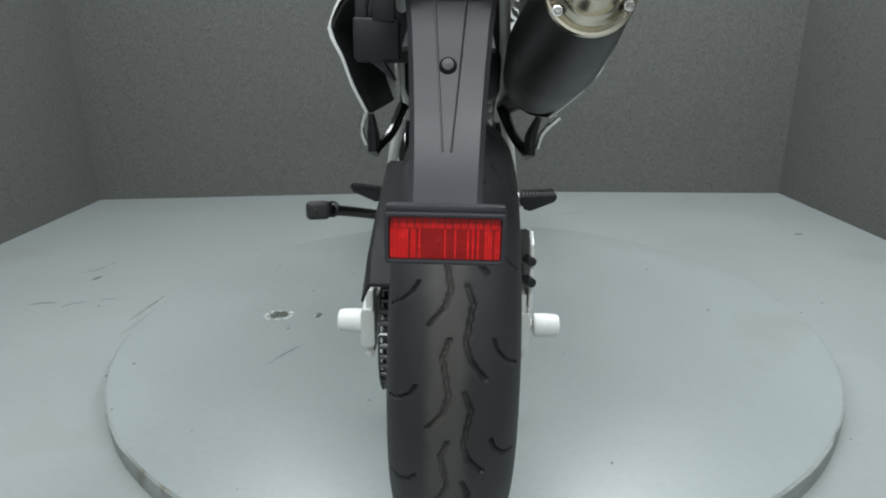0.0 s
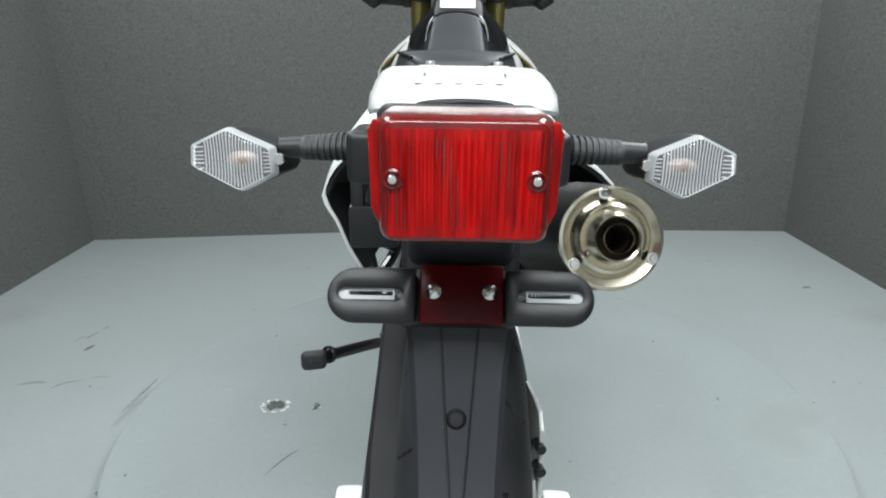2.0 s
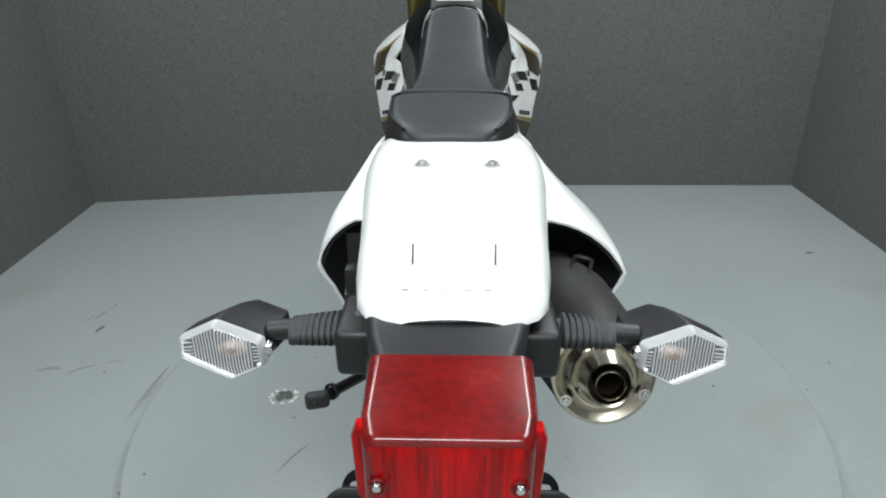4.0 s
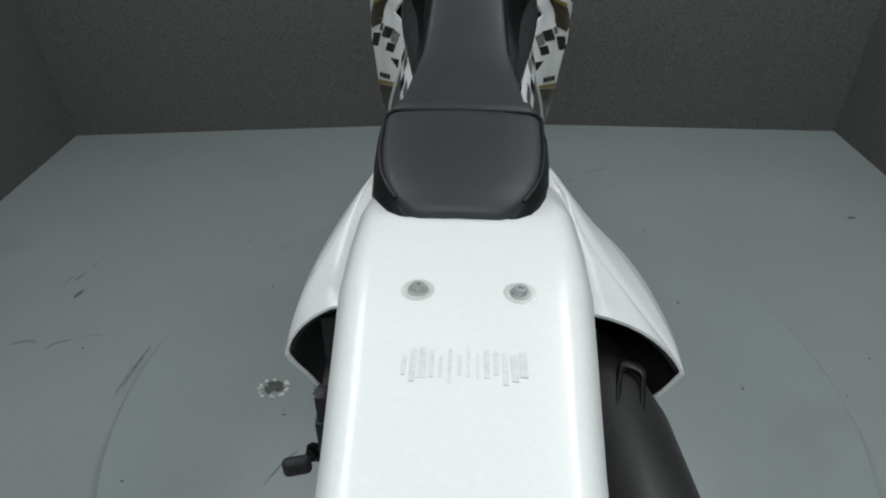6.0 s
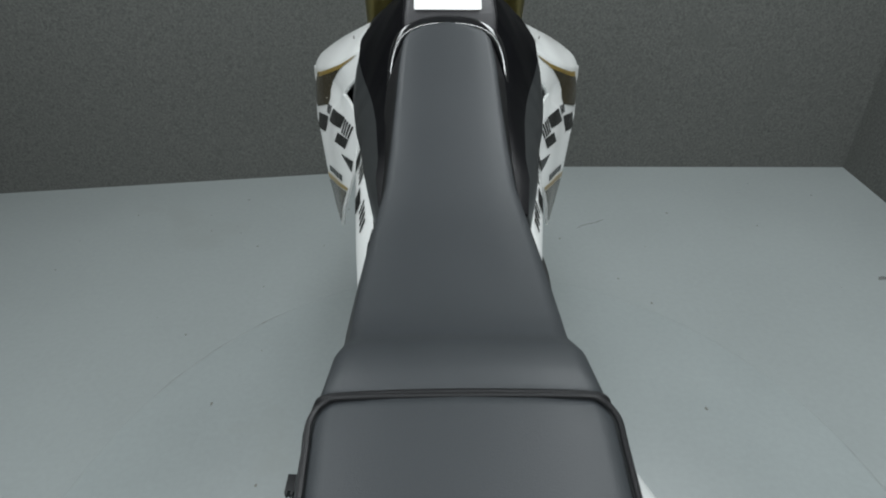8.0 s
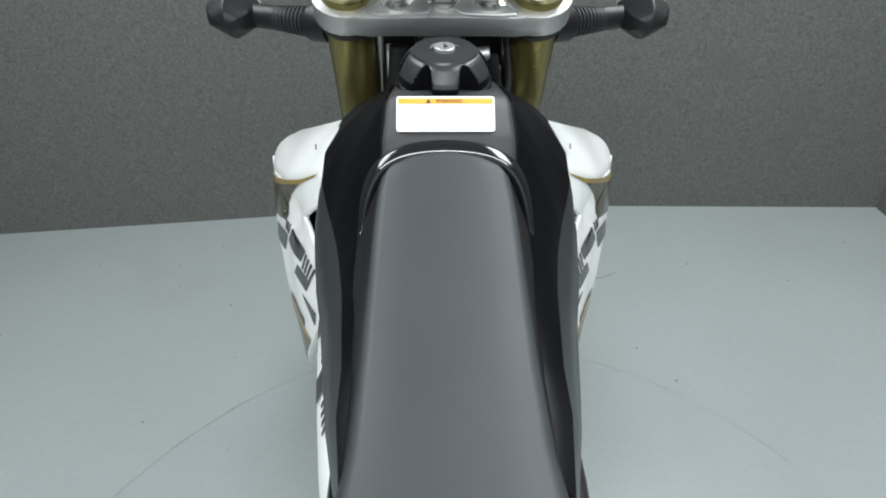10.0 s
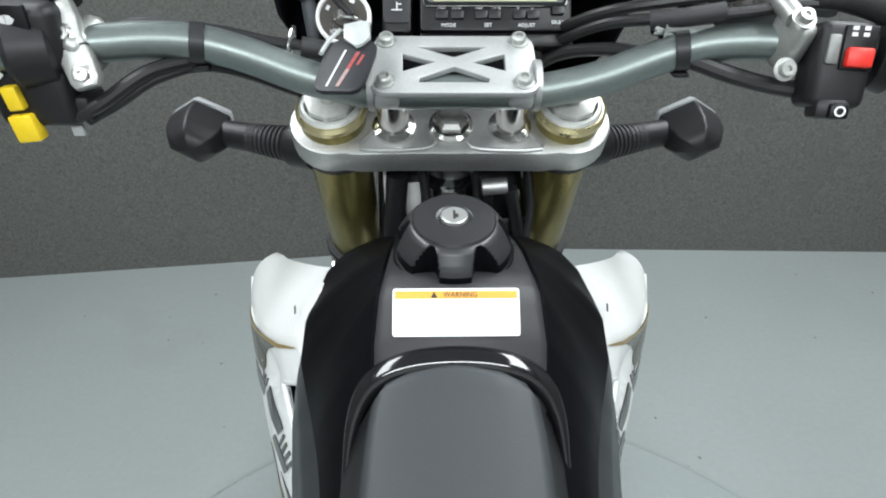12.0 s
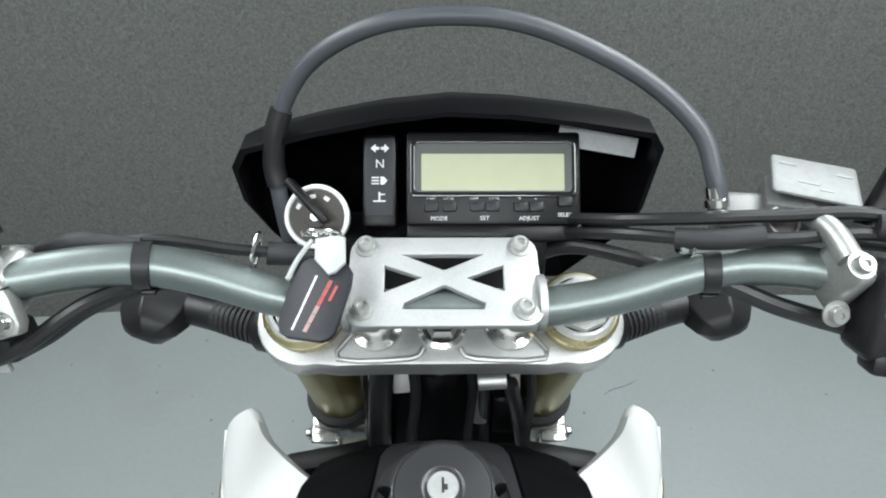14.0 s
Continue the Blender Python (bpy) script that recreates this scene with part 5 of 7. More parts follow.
# filler cap
CF = frame_of((-0.003, 0.928, 1.0395), (1, 0, 0), (0, 0.99, 0.12))
lobes = []
for k in range(192):
    a = 2 * math.pi * k / 192
    c = math.cos(6 * a)
    lobes.append((0.0440 - 0.0125 * max(0, c - 0.02) ** 0.8, a))
rings, cones = [], []
for h in np.linspace(0.002, 0.0325, 44):
    cones.append(float(np.interp(h, [0.002, 0.006, 0.0125, 0.0155, 0.019, 0.0225, 0.026, 0.0295, 0.0320, 0.0325], [0.0425, 0.0435, 0.0437, 0.0432, 0.0418, 0.0398, 0.0373, 0.0348, 0.0320, 0.0302])))
    rings.append([CF @ Vector((min(r, cones[-1]) * math.cos(a), min(r, cones[-1]) * math.sin(a), h)) for r, a in lobes])
walls, crown = bmesh.new(), bmesh.new()
for j in range(len(rings) - 1):
    for k in range(192):
        q = (k + 1) % 192
        own = walls if j < 19 or lobes[k][0] < cones[j + 1] else crown
        own.faces.new([own.verts.new(v) for v in (rings[j][k], rings[j][q], rings[j + 1][q], rings[j + 1][k])])
for own in (walls, crown):
    bmesh.ops.remove_doubles(own, verts=own.verts[:], dist=0.00002)
fcap = part("filler_cap", crown, M_CAPGREY, tank, "dark grey lobed fuel filler cap")
part("scalloped_skirt", walls, M_KNEE, fcap, "glossy black scalloped skirt")
part("cap_face", lathe([(0.0308, 0.0325), (0.0296, 0.0345), (0.014, 0.0355), (0.0125, 0.0345), (0.0001, 0.0345)], CF, 40), M_CAPGREY, fcap)
part("cap_base", lathe([(0.0460, -0.006), (0.0455, 0.0060), (0.0425, 0.0080), (0.0001, 0.0080)], CF, 48), M_KNEE, fcap, "black base ring")
part("lock", lathe([(0.0098, 0.034), (0.0098, 0.0372), (0.0090, 0.0378), (0.0001, 0.0378)], CF, 28), M_ALU, fcap, "silver lock")
bm = box((0.0016, 0.0095, 0.0006), CF @ at(0, 0, 0.0380), 0)
box((0.0034, 0.0036, 0.0006), CF @ at(0.0012, -0.0012, 0.0380), 0, 1, bm)
part("keyhole", bm, M_INK, fcap, smooth=0)

# warning label on the tank
WF = frame_of((-0.003, 0.8665, 1.0335), (1, 0, 0), (0, 0.70, 0.714))
lab = part("warning_label", plate(rounded(0.0865, 0.0325, 0.002, 3), 0.0006, WF @ at(0, 0, 0.0012)), M_LABEL, tank, "white warning label with an orange stripe", smooth=0)
part("stripe", box((0.0835, 0.0052, 0.0003), WF @ at(0, 0.0118, 0.0019), 0), M_ORANGE, lab, smooth=0)
writing("WARNING", 0.0048, WF @ at(0.003, 0.0118, 0.0022), M_INK, lab)
part("warning_sign", plate([(-0.0024, -0.002), (0.0024, -0.002), (0, 0.0022)], 0.0003, WF @ at(-0.0150, 0.0118, 0.0021)), M_INK, lab, smooth=0)

# ---- radiator shrouds ----
BULGE = np.array([  # y, z and half width of the shroud where its curve is known
    (0.964, 0.63, 0.185), (0.985, 0.68, 0.195), (1.01, 0.728, 0.209), (1.045, 0.76, 0.223), (1.09, 0.793, 0.238), (1.127, 0.822, 0.243), (0.965, 0.73, 0.188), (1.0, 0.850, 0.192), (0.977, 0.857, 0.170), (0.9085, 0.8544, 0.150), (0.925, 0.830, 0.162), (0.970, 0.845, 0.178), (1.006, 0.811, 0.199),
    (1.05, 0.86, 0.219), (0.915, 0.79, 0.164), (0.935, 0.70, 0.178), (0.925, 0.9465, 0.128), (0.957, 0.923, 0.157), (1.0, 0.90, 0.190), (1.068, 0.876, 0.222), (1.13, 0.862, 0.243)])


def bend(r2):
    return np.where(r2 > 1e-12, r2 * np.log(r2 + 1e-12), 0)


def bulge_weights(c):
    """Weights of a smooth sheet over the points c."""
    k = bend(((c[:, None, :2] - c[None, :, :2]) ** 2).sum(-1)) + 1e-4 * np.eye(len(c))
    p = np.c_[np.ones(len(c)), c[:, :2]]
    return np.linalg.solve(np.block([[k, p], [p.T, np.zeros((3, 3))]]), np.r_[c[:, 2], 0, 0, 0])


SHEET = bulge_weights(BULGE)


def shroud_x(y, z):
    return float(bend((y - BULGE[:, 0]) ** 2 + (z - BULGE[:, 1]) ** 2) @ SHEET[:-3] + SHEET[-3] + SHEET[-2] * y + SHEET[-1] * z)


def drift(s, y):
    """Sideways set of the shrouds; the left one is pressed in towards its front."""
    return -0.002 + (0.05 * max(0.0, y - 0.95) if s < 0 else 0.0)


def skin(outline, lift, thick, s, step=0.02, holes=()):
    """A curved sheet over an outline in (y, z) on the shroud's surface."""
    own = bmesh.new()
    edges = []
    for loop in (outline, *holes):
        fine = []
        for i, p in enumerate(loop):
            q = loop[(i + 1) % len(loop)]
            n = max(1, int(math.hypot(q[0] - p[0], q[1] - p[1]) / step))
            fine += [(p[0] + (q[0] - p[0]) * k / n, p[1] + (q[1] - p[1]) * k / n) for k in range(n)]
        vs = [own.verts.new((y, z, 0)) for y, z in fine]
        edges += [own.edges.new((vs[i], vs[(i + 1) % len(vs)])) for i in range(len(vs))]
    bmesh.ops.triangle_fill(own, edges=edges, use_beauty=True, normal=(0, 0, 1))
    for c in np.arange(0.80, 1.22, step):
        bmesh.ops.bisect_plane(own, geom=own.verts[:] + own.edges[:] + own.faces[:], plane_co=(c, 0, 0), plane_no=(1, 0, 0))
    for c in np.arange(0.62, 0.96, step):
        bmesh.ops.bisect_plane(own, geom=own.verts[:] + own.edges[:] + own.faces[:], plane_co=(0, c, 0), plane_no=(0, 1, 0))
    for v in own.verts:
        y, z = v.co.x, v.co.y
        v.co = (s * (shroud_x(y, z) + lift) + drift(s, y), y, z)
    g = bmesh.ops.extrude_face_region(own, geom=own.faces[:])
    bmesh.ops.translate(own, verts=[v for v in g["geom"] if isinstance(v, bmesh.types.BMVert)], vec=(-s * thick, 0, 0))
    return own


OUT = [(0.925, 0.9465), (0.957, 0.923), (1.0, 0.90), (1.025, 0.889), (1.068, 0.876), (1.11, 0.866), (1.140, 0.862), (1.146, 0.842), (1.10, 0.80), (1.05, 0.765), (1.028, 0.735), (1.020, 0.70), (1.000, 0.652), (0.966, 0.629), (0.938, 0.657), (0.905, 0.705), (0.882, 0.745), (0.864, 0.785), (0.862, 0.82), (0.868, 0.862), (0.893, 0.872), (0.925, 0.875), (0.950, 0.874), (0.953, 0.879), (0.937, 0.894), (0.920, 0.914), (0.915, 0.935)]


def shroud(s):
    sh = part("radiator_shroud", skin(OUT, 0, 0.004, s), M_WHITE, bike, "white radiator shroud with checkered decals", smooth=60)
    # a rolled lip along the inner edge, and the wing above, from its crease to its front edge
    lip = [(0.920, 0.944), (0.920, 0.914), (0.937, 0.894), (0.952, 0.879), (0.948, 0.8745), (0.925, 0.875), (0.893, 0.872)]
    part("inner_lip", tube([Vector((s * (shroud_x(y, z) - 0.003) + drift(s, y), y, z)) for y, z in lip], [0.002, 0.003, 0.0035, 0.0035, 0.0035, 0.003, 0.002], 10, 5), M_WHITE, sh)
    crease = smooth_path([(0.106, 0.912, 0.940), (0.127, 0.9235, 0.945), (0.157, 0.957, 0.923), (0.190, 1.0, 0.900), (0.222, 1.068, 0.876), (0.236, 1.11, 0.866), (0.243, 1.138, 0.862)], 5)
    front = smooth_path([(0.066, 0.950, 0.985), (0.090, 0.978, 0.990), (0.118, 1.008, 0.970), (0.146, 1.040, 0.951), (0.174, 1.076, 0.931), (0.193, 1.110, 0.914), (0.211, 1.143, 0.895)], 5)
    rings = []
    for c, f in zip(crease, front):
        row = []
        for q in np.linspace(0, 1, 9):
            v = c.lerp(f, q) + Vector((0.69, -0.095, 0.716)) * float(0.024 * q * (1 - q))
            row.append(v)
        row.append(f + Vector((-0.006, 0.004, -0.010)))
        row.append(f + Vector((-0.008, 0.000, -0.012)))
        row += [v + Vector((-0.003, 0, -0.0035)) for v in row[-3::-1]]
        rings.append([Vector((s * v.x + drift(s, v.y), v.y, v.z)) for v in row])
    part("top_wing", rings_mesh(rings), M_WHITE, sh, smooth=70)
    part("mounting_hole", box((0.002, 0.009, 0.001), at(s * 0.137 - 0.002, 0.958, 0.9605, 15, s * 42, 0), 0.0004, 1), M_INK, sh)
    part("fade_decal", skin([(1.063, 0.873), (1.031, 0.885), (0.967, 0.914), (0.938, 0.936), (0.961, 0.914), (0.992, 0.882), (1.000, 0.866), (0.999, 0.850), (1.004, 0.840), (1.068, 0.813), (1.115, 0.818), (1.10, 0.845)], 0.0012, 0.0006, s), M_DECALB, sh, "dark brown fading decal", smooth=0)
    part("gold_line", skin([(1.068, 0.8745), (1.031, 0.8860), (1.0, 0.8985), (0.957, 0.9215), (0.930, 0.9420), (0.934, 0.9370), (0.960, 0.914), (1.0, 0.8925), (1.031, 0.8780), (1.066, 0.866)], 0.0017, 0.0006, s), M_DECALG, sh, "gold decal line", smooth=0)

    def patch(name, pts, mat, label=""):
        part(name, skin(pts, 0.0012, 0.0006, s), mat, sh, label, smooth=0)

    def bars(a, b, c, d, n):
        """n dark bars, with light gaps, across the four-cornered field a b c d."""
        a, b, c, d = (Vector(v) for v in (a, b, c, d))
        for k in range(n):
            u, v = (k + 0.08) / n, (k + 0.52) / n
            patch("checker", [tuple(a.lerp(b, u)), tuple(a.lerp(b, v)), tuple(d.lerp(c, v)), tuple(d.lerp(c, u))], M_DECALK)

    patch("checker", [(1.057, 0.806), (1.003, 0.820), (1.020, 0.785), (1.068, 0.774)], M_DECALK)
    bars((1.004, 0.842), (0.986, 0.843), (0.991, 0.827), (1.010, 0.824), 3)
    patch("checker", [(0.981, 0.842), (0.918, 0.852), (0.930, 0.829), (0.994, 0.815)], M_DECALK)
    bars((0.915, 0.851), (0.876, 0.852), (0.887, 0.829), (0.925, 0.824), 4)
    patch("checker", [(0.940, 0.818), (0.892, 0.827), (0.903, 0.807), (0.952, 0.797)], M_DECALK)
    patch("vent", [(0.917, 0.792), (0.868, 0.803), (0.870, 0.784)], M_DECALK)
    for k in range(4):
        u = k / 4
        patch("mark_bar", [(0.997 - 0.088 * u, 0.722 + 0.024 * u), (0.980 - 0.088 * u, 0.7265 + 0.024 * u), (0.980 - 0.088 * u, 0.7375 + 0.024 * u), (0.997 - 0.088 * u, 0.733 + 0.024 * u)], M_DECALK)
    patch("gold_line", [(1.018, 0.709), (0.886, 0.748), (0.889, 0.741), (1.016, 0.699)], M_DECALG)
    patch("fade_decal", [(1.015, 0.697), (0.891, 0.738), (0.912, 0.705), (0.943, 0.662), (0.966, 0.637), (0.995, 0.657)], M_DECALB)
    # black sheet added behind the white skin to keep its inside dark
    part("opening_dark_sheet", skin([(0.995, 0.889), (1.06, 0.868), (1.12, 0.855), (1.09, 0.800), (1.045, 0.770), (1.010, 0.740), (0.985, 0.700), (0.960, 0.70), (0.950, 0.79), (0.965, 0.838), (0.990, 0.855)], -0.009, 0.004, s), M_BLACK, sh, "black inner sheet added to darken the shroud's opening")
    # black blocks added to fill the opening of the shroud, so it looks dark
    fill_mesh = box((0.060, 0.046, 0.130), at(s * 0.120, 0.985, 0.840), 0.006)
    box((0.075, 0.044, 0.130), at(s * 0.137, 1.028, 0.825), 0.006, 2, fill_mesh)
    part("opening_dark_blocks", fill_mesh, M_SATIN, sh, "black blocks added to darken the shroud's opening")
    # lower frame cover beside the tank
    rings = []
    for y, z, x in ((0.875, 0.834, 0.124), (0.86, 0.826, 0.124), (0.81, 0.797, 0.1235), (0.76, 0.757, 0.121), (0.72, 0.715, 0.118), (0.695, 0.68, 0.114)):
        rings.append([Vector((s * (x + a), y, z + b)) for a, b in ((-0.016, 0.05), (-0.008, 0.045), (0.010, 0.0), (0.013, -0.045), (0.006, -0.05), (-0.006, 0.0))])
    fc = part("frame_cover", rings_mesh(rings), M_WHITE, bike, "white frame cover with checkered decals", smooth=60)
    line = ((0.695, 0.68, 0.114), (0.72, 0.715, 0.118), (0.76, 0.757, 0.121), (0.81, 0.797, 0.1235), (0.86, 0.826, 0.124), (0.91, 0.850, 0.123))

    def on_cover(y, v):
        """A point just above the cover's upper face; v runs down across it."""
        z = float(np.interp(y, [q[0] for q in line], [q[1] for q in line]))
        x = float(np.interp(y, [q[0] for q in line], [q[2] for q in line]))
        return Vector((s * (x - 0.008 + 0.018 * v + 0.0014), y, z + 0.045 - 0.045 * v + 0.0006))

    bm = bmesh.new()
    for k in range(5):
        y0 = 0.866 - 0.026 * k
        fields = [(y0, y0 - 0.018, 0.50, 0.95)] if k % 2 else [(y0 - 0.006 * q, y0 - 0.006 * q - 0.0032, 0.12, 0.60) for q in range(4)]
        for ya, yb, va, vb in fields:
            bm.faces.new([bm.verts.new(on_cover(y, v)) for y, v in ((ya, va), (yb, va), (yb, vb), (ya, vb))])
    part("checker_band", bm, M_DECALK, fc, "black checkered band", smooth=0)


both(shroud)

# ---- forks and clamps ----
AX = Vector((0, 0.4384, -0.8988))  # down the fork
FK = Vector((0, 1.056, 1.100))     # between the fork tops


def on_fork(x, d, out=0.0):
    """A point at x across and d down the fork, out ahead of its axis."""
    return Vector((x, 0, 0)) + FK + AX * d + Vector((0, 0.8988, 0.4384)) * out


def fork_leg(s):
    x = -0.002 + s * 0.104
    leg = part("fork_leg", cylinder(on_fork(x, -0.004), on_fork(x + s * 0.002, 0.40), 0.0290, seg=36), M_GOLD, bike, "gold anodised fork tube")
    part("cap_ring", lathe([(0.0265, 0.0), (0.031, 0.002), (0.031, 0.006), (0.0285, 0.009), (0.026, 0.0092)], toward(on_fork(x, -0.003), on_fork(x, -0.2)), 40), M_GOLDRING, leg)
    bm = lathe([(0.0272, 0.005), (0.0272, 0.010), (0.025, 0.0125), (0.0225, 0.013)], toward(on_fork(x, -0.003), on_fork(x, -0.2)), 40)
    lathe([(0.0225, 0.012), (0.0215, 0.0165), (0.016, 0.018), (0.0001, 0.018)], toward(on_fork(x, -0.003), on_fork(x, -0.2)), 8, bm)
    part("fork_cap", bm, M_SWING, leg, "bright silver fork cap")
    part("adjuster", cylinder(on_fork(x, -0.019), on_fork(x, -0.027), 0.008, seg=16), M_CHROME, leg)
    part("rubber_ring", lathe([(0.029, 0), (0.0355, 0.002), (0.0370, 0.008), (0.0355, 0.014), (0.029, 0.016)], toward(on_fork(x + s * 0.001, 0.205), on_fork(x, 0.5)), 36), M_RUBBER, leg)
    part("upper_ring", lathe([(0.029, 0), (0.034, 0.002), (0.034, 0.008), (0.029, 0.010)], toward(on_fork(x, 0.034), on_fork(x, 0.5)), 36), M_RUBBER, leg)
    part("lower_leg", cylinder(on_fork(x, 0.40), on_fork(x, 0.86), 0.023, seg=24), M_CHROME, leg)
    part("axle_lug", box((0.05, 0.09, 0.10), at(x, 1.44, 0.33, 26), 0.015), M_CAST, leg)


both(fork_leg)
wheel_f = part("front_wheel", lathe([(0.206, -0.04), (0.213, -0.044), (0.217, -0.04), (0.207, -0.02), (0.204, 0), (0.207, 0.02), (0.217, 0.04), (0.213, 0.044), (0.206, 0.04), (0.198, 0.0), (0.206, -0.04)], at(-0.002, 1.46, 0.295, 0, 90, 0), 64), M_GLOSS, bike, "black spoked front wheel")
part("tyre", tyre_mesh(0.295, 0.12, 0.042, 200, 24, 2 * math.pi * 0.295 / 16, [], 0.004, Vector((-0.002, 1.46, 0.295))), M_RUBBER, wheel_f)
spokes(Vector((-0.002, 1.46, 0.295)), wheel_f, 0.04, 0.206)
part("hub", cylinder((-0.08, 1.46, 0.295), (0.076, 1.46, 0.295), 0.035), M_GLOSS, wheel_f)
rings = []
for k in range(13):
    a = radians(25 + 110 * k / 12)
    c, sn = math.cos(a), math.sin(a)
    w = 0.06 + 0.012 * math.sin(math.pi * k / 12)
    row = [(-w, 0.322), (-0.7 * w, 0.338), (0, 0.345), (0.7 * w, 0.338), (w, 0.322), (w - 0.004, 0.320), (0.68 * w, 0.334), (0, 0.341), (-0.68 * w, 0.334), (-w + 0.004, 0.320)]
    rings.append([Vector((-0.002 + x, 1.46 + r * c, 0.295 + r * sn)) for x, r in row])
part("front_fender", rings_mesh(rings), M_SATIN, bike, "black front fender")

TF = frame_of(FK, (1, 0, 0), (0, 0.8988, 0.4384))  # z runs up the fork
ol = []
for s, a0, a1 in ((1, -105, 80), (-1, 100, 285)):
    for a in np.linspace(a0, a1, 14):
        ol.append((-0.002 + s * 0.104 + 0.039 * math.cos(radians(a)), 0.039 * math.sin(radians(a))))
    if s == 1:
        ol += [(0.06, 0.030), (0.03, 0.042), (0, 0.045), (-0.03, 0.042), (-0.06, 0.030)]
ol += [(-0.080, -0.0395), (-0.05, -0.0385), (0.05, -0.0385), (0.078, -0.0395)]
bm = plate(ol, 0.026, TF @ at(0, 0, -0.032), bevel=0.003)
top_clamp = part("top_clamp", bm, M_ALU, bike, "silver aluminium top fork clamp")
part("raised_edge", tube([TF @ Vector(p) for p in ((-0.070, -0.014, -0.005), (-0.080, -0.034, -0.0055), (-0.026, -0.034, -0.0055), (-0.016, -0.026, -0.005))], 0.0022, 8, 3), M_ALU, top_clamp)
part("raised_edge", tube([TF @ Vector(p) for p in ((0.066, -0.014, -0.005), (0.076, -0.034, -0.0055), (0.022, -0.034, -0.0055), (0.012, -0.026, -0.005))], 0.0022, 8, 3), M_ALU, top_clamp)
bm = lathe([(0.020, 0.0), (0.0195, 0.004), (0.016, 0.006)], TF @ at(-0.002, -0.008, -0.007), 32)
lathe([(0.016, 0.004), (0.0155, 0.012), (0.012, 0.0155), (0.0001, 0.016)], TF @ at(-0.002, -0.008, -0.007), 6, bm)
part("stem_nut", bm, M_CHROME, top_clamp, "chromed steering stem nut")
part("stem", cylinder(on_fork(-0.002, 0.02), on_fork(-0.002, 0.24), 0.024), M_GLOSS, top_clamp)
part("stem_collar", lathe([(0.024, 0), (0.031, 0.002), (0.031, 0.014), (0.024, 0.016)], toward(on_fork(-0.002, 0.040), on_fork(-0.002, 0.3)), 32), M_CHROME, top_clamp)
low = part("lower_clamp", box((0.20, 0.075, 0.045), TF @ at(-0.002, 0.0, -0.245), 0.008, 3), M_GREYCAST, bike, "cast aluminium lower fork clamp")
for s in (-1, 1):
    x = -0.002 + s * 0.104
    part("clamp_ring", cylinder(on_fork(x, 0.225), on_fork(x, 0.268), 0.037, seg=28), M_CAST, low)
    bm = box((0.03, 0.03, 0.034), TF @ at(x + s * 0.018, -0.034, -0.245), 0.003)
    bolt(TF @ Vector((x + s * 0.033, -0.036, -0.237)), (s, 0, 0), 0.005, 0.006, bm)
    bolt(TF @ Vector((x + s * 0.033, -0.036, -0.253)), (s, 0, 0), 0.005, 0.006, bm)
    part("pinch_bolts", bm, M_CHROME, low)

# ---- handlebar ----
def riser(s):
    x = -0.001 + s * 0.051
    part("bar_riser", lathe([(0.020, 0), (0.019, 0.004), (0.0135, 0.006), (0.0135, 0.036), (0.014, 0.045)], TF @ at(x, -0.009, -0.007), 28), M_CHROME, top_clamp, "chromed handlebar riser")


both(riser)
PF = frame_of((-0.001, 1.0235, 1.1525), (1, 0, 0), (0, 0.935, 0.353))  # top face of the bar clamp
outline = rounded(0.131, 0.071, 0.012, 4, 0.0, 0.005)
tri_l = [(-0.0410, 0.0165), (-0.0155, 0.0068), (-0.0405, -0.0045)]
tri_r = [(0.0408, 0.0165), (0.0155, 0.0062), (0.0402, -0.0040)]
trap_t = [(-0.0285, 0.0255), (0.0270, 0.0255), (0.0010, 0.0132), (-0.0010, 0.0132)]
trap_b = [(-0.0010, 0.0002), (0.0010, 0.0002), (0.0272, -0.0135), (0.0260, -0.0178), (-0.0278, -0.0175), (-0.0268, -0.0130)]
bm = plate(outline, 0.0055, PF @ at(0, 0, -0.0055), [tri_l, tri_r, trap_t, trap_b], 0.0012)
clampb = part("bar_clamp", bm, M_CLAMP, bike, "silver aluminium handlebar clamp with an X cut-out")
for s in (-1, 1):
    part("clamp_block", box((0.022, 0.062, 0.016), PF @ at(s * 0.0535, 0.005, -0.0138), 0.005, 3), M_CLAMP, clampb)
part("embossed_strip", box((0.05, 0.006, 0.001), PF @ at(0, -0.0135, -0.0150), 0), M_GREYCON, clampb)
for x, y in ((-0.0540, -0.0180), (0.0535, -0.0185), (-0.0545, 0.0320), (0.0535, 0.0320)):
    bm = lathe([(0.0085, 0.0), (0.0085, 0.0012), (0.0060, 0.0015), (0.0060, 0.0055), (0.0048, 0.0068), (0.0032, 0.0068), (0.0030, 0.004), (0.0001, 0.004)], PF @ at(x, y, 0), 24)
    part("bolt", bm, M_PALECAST, clampb)
BAR_L = [(0.0, 1.024, 1.1320), (-0.06, 1.024, 1.1325), (-0.095, 1.0245, 1.138), (-0.124, 1.025, 1.146), (-0.160, 1.0255, 1.160), (-0.193, 1.0235, 1.170), (-0.225, 1.015, 1.175), (-0.26, 1.003, 1.176), (-0.36, 0.968, 1.176), (-0.43, 0.944, 1.176)]
BAR_R = [(-x, y - 0.002 * min(1, -x / 0.19), z) for x, y, z in BAR_L[::-1]]
bar = part("handlebar", tube(BAR_R[:-1] + BAR_L, 0.0138, 24, 4), M_BAR, bike, "grey-green anodised aluminium handlebar")
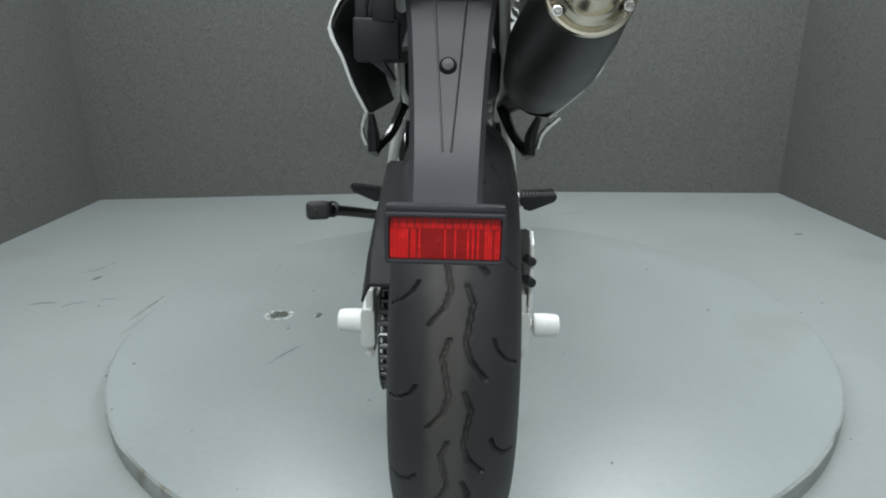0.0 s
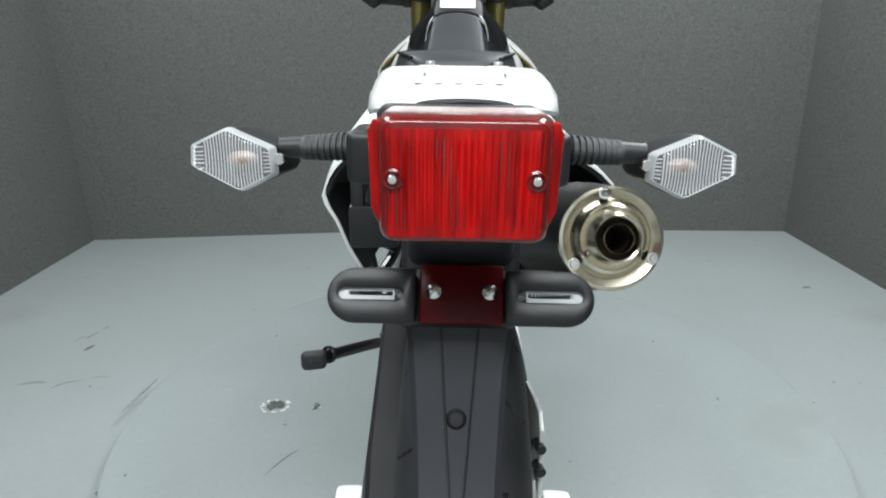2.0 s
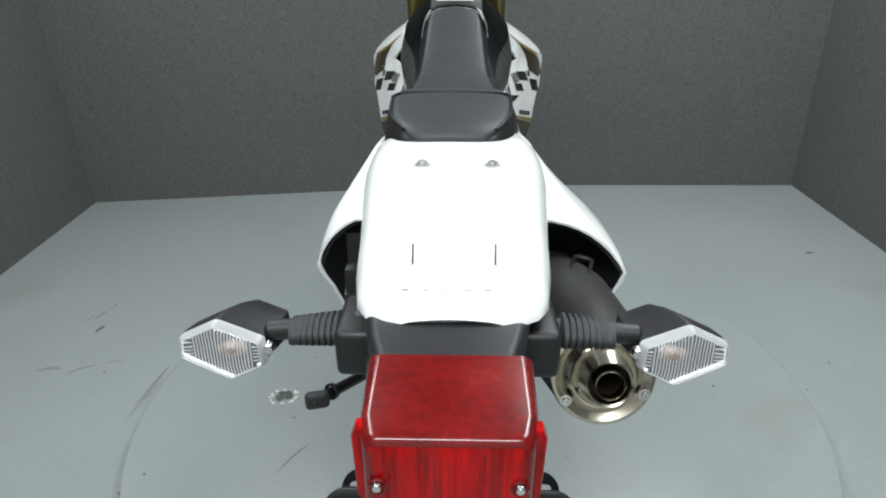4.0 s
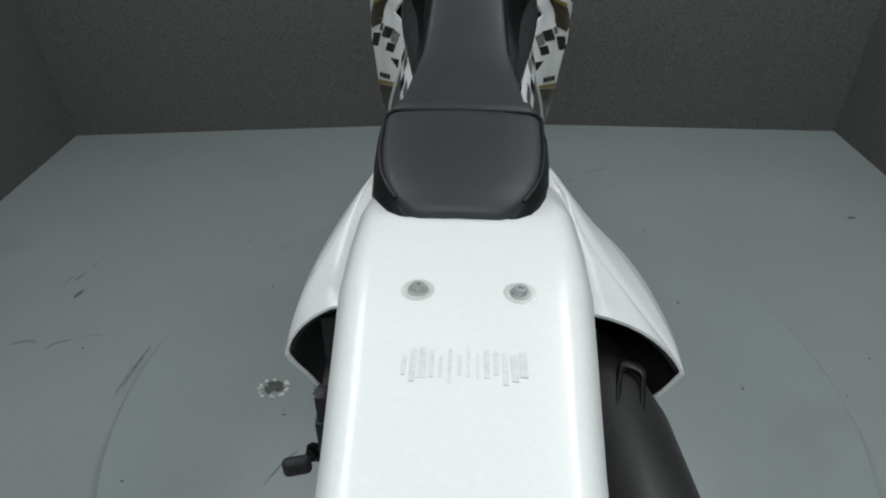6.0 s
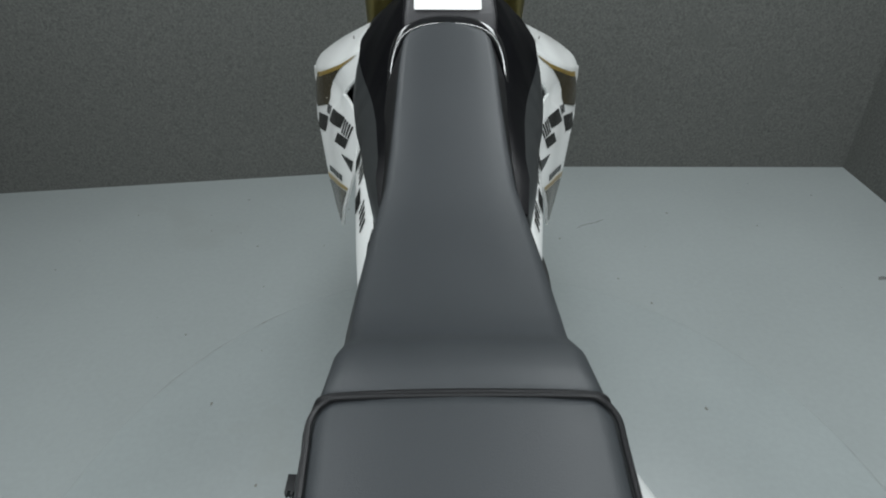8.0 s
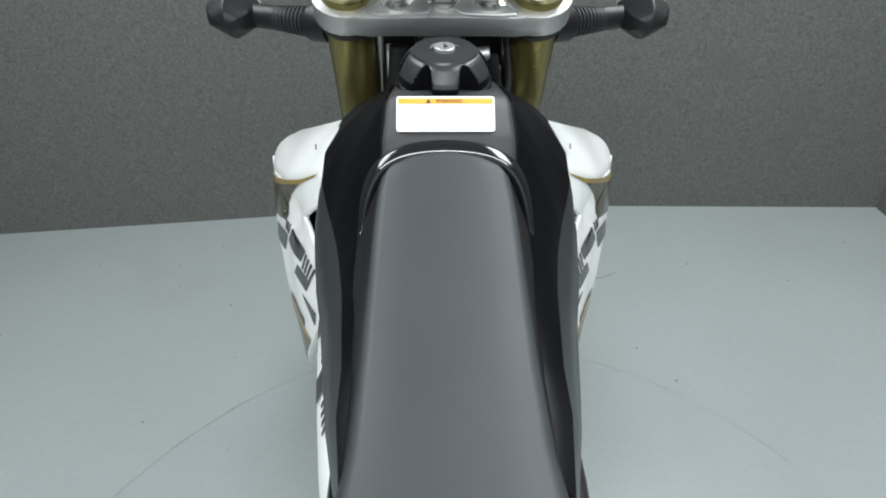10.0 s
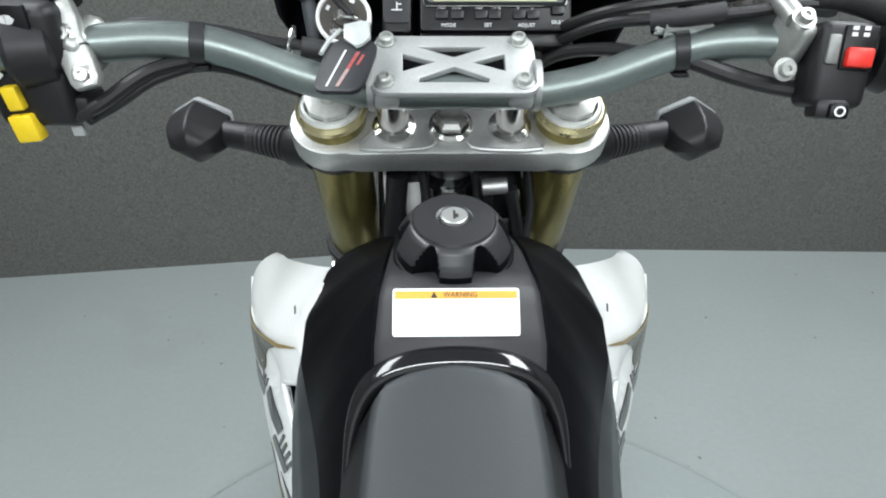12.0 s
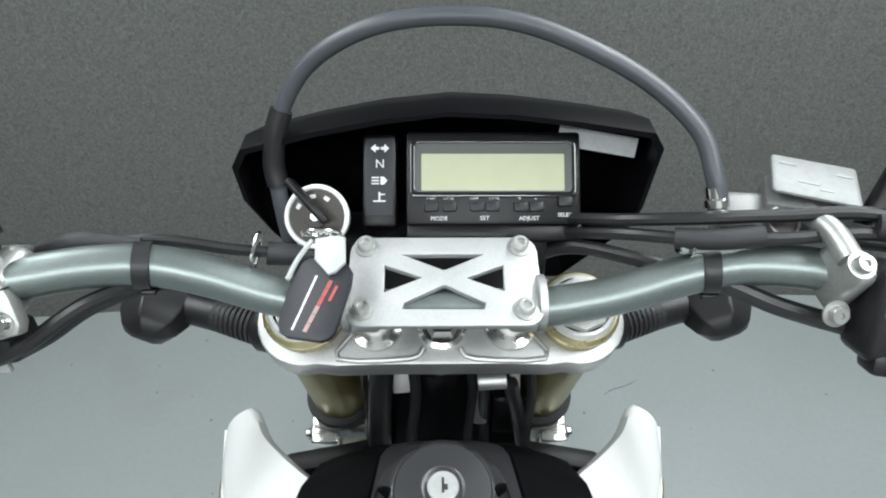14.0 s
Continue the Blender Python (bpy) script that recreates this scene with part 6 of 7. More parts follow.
for s in (-1, 1):
    bm = lathe([(0.0142, -0.003), (0.020, -0.0025), (0.020, 0.0025), (0.0142, 0.003)], at(-0.001 + s * 0.0655, 1.022, 1.138, 0, 90, 0), 28)
    part("collar", bm, M_ALU, bar)
    x, y, z = (-0.197, 1.0228, 1.1707) if s < 0 else (0.176, 1.0228, 1.1655)
    bm = lathe([(0.0143, -0.0055), (0.0158, -0.005), (0.0158, 0.005), (0.0143, 0.0055)], at(x, y, z, 0, 90 - s * 10, -s * 13), 24)
    box((0.012, 0.012, 0.004), at(x + 0.001, y - 0.003, z - 0.017), 0.001, 1, bm)
    part("cable_tie", bm, M_CABLE, bar)
    e = -0.001 + s * 0.30
    part("grip", lathe([(0.014, 0.0)] + [p for k in range(14) for p in ((0.0165, 0.004 + 0.008 * k), (0.0165, 0.009 + 0.008 * k), (0.0158, 0.0095 + 0.008 * k), (0.0158, 0.0115 + 0.008 * k))] + [(0.018, 0.118), (0.0001, 0.119)], toward((s * 0.345, 0.973, 1.176), (s * 0.43, 0.944, 1.176)), 24), M_RUBBER, bar, "black rubber grip")

# left controls
perch = part("clutch_perch", box((0.020, 0.040, 0.034), at(-0.268, 1.002, 1.174, 20, 0, -14), 0.009, 3), M_PALECAST, bike, "cast clutch lever perch with a mirror stem")
PL = frame_of((-0.2715, 0.9865, 1.1790), (1, 0.22, 0.26), (-0.24, 0.40, 0.88))
bm = plate([(-0.0085, -0.0300), (0.0070, -0.0310), (0.0105, -0.0250), (0.0110, -0.0080), (0.0095, 0.0040), (0.0115, 0.0160), (0.0110, 0.0300), (-0.0115, 0.0310), (-0.0130, 0.0160), (-0.0110, 0.0040), (-0.0115, -0.0120), (-0.0110, -0.0250)], 0.012, PL @ at(0, 0, -0.008), bevel=0.003)
part("mirror_boss", bm, M_PALECAST, perch, "pale alloy lever clamp")
part("clamp_seam", box((0.022, 0.0012, 0.013), PL @ at(0, -0.002, -0.0022), 0), M_INK, perch)
part("bolt", bolt(PL @ Vector((0.0005, -0.0215, 0.003)), PL.to_3x3() @ Vector((0, 0, 1)), 0.0058, 0.005), M_CHROME, perch)
part("bolt", bolt(PL @ Vector((-0.001, 0.0080, 0.003)), PL.to_3x3() @ Vector((0, 0, 1)), 0.0052, 0.003), M_CHROME, perch)
part("mirror_stem", tube([(-0.2805, 1.006, 1.202), (-0.2860, 1.0125, 1.216), (-0.2865, 1.013, 1.217), (-0.2985, 1.029, 1.245), (-0.2995, 1.030, 1.2475)], [0.0140, 0.0140, 0.0125, 0.0120, 0.0060], 14, 2), M_SATIN, perch)
part("clutch_lever", tube([(-0.255, 1.03, 1.165), (-0.29, 1.045, 1.165), (-0.36, 1.03, 1.165), (-0.44, 1.02, 1.163)], [0.010, 0.007, 0.006, 0.008], 10, flat=0.6), M_SATIN, perch)
part("clutch_cable", tube([(-0.255, 1.035, 1.172), (-0.20, 1.045, 1.176), (-0.15, 1.050, 1.165), (-0.105, 1.055, 1.155), (-0.07, 1.08, 1.12)], 0.0042, 10), M_CABLE, perch)
part("cable_boot", tube([(-0.125, 1.052, 1.160), (-0.10, 1.056, 1.154), (-0.085, 1.065, 1.140)], [0.0085, 0.0075, 0.007], 12), M_RUBBER, perch)
part("cable_boot", tube([(-0.268, 1.033, 1.176), (-0.240, 1.036, 1.181), (-0.204, 1.040, 1.176)], [0.0045, 0.0068, 0.0045], 12), M_RUBBER, perch)
part("guide_ring", tube([(-0.132 + 0.003 * math.cos(a), 1.050 + 0.013 * math.sin(a), 1.163 + 0.013 * math.cos(a)) for a in np.linspace(0, 6.283, 17)], 0.0014, 6, 1), M_CHROME, perch)
SL = frame_of((-0.3070, 0.975, 1.1635), (1, 0.0, 0), (0, 0.02, 1)) @ Matrix.Scale(0.98, 4)
sw = part("left_switch", box((0.062, 0.046, 0.044), SL @ at(0.002, 0.022, -0.022), 0.008, 3), M_BLACK, bike, "black switch housing with two yellow buttons")
bm = box((0.060, 0.046, 0.040), SL @ at(0.0, -0.020, -0.020), 0.009, 3)
box((0.024, 0.020, 0.030), SL @ at(0.026, -0.030, -0.020), 0.004, 2, bm)
part("lower_shell", bm, M_BLACK, sw)
part("rear_shell", lathe([(0.016, 0), (0.025, 0.004), (0.026, 0.028), (0.018, 0.034)], toward((-0.284, 0.994, 1.175), (-0.35, 0.972, 1.175)), 24), M_BLACK, sw)
part("dimmer_switch", box((0.020, 0.032, 0.008), SL @ at(-0.016, 0.026, 0.001), 0.002), M_SATIN, sw)
part("switch_panel", box((0.022, 0.036, 0.004), SL @ at(0.008, 0.028, 0.0005), 0.001), M_SATIN, sw)
part("horn_button", box((0.012, 0.018, 0.010), SL @ at(-0.010, -0.018, 0.001, 0, 0, 6), 0.002), M_YELLOW, sw, "yellow button")
part("turn_button", box((0.018, 0.021, 0.012), SL @ at(-0.009, -0.041, 0.000, 0, 0, 6), 0.002), M_YELLOW, sw, "yellow button")
part("tab", box((0.009, 0.009, 0.004), SL @ at(0.019, -0.049, -0.014), 0.001), M_GREYCON, sw)
for u, v in ((0.006, 0.0365), (0.006, 0.020)):
    bm = plate([(-0.001, -0.0032), (0.0025, -0.0028), (0.005, 0), (0.0025, 0.0028), (-0.001, 0.0032)], 0.0004, SL @ at(u, v, 0.0026))
    box((0.004, 0.0055, 0.0004), SL @ at(u - 0.0035, v, 0.0028), 0, 1, bm)
    part("beam_symbol", bm, M_WHITEINK, sw, smooth=0)
for u in (-0.016, 0.003):
    bm = box((0.0055, 0.0055, 0.0004), SL @ at(u, -0.0015, 0.0004, 0, 0, 40), 0)
    part("arrow_symbol", bm, M_WHITEINK, sw, smooth=0)
part("switch_cable", tube([(-0.282, 0.982, 1.128), (-0.262, 0.985, 1.138), (-0.230, 1.0, 1.156), (-0.200, 1.018, 1.160)], 0.0052, 10), M_CABLE, sw)
part("switch_cable", tube([(-0.280, 0.990, 1.122), (-0.256, 0.995, 1.134), (-0.225, 1.008, 1.150), (-0.185, 1.03, 1.150), (-0.12, 1.07, 1.11)], 0.0045, 10), M_CABLE, sw)

# right controls
mc = part("brake_master_cylinder", box((0.082, 0.030, 0.028), at(0.222, 1.046, 1.190, 20, 0, -6), 0.007, 3), M_GREYCAST, bike, "cast front brake master cylinder")
part("reservoir_lid", plate(rounded(0.0530, 0.040, 0.003, 3), 0.003, frame_of((0.2405, 1.0485, 1.2175), (1, -0.36, -0.06), (0.25, 0.95, 0.20)), bevel=0.0015), M_LID, mc, "pale grey reservoir lid")
LIDF = frame_of((0.2405, 1.0485, 1.2175), (1, -0.36, -0.06), (0.25, 0.95, 0.20))
for u, v, w in ((-0.016, 0.011, 0.011), (0.018, 0.008, 0.010), (-0.004, -0.006, 0.013), (0.006, -0.011, 0.008)):
    part("print_bar", box((w, 0.0022, 0.0003), LIDF @ at(u, v, 0.0032), 0), M_GREYCAST, mc, smooth=0)
part("reservoir", box((0.054, 0.032, 0.024), at(0.238, 1.046, 1.200, 12, 0, -18), 0.004), M_GREYCAST, mc)
part("sight_glass", lathe([(0.0108, -0.006), (0.0112, 0.0), (0.0106, 0.002), (0.0092, 0.002), (0.0088, 0.0), (0.0001, 0.0)], frame_of((0.2165, 1.0290, 1.1990), (1, 0, 0), (0, 0.82, 0.57)), 28), M_GREYCAST, mc)
part("glass_eye", lathe([(0.0087, 0.0012), (0.0001, 0.002)], frame_of((0.2165, 1.0290, 1.1990), (1, 0, 0), (0, 0.82, 0.57)), 24), M_INK, mc)
bm = box((0.015, 0.034, 0.040), at(0.242, 0.998, 1.180, 20, 0, 13), 0.006, 3)
bolt((0.239, 0.981, 1.199), (0, -0.6, 0.75), 0.0062, 0.006, bm)
bolt((0.2360, 0.979, 1.1645), (0, -0.9, 0.4), 0.0062, 0.006, bm)
part("clamp", bm, M_PALECAST, mc, "pale alloy clamp")
part("clamp_neck", tube([(0.233, 1.035, 1.203), (0.236, 1.010, 1.204), (0.239, 0.990, 1.197)], [0.007, 0.0075, 0.0075], 12), M_PALECAST, mc)
part("brake_lever", tube([(0.245, 1.045, 1.170), (0.29, 1.055, 1.168), (0.36, 1.04, 1.165), (0.44, 1.02, 1.163)], [0.010, 0.007, 0.006, 0.008], 10, flat=0.6), M_SATIN, mc)
part("mirror_stem", tube([(0.270, 1.018, 1.198), (0.278, 1.025, 1.213), (0.290, 1.036, 1.242), (0.291, 1.037, 1.2445)], [0.0135, 0.0130, 0.0120, 0.0060], 14, 2), M_SATIN, mc)
SR = frame_of((0.263, 0.962, 1.173), (1, -0.18, 0), (0, 0.35, 0.94)) @ Matrix.Scale(0.82, 4)
sw2 = part("right_switch", box((0.046, 0.072, 0.044), SR @ at(0.004, 0.0, -0.022), 0.007, 3), M_BLACK, bike, "black switch housing with a red stop switch")
part("throttle_housing", lathe([(0.014, 0), (0.026, 0.002), (0.029, 0.012), (0.026, 0.016), (0.026, 0.024), (0.028, 0.028), (0.024, 0.040), (0.016, 0.042)], toward((0.298, 0.985, 1.176), (0.34, 0.970, 1.176)), 28), M_BLACK, sw2)
part("stop_panel", box((0.026, 0.036, 0.004), SR @ at(0.012, 0.014, 0.0005), 0.001), M_SATIN, sw2)
part("stop_switch", box((0.021, 0.016, 0.011), SR @ at(0.012, 0.006, 0.003), 0.002), M_KILL, sw2, "red engine stop switch")
part("starter_shell", box((0.028, 0.018, 0.026), SR @ at(0.002, -0.036, -0.012), 0.004), M_BLACK, sw2)
part("starter_button", box((0.016, 0.013, 0.006), SR @ at(0.006, -0.038, 0.002), 0.002), M_SATIN, sw2)
part("starter_symbol", lathe([(0.0045, 0.0), (0.0045, 0.0004), (0.0030, 0.0004), (0.0030, 0.0)], SR @ at(0.006, -0.038, 0.0052), 20), M_WHITEINK, sw2)
part("selector", box((0.010, 0.024, 0.006), SR @ at(-0.008, 0.012, 0.001), 0.0015), M_GREYCAST, sw2)
for k in range(2):
    for q in range(2):
        part("symbol", box((0.0045, 0.0032, 0.0004), SR @ at(0.006 + 0.009 * k, 0.0245 + 0.005 * q, 0.0027), 0), M_WHITEINK, sw2, smooth=0)
part("throttle_cable", tube([(0.32, 0.975, 1.20), (0.27, 1.012, 1.213), (0.21, 1.025, 1.206), (0.165, 1.032, 1.200), (0.12, 1.05, 1.188), (0.09, 1.09, 1.165)], 0.0045, 10), M_CABLE, sw2)
part("throttle_cable", tube([(0.32, 0.970, 1.192), (0.27, 1.004, 1.204), (0.21, 1.014, 1.196), (0.165, 1.022, 1.190), (0.12, 1.045, 1.180), (0.09, 1.085, 1.155)], 0.0045, 10), M_CABLE, sw2)
part("cable_boot", tube([(0.305, 0.985, 1.205), (0.285, 1.0, 1.209), (0.262, 1.009, 1.208)], [0.013, 0.012, 0.008], 12), M_RUBBER, sw2)
part("cable_joint", tube([(0.20, 1.017, 1.196), (0.175, 1.021, 1.191), (0.15, 1.030, 1.186)], 0.0072, 12), M_RUBBER, sw2)
part("switch_cable", tube([(0.262, 0.985, 1.146), (0.238, 0.996, 1.147), (0.212, 1.004, 1.152), (0.182, 1.017, 1.160)], 0.0065, 10), M_CABLE, sw2)
part("loom", tube([(0.17, 1.02, 1.158), (0.13, 1.045, 1.16), (0.09, 1.08, 1.145), (0.05, 1.10, 1.11)], 0.0055, 10), M_CABLE, sw2)

# front brake hose, arching over the dash
hose = part("front_brake_hose", tube([(0.178, 1.040, 1.206), (0.174, 1.048, 1.222), (0.164, 1.068, 1.247), (0.125, 1.092, 1.275), (0.06, 1.108, 1.300), (0.005, 1.112, 1.306), (-0.05, 1.115, 1.298), (-0.095, 1.118, 1.272), (-0.119, 1.115, 1.235), (-0.126, 1.11, 1.20), (-0.122, 1.10, 1.15), (-0.11, 1.09, 1.08)], 0.0062, 14, 6), M_HOSE, bike, "grey rubber brake hose arching over the dash")
part("sleeve", tube([(-0.117, 1.116, 1.240), (-0.1235, 1.112, 1.222), (-0.127, 1.110, 1.200), (-0.125, 1.106, 1.185)], 0.0082, 14), M_CABLE, hose)
bm = lathe([(0.0075, 0), (0.0078, 0.004), (0.0066, 0.005), (0.0066, 0.008), (0.0078, 0.009), (0.0078, 0.014), (0.0064, 0.015), (0.0064, 0.022)], toward((0.1785, 1.036, 1.196), (0.1735, 1.049, 1.224)), 20)
part("ferrule", bm, M_CHROME, hose)
bm = cylinder((0.160, 1.028, 1.182), (0.196, 1.028, 1.184), 0.0085, seg=16)
bolt((0.160, 1.028, 1.182), (-1, 0, 0), 0.007, 0.008, bm)
part("banjo_bolt", bm, M_CHROME, hose)

# ---- dash, lamps and cowl ----
A = radians(38)
UP_D = (0, math.sin(A), math.cos(A))
DF = frame_of((0.0385, 1.097, 1.190), (1, 0, 0.0), UP_D)  # middle of the meter's face
dash = part("meter", box((0.130, 0.070, 0.030), DF @ at(-0.002, 0.0050, -0.015), 0.0025, 2), M_SATIN, bike, "black digital meter with a pale screen")
part("lower_lip", box((0.132, 0.014, 0.026), DF @ at(-0.001, -0.0350, -0.0175), 0.003, 2), M_SATIN, dash)
part("bezel", plate(rounded(0.1235, 0.0425, 0.004, 3), 0.003, DF @ at(-0.0022, 0.0115, -0.001), [rounded(0.1165, 0.0365, 0.003, 3, 0, 0.001)], 0.0008), M_GLOSS, dash)
part("screen_surround", plate(rounded(0.1165, 0.0365, 0.003, 3), 0.0006, DF @ at(-0.0022, 0.0125, 0.0002)), M_SURROUND, dash, "glossy grey screen surround", smooth=0)
part("screen", plate(rounded(0.1060, 0.0275, 0.001, 3), 0.0004, DF @ at(-0.0026, 0.0090, 0.0009)), M_LCD, dash, "pale green-grey LCD screen", smooth=0)
BX = (-0.0483, -0.0348, -0.0146, -0.0033, 0.0179, 0.0295, 0.0508)
for k, x in enumerate(BX):
    part("button", box((0.0105, 0.0072, 0.004), DF @ at(x, -0.0168 + (0.0038 if k == 6 else 0), 0.001), 0.0012), M_BLACK, dash)
for text, x, y, size in (("MODE", -0.0426, -0.0255, 0.0044), ("SET", -0.0089, -0.0253, 0.0044), ("ADJUST", 0.0240, -0.0254, 0.0044), ("SELECT", 0.0520, -0.0228, 0.0042), ("TRIP", -0.0486, -0.0100, 0.0040), ("TIME", -0.0360, -0.0100, 0.0040), ("TRIP", -0.0166, -0.0100, 0.0040), ("TIME", -0.0022, -0.0100, 0.0040), ("+", 0.0170, -0.0103, 0.0052), ("-", 0.0290, -0.0103, 0.0060)):
    writing(text, size, DF @ at(x, y, 0.0004), M_GREYINK, dash)
lampbox = part("warning_lamp_strip", box((0.0250, 0.069, 0.028), DF @ at(-0.0867, 0.0033, -0.014), 0.003, 2), M_SATIN, bike, "black strip of indicator lamps")
part("lamp_face", box((0.0205, 0.058, 0.0012), DF @ at(-0.0867, 0.0055, 0.0006), 0.0005), M_GUARD, lampbox, "smoky grey lamp panel")
writing("N", 0.0090, DF @ at(-0.0862, 0.0150, 0.0014), M_GREYINK, lampbox)
for s in (-1, 1):
    part("arrow", plate([(s * 0.0006, 0.001), (s * 0.0032, 0.001), (s * 0.0032, 0.0032), (s * 0.0068, 0), (s * 0.0032, -0.0032), (s * 0.0032, -0.001), (s * 0.0006, -0.001)], 0.0004, DF @ at(-0.0862, 0.0268, 0.0012)), M_GREYINK, lampbox, smooth=0)
bm = plate([(0.0005, -0.003), (0.0005, 0.003), (0.003, 0.0028), (0.0055, 0), (0.003, -0.0028)], 0.0004, DF @ at(-0.0862, 0.0027, 0.0012))
for k in range(3):
    box((0.0055, 0.0009, 0.0004), DF @ at(-0.0895, 0.0005 + 0.0022 * k, 0.0014), 0, 1, bm)
part("beam_symbol", bm, M_GREYINK, lampbox, smooth=0)
bm = box((0.0012, 0.0075, 0.0004), DF @ at(-0.0865, -0.0095, 0.0014), 0)
box((0.009, 0.001, 0.0004), DF @ at(-0.0865, -0.0125, 0.0014), 0, 1, bm)
box((0.004, 0.0009, 0.0004), DF @ at(-0.0845, -0.0075, 0.0014), 0, 1, bm)
part("temperature_symbol", bm, M_GREYINK, lampbox, smooth=0)
part("dash_bracket", box((0.16, 0.05, 0.05), at(0.0, 1.105, 1.125, 0), 0.006), M_BLACK, bike)
# headlamp cowl, its hollow side to the rider
OLC = [(-0.150, 1.214), (-0.10, 1.226), (-0.05, 1.235), (0.004, 1.240), (0.05, 1.239), (0.10, 1.234), (0.152, 1.227), (0.160, 1.215), (0.154, 1.165), (0.146, 1.146), (0.10, 1.10), (-0.10, 1.10), (-0.136, 1.142), (-0.154, 1.172), (-0.158, 1.200)]
rings = []
for k, (dy, f, dz) in enumerate(((0.0, 1.0, 0), (0.020, 1.0, 0.003), (0.055, 0.96, 0.0), (0.10, 0.82, -0.02), (0.13, 0.62, -0.04))):
    rings.append([Vector((0.001 + x * f, 1.105 + dy + 0.10 * (0.5 * 0.16 - abs(x) * 0.5), 1.12 + (z - 1.12) * f + dz)) for x, z in OLC])
inner = [[v + Vector((-0.004 * (1 if v.x > 0 else -1), 0.0, -0.0035)) for v in r] for r in rings]
bm = rings_mesh(rings, caps=False)
rings_mesh(inner, caps=False, bm=bm)
rings_mesh([rings[0], inner[0]], caps=False, bm=bm)
bm.faces.new([bm.verts.new(v + Vector((0, 0.002, 0))) for v in rings[-1]])
cowl = part("headlamp_cowl", bm, M_KNEE, bike, "black headlamp cowl seen from behind")
SF = frame_of((0.118, 1.128, 1.2105), (1, 0.05, -0.20), (0, 0.35, 0.93))
part("sticker", box((0.064, 0.015, 0.0006), SF, 0), M_GREYCON, cowl, "grey sticker", smooth=0)

# ignition switch
IF = frame_of((-0.0910, 1.0703, 1.1785), (1, 0, 0), (0, 0.55, 0.835))
ign = part("ignition_switch", lathe([(0.0001, -0.03), (0.020, -0.03), (0.0215, -0.004), (0.0215, 0.0), (0.0195, 0.0015)], IF, 36), M_ALU, bike, "round ignition switch with a silver rim")
part("collar", plate([(0.0225 * math.cos(a), 0.0225 * math.sin(a)) for a in np.linspace(-0.6, 3.9, 30)] + [(-0.006, -0.040), (0.010, -0.036)], 0.006, IF @ at(0, 0, -0.008), bevel=0.001), M_ALU, ign)
part("face", lathe([(0.0195, 0.001), (0.019, 0.0025), (0.0085, 0.0025), (0.008, 0.004), (0.0001, 0.004)], IF, 36), M_INK, ign)
part("rim_ring", tube([IF @ Vector((0.0212 * math.cos(a), 0.0212 * math.sin(a), 0.0012)) for a in np.linspace(0, 2 * math.pi, 41)], 0.0019, 8, 1), M_SLIDER, ign, "pale rim")
writing("IGNITION", 0.0048, IF @ at(0, -0.0125, 0.0028), M_WHITEINK, ign)
for a in (60, 100, 150):
    part("tick", box((0.004, 0.0028, 0.0004), IF @ at(0.0145 * math.cos(radians(a)), 0.0145 * math.sin(radians(a)), 0.0028, 0, 0, a - 90), 0), M_GREYINK, ign, smooth=0)

# key with ring, clear tag and fob
keyring = thing("key_ring", bike.matrix_basis @ at(0, 0, 0), "key in the ignition with a ring, clear tag and dark fob", "key ring")
part("key", box((0.006, 0.040, 0.012), IF @ at(-0.004, 0.010, 0.014, 0, 0, 42), 0.002), M_SATIN, keyring, "black key head")
part("key_blade", cylinder(IF @ Vector((0, 0, 0.003)), IF @ Vector((0, 0, 0.010)), 0.004), M_CHROME, keyring)
c0 = IF @ Vector((0.006, -0.012, 0.016))
part("ring", tube([c0 + Vector((0.013 * math.cos(a), -0.010 * math.sin(a), 0.009 * math.sin(a))) for a in np.linspace(0, 6.283, 25)], 0.0011, 6, 1), M_CHROME, keyring)
part("strap", tube([c0 + Vector((-0.006, -0.006, -0.002)), c0 + Vector((-0.013, -0.022, -0.006)), c0 + Vector((-0.018, -0.036, -0.012))], 0.0018, 6), M_TAG, keyring)
FF = frame_of((-0.086, 1.000, 1.157), (0.93, -0.30, 0.10), (0.30, 0.84, 0.42))
fob = part("fob", plate([(-0.0150, 0.0270), (-0.0105, 0.0305), (0.0030, 0.0320), (0.0170, 0.0290), (0.0220, 0.0235), (0.0240, 0.0140), (0.0243, -0.0190), (0.0215, -0.0235), (0.0170, -0.0258), (-0.0060, -0.0260), (-0.0120, -0.0235), (-0.0155, -0.0180), (-0.0185, 0.0130)], 0.004, FF, bevel=0.0008), M_GUARD, keyring, "dark grey printed fob")
for k in range(7):
    part("print_bar", box((0.0015, 0.0052, 0.0004), FF @ at(-0.0011 - 0.0004 * k, 0.0150 - 0.0056 * k, 0.0043, 0, 0, -4), 0), M_GREYINK, fob, smooth=0)
for k in range(6):
    part("print_bar", box((0.0030, 0.0058, 0.0004), FF @ at(0.0100 - 0.0009 * k, 0.0125 - 0.0062 * k, 0.0043, 0, 0, -8), 0), M_FADED if k > 2 else M_REDINK, fob, smooth=0)
part("print_bar", box((0.0022, 0.0110, 0.0004), FF @ at(0.0148, 0.0065, 0.0043, 0, 0, -8), 0), M_REDINK, fob, smooth=0)

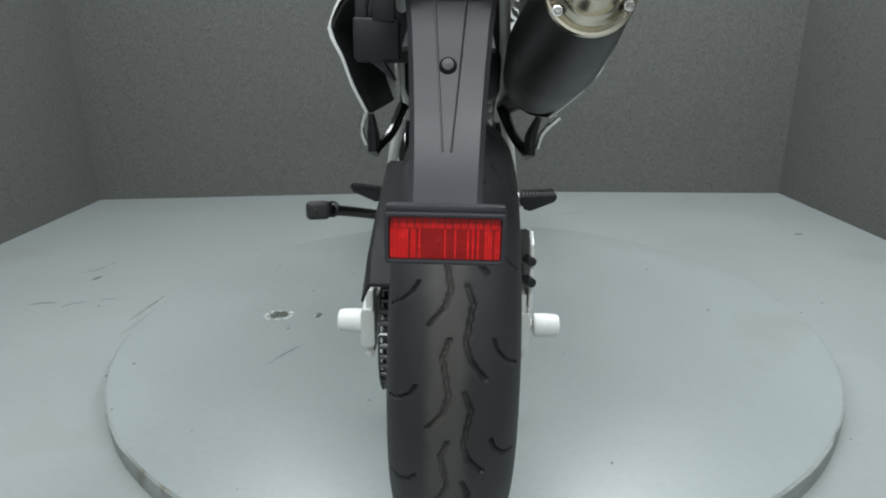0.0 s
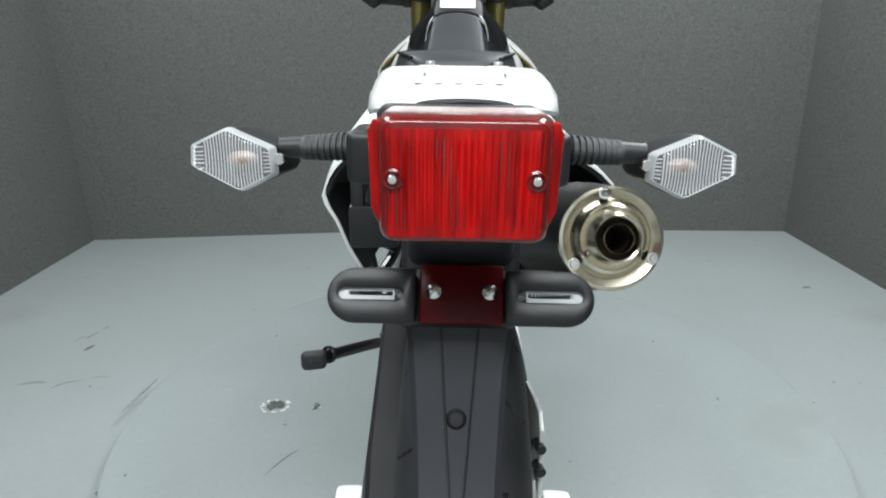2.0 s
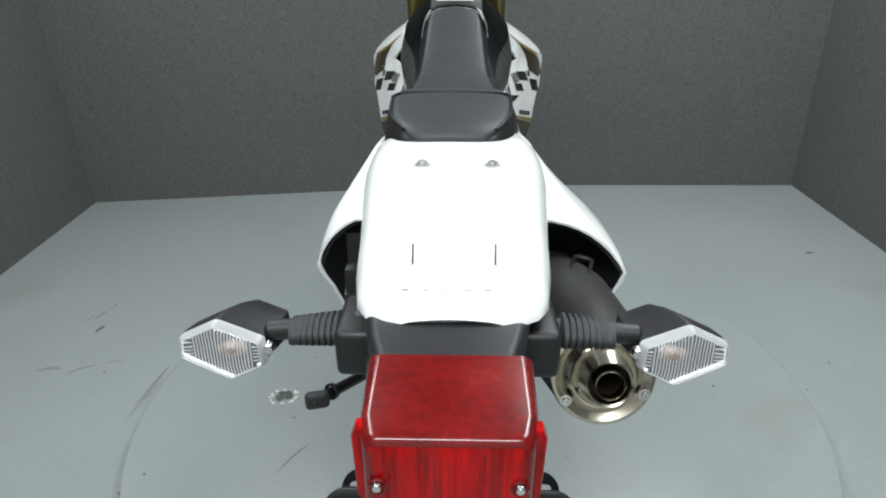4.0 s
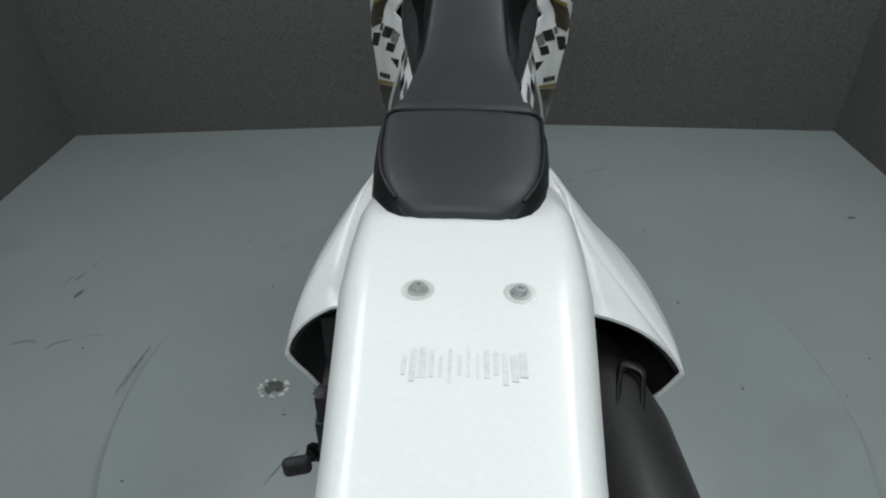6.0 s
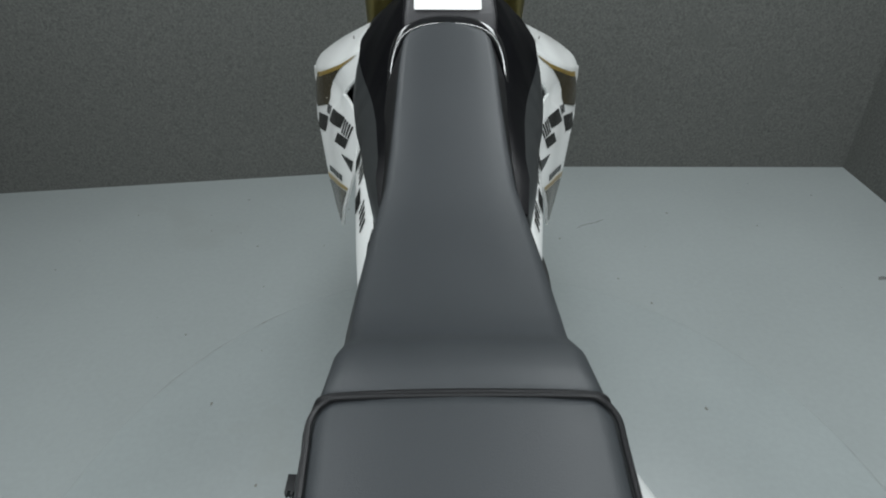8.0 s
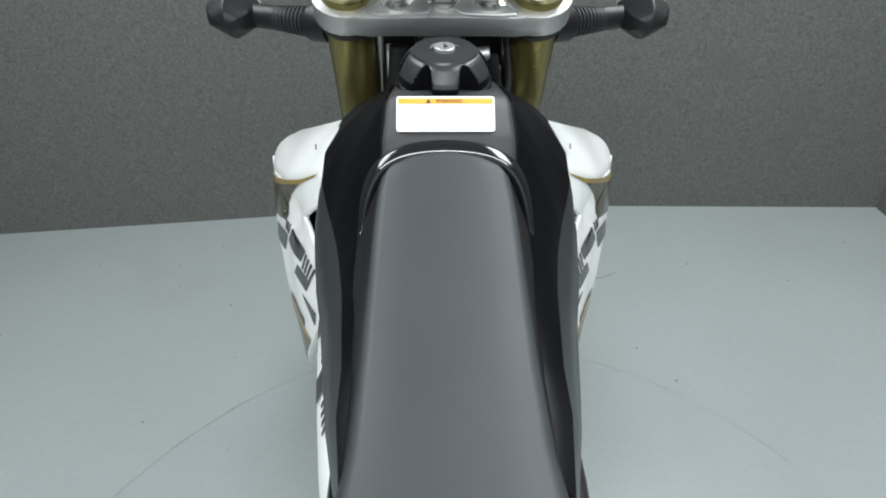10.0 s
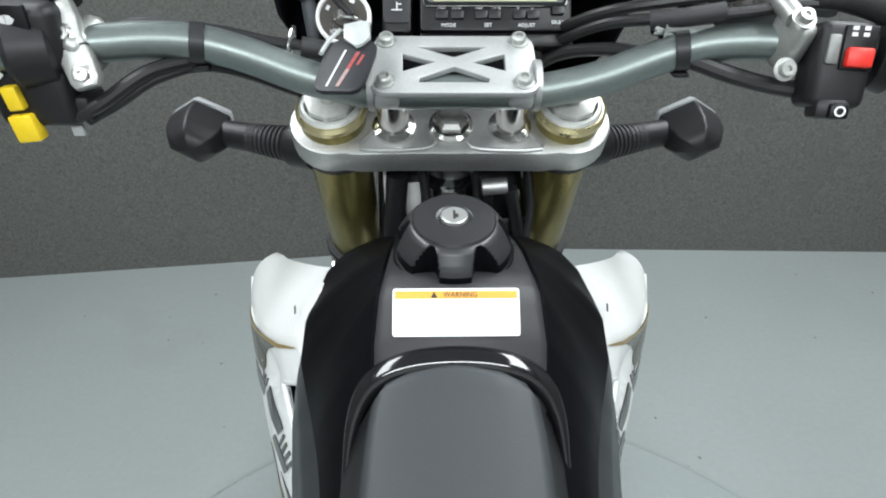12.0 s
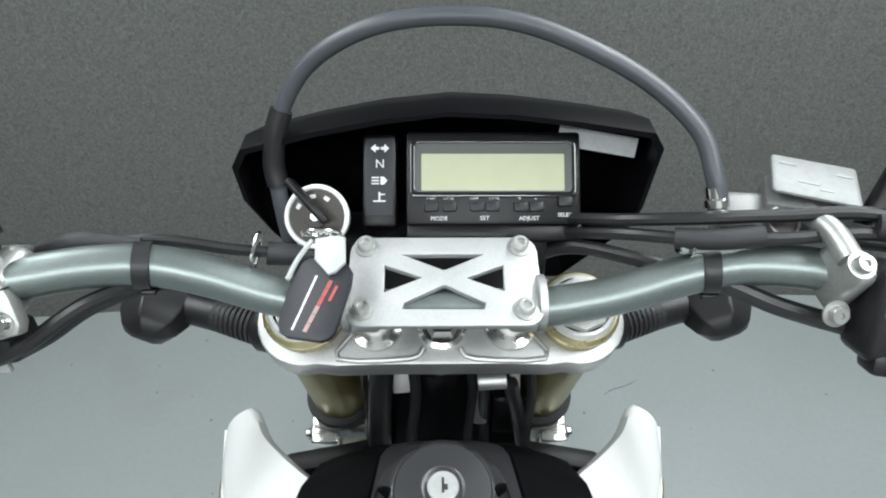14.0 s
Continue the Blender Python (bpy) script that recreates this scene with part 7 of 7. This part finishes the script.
part("tag", plate([(-0.0105, 0.0435), (0.0020, 0.0470), (0.0105, 0.0465), (0.0170, 0.0280), (0.0125, 0.0200), (0.0080, 0.0180), (-0.0050, 0.0275)], 0.0030, FF @ at(0, 0, 0.0050), bevel=0.0008), M_TAG, keyring, "clear plastic tag")

part("steering_head_cover", box((0.15, 0.04, 0.16), at(0.0, 1.115, 0.985, -18), 0.01, 2), M_SATIN, bike)
for x in (-0.058, 0.066):
    part("bracket_tab", box((0.010, 0.006, 0.045), at(x, 1.085, 0.985, -15, 0, 8), 0.002), M_SWING, fr)

# radiator hoses and cables by the steering head
part("coolant_hose", tube([(-0.052, 1.07, 1.035), (-0.058, 1.07, 0.96), (-0.06, 1.06, 0.88), (-0.07, 1.03, 0.82)], 0.011, 12), M_CABLE, bike)
part("clutch_cable_lower", tube([(0.055, 1.05, 1.03), (0.070, 1.06, 0.96), (0.082, 1.04, 0.89), (0.09, 1.0, 0.83)], 0.0065, 10), M_CABLE, bike)
part("throttle_cable_lower", tube([(0.035, 1.06, 1.02), (0.038, 1.07, 0.95), (0.036, 1.04, 0.90)], 0.005, 10), M_CABLE, bike)
part("relay", cylinder((0.028, 1.052, 1.030), (0.052, 1.052, 1.032), 0.0078), M_ALU, bike)
part("number_board_edge", box((0.009, 0.004, 0.040), at(-0.063, 1.088, 1.012, -12, 0, 6), 0.0015), M_SLIDER, bike)
part("number_board_edge", box((0.016, 0.004, 0.034), at(-0.038, 1.088, 0.998, -12, 0, 6), 0.0015), M_SLIDER, bike)
part("cast_bracket", box((0.014, 0.016, 0.030), at(0.034, 1.075, 0.972, -15), 0.004), M_ALU, bike)
part("wiring_block", box((0.034, 0.022, 0.040), at(0.062, 1.082, 0.960, -15), 0.005), M_SATIN, bike)
for x, w in ((0.020, 0.0042), (0.072, 0.0048), (-0.030, 0.0050)):
    part("wiring_loom", tube([(x, 1.078, 1.050), (x + 0.006, 1.068, 1.000), (x + 0.002, 1.052, 0.955), (x + 0.010, 1.030, 0.920)], w, 10), M_CABLE, bike)
part("guide_wire", tube([(0.088, 1.045, 0.872), (0.10, 1.04, 0.868), (0.102, 1.035, 0.855), (0.092, 1.035, 0.85), (0.088, 1.045, 0.862)], 0.0015, 6), M_CHROME, bike)
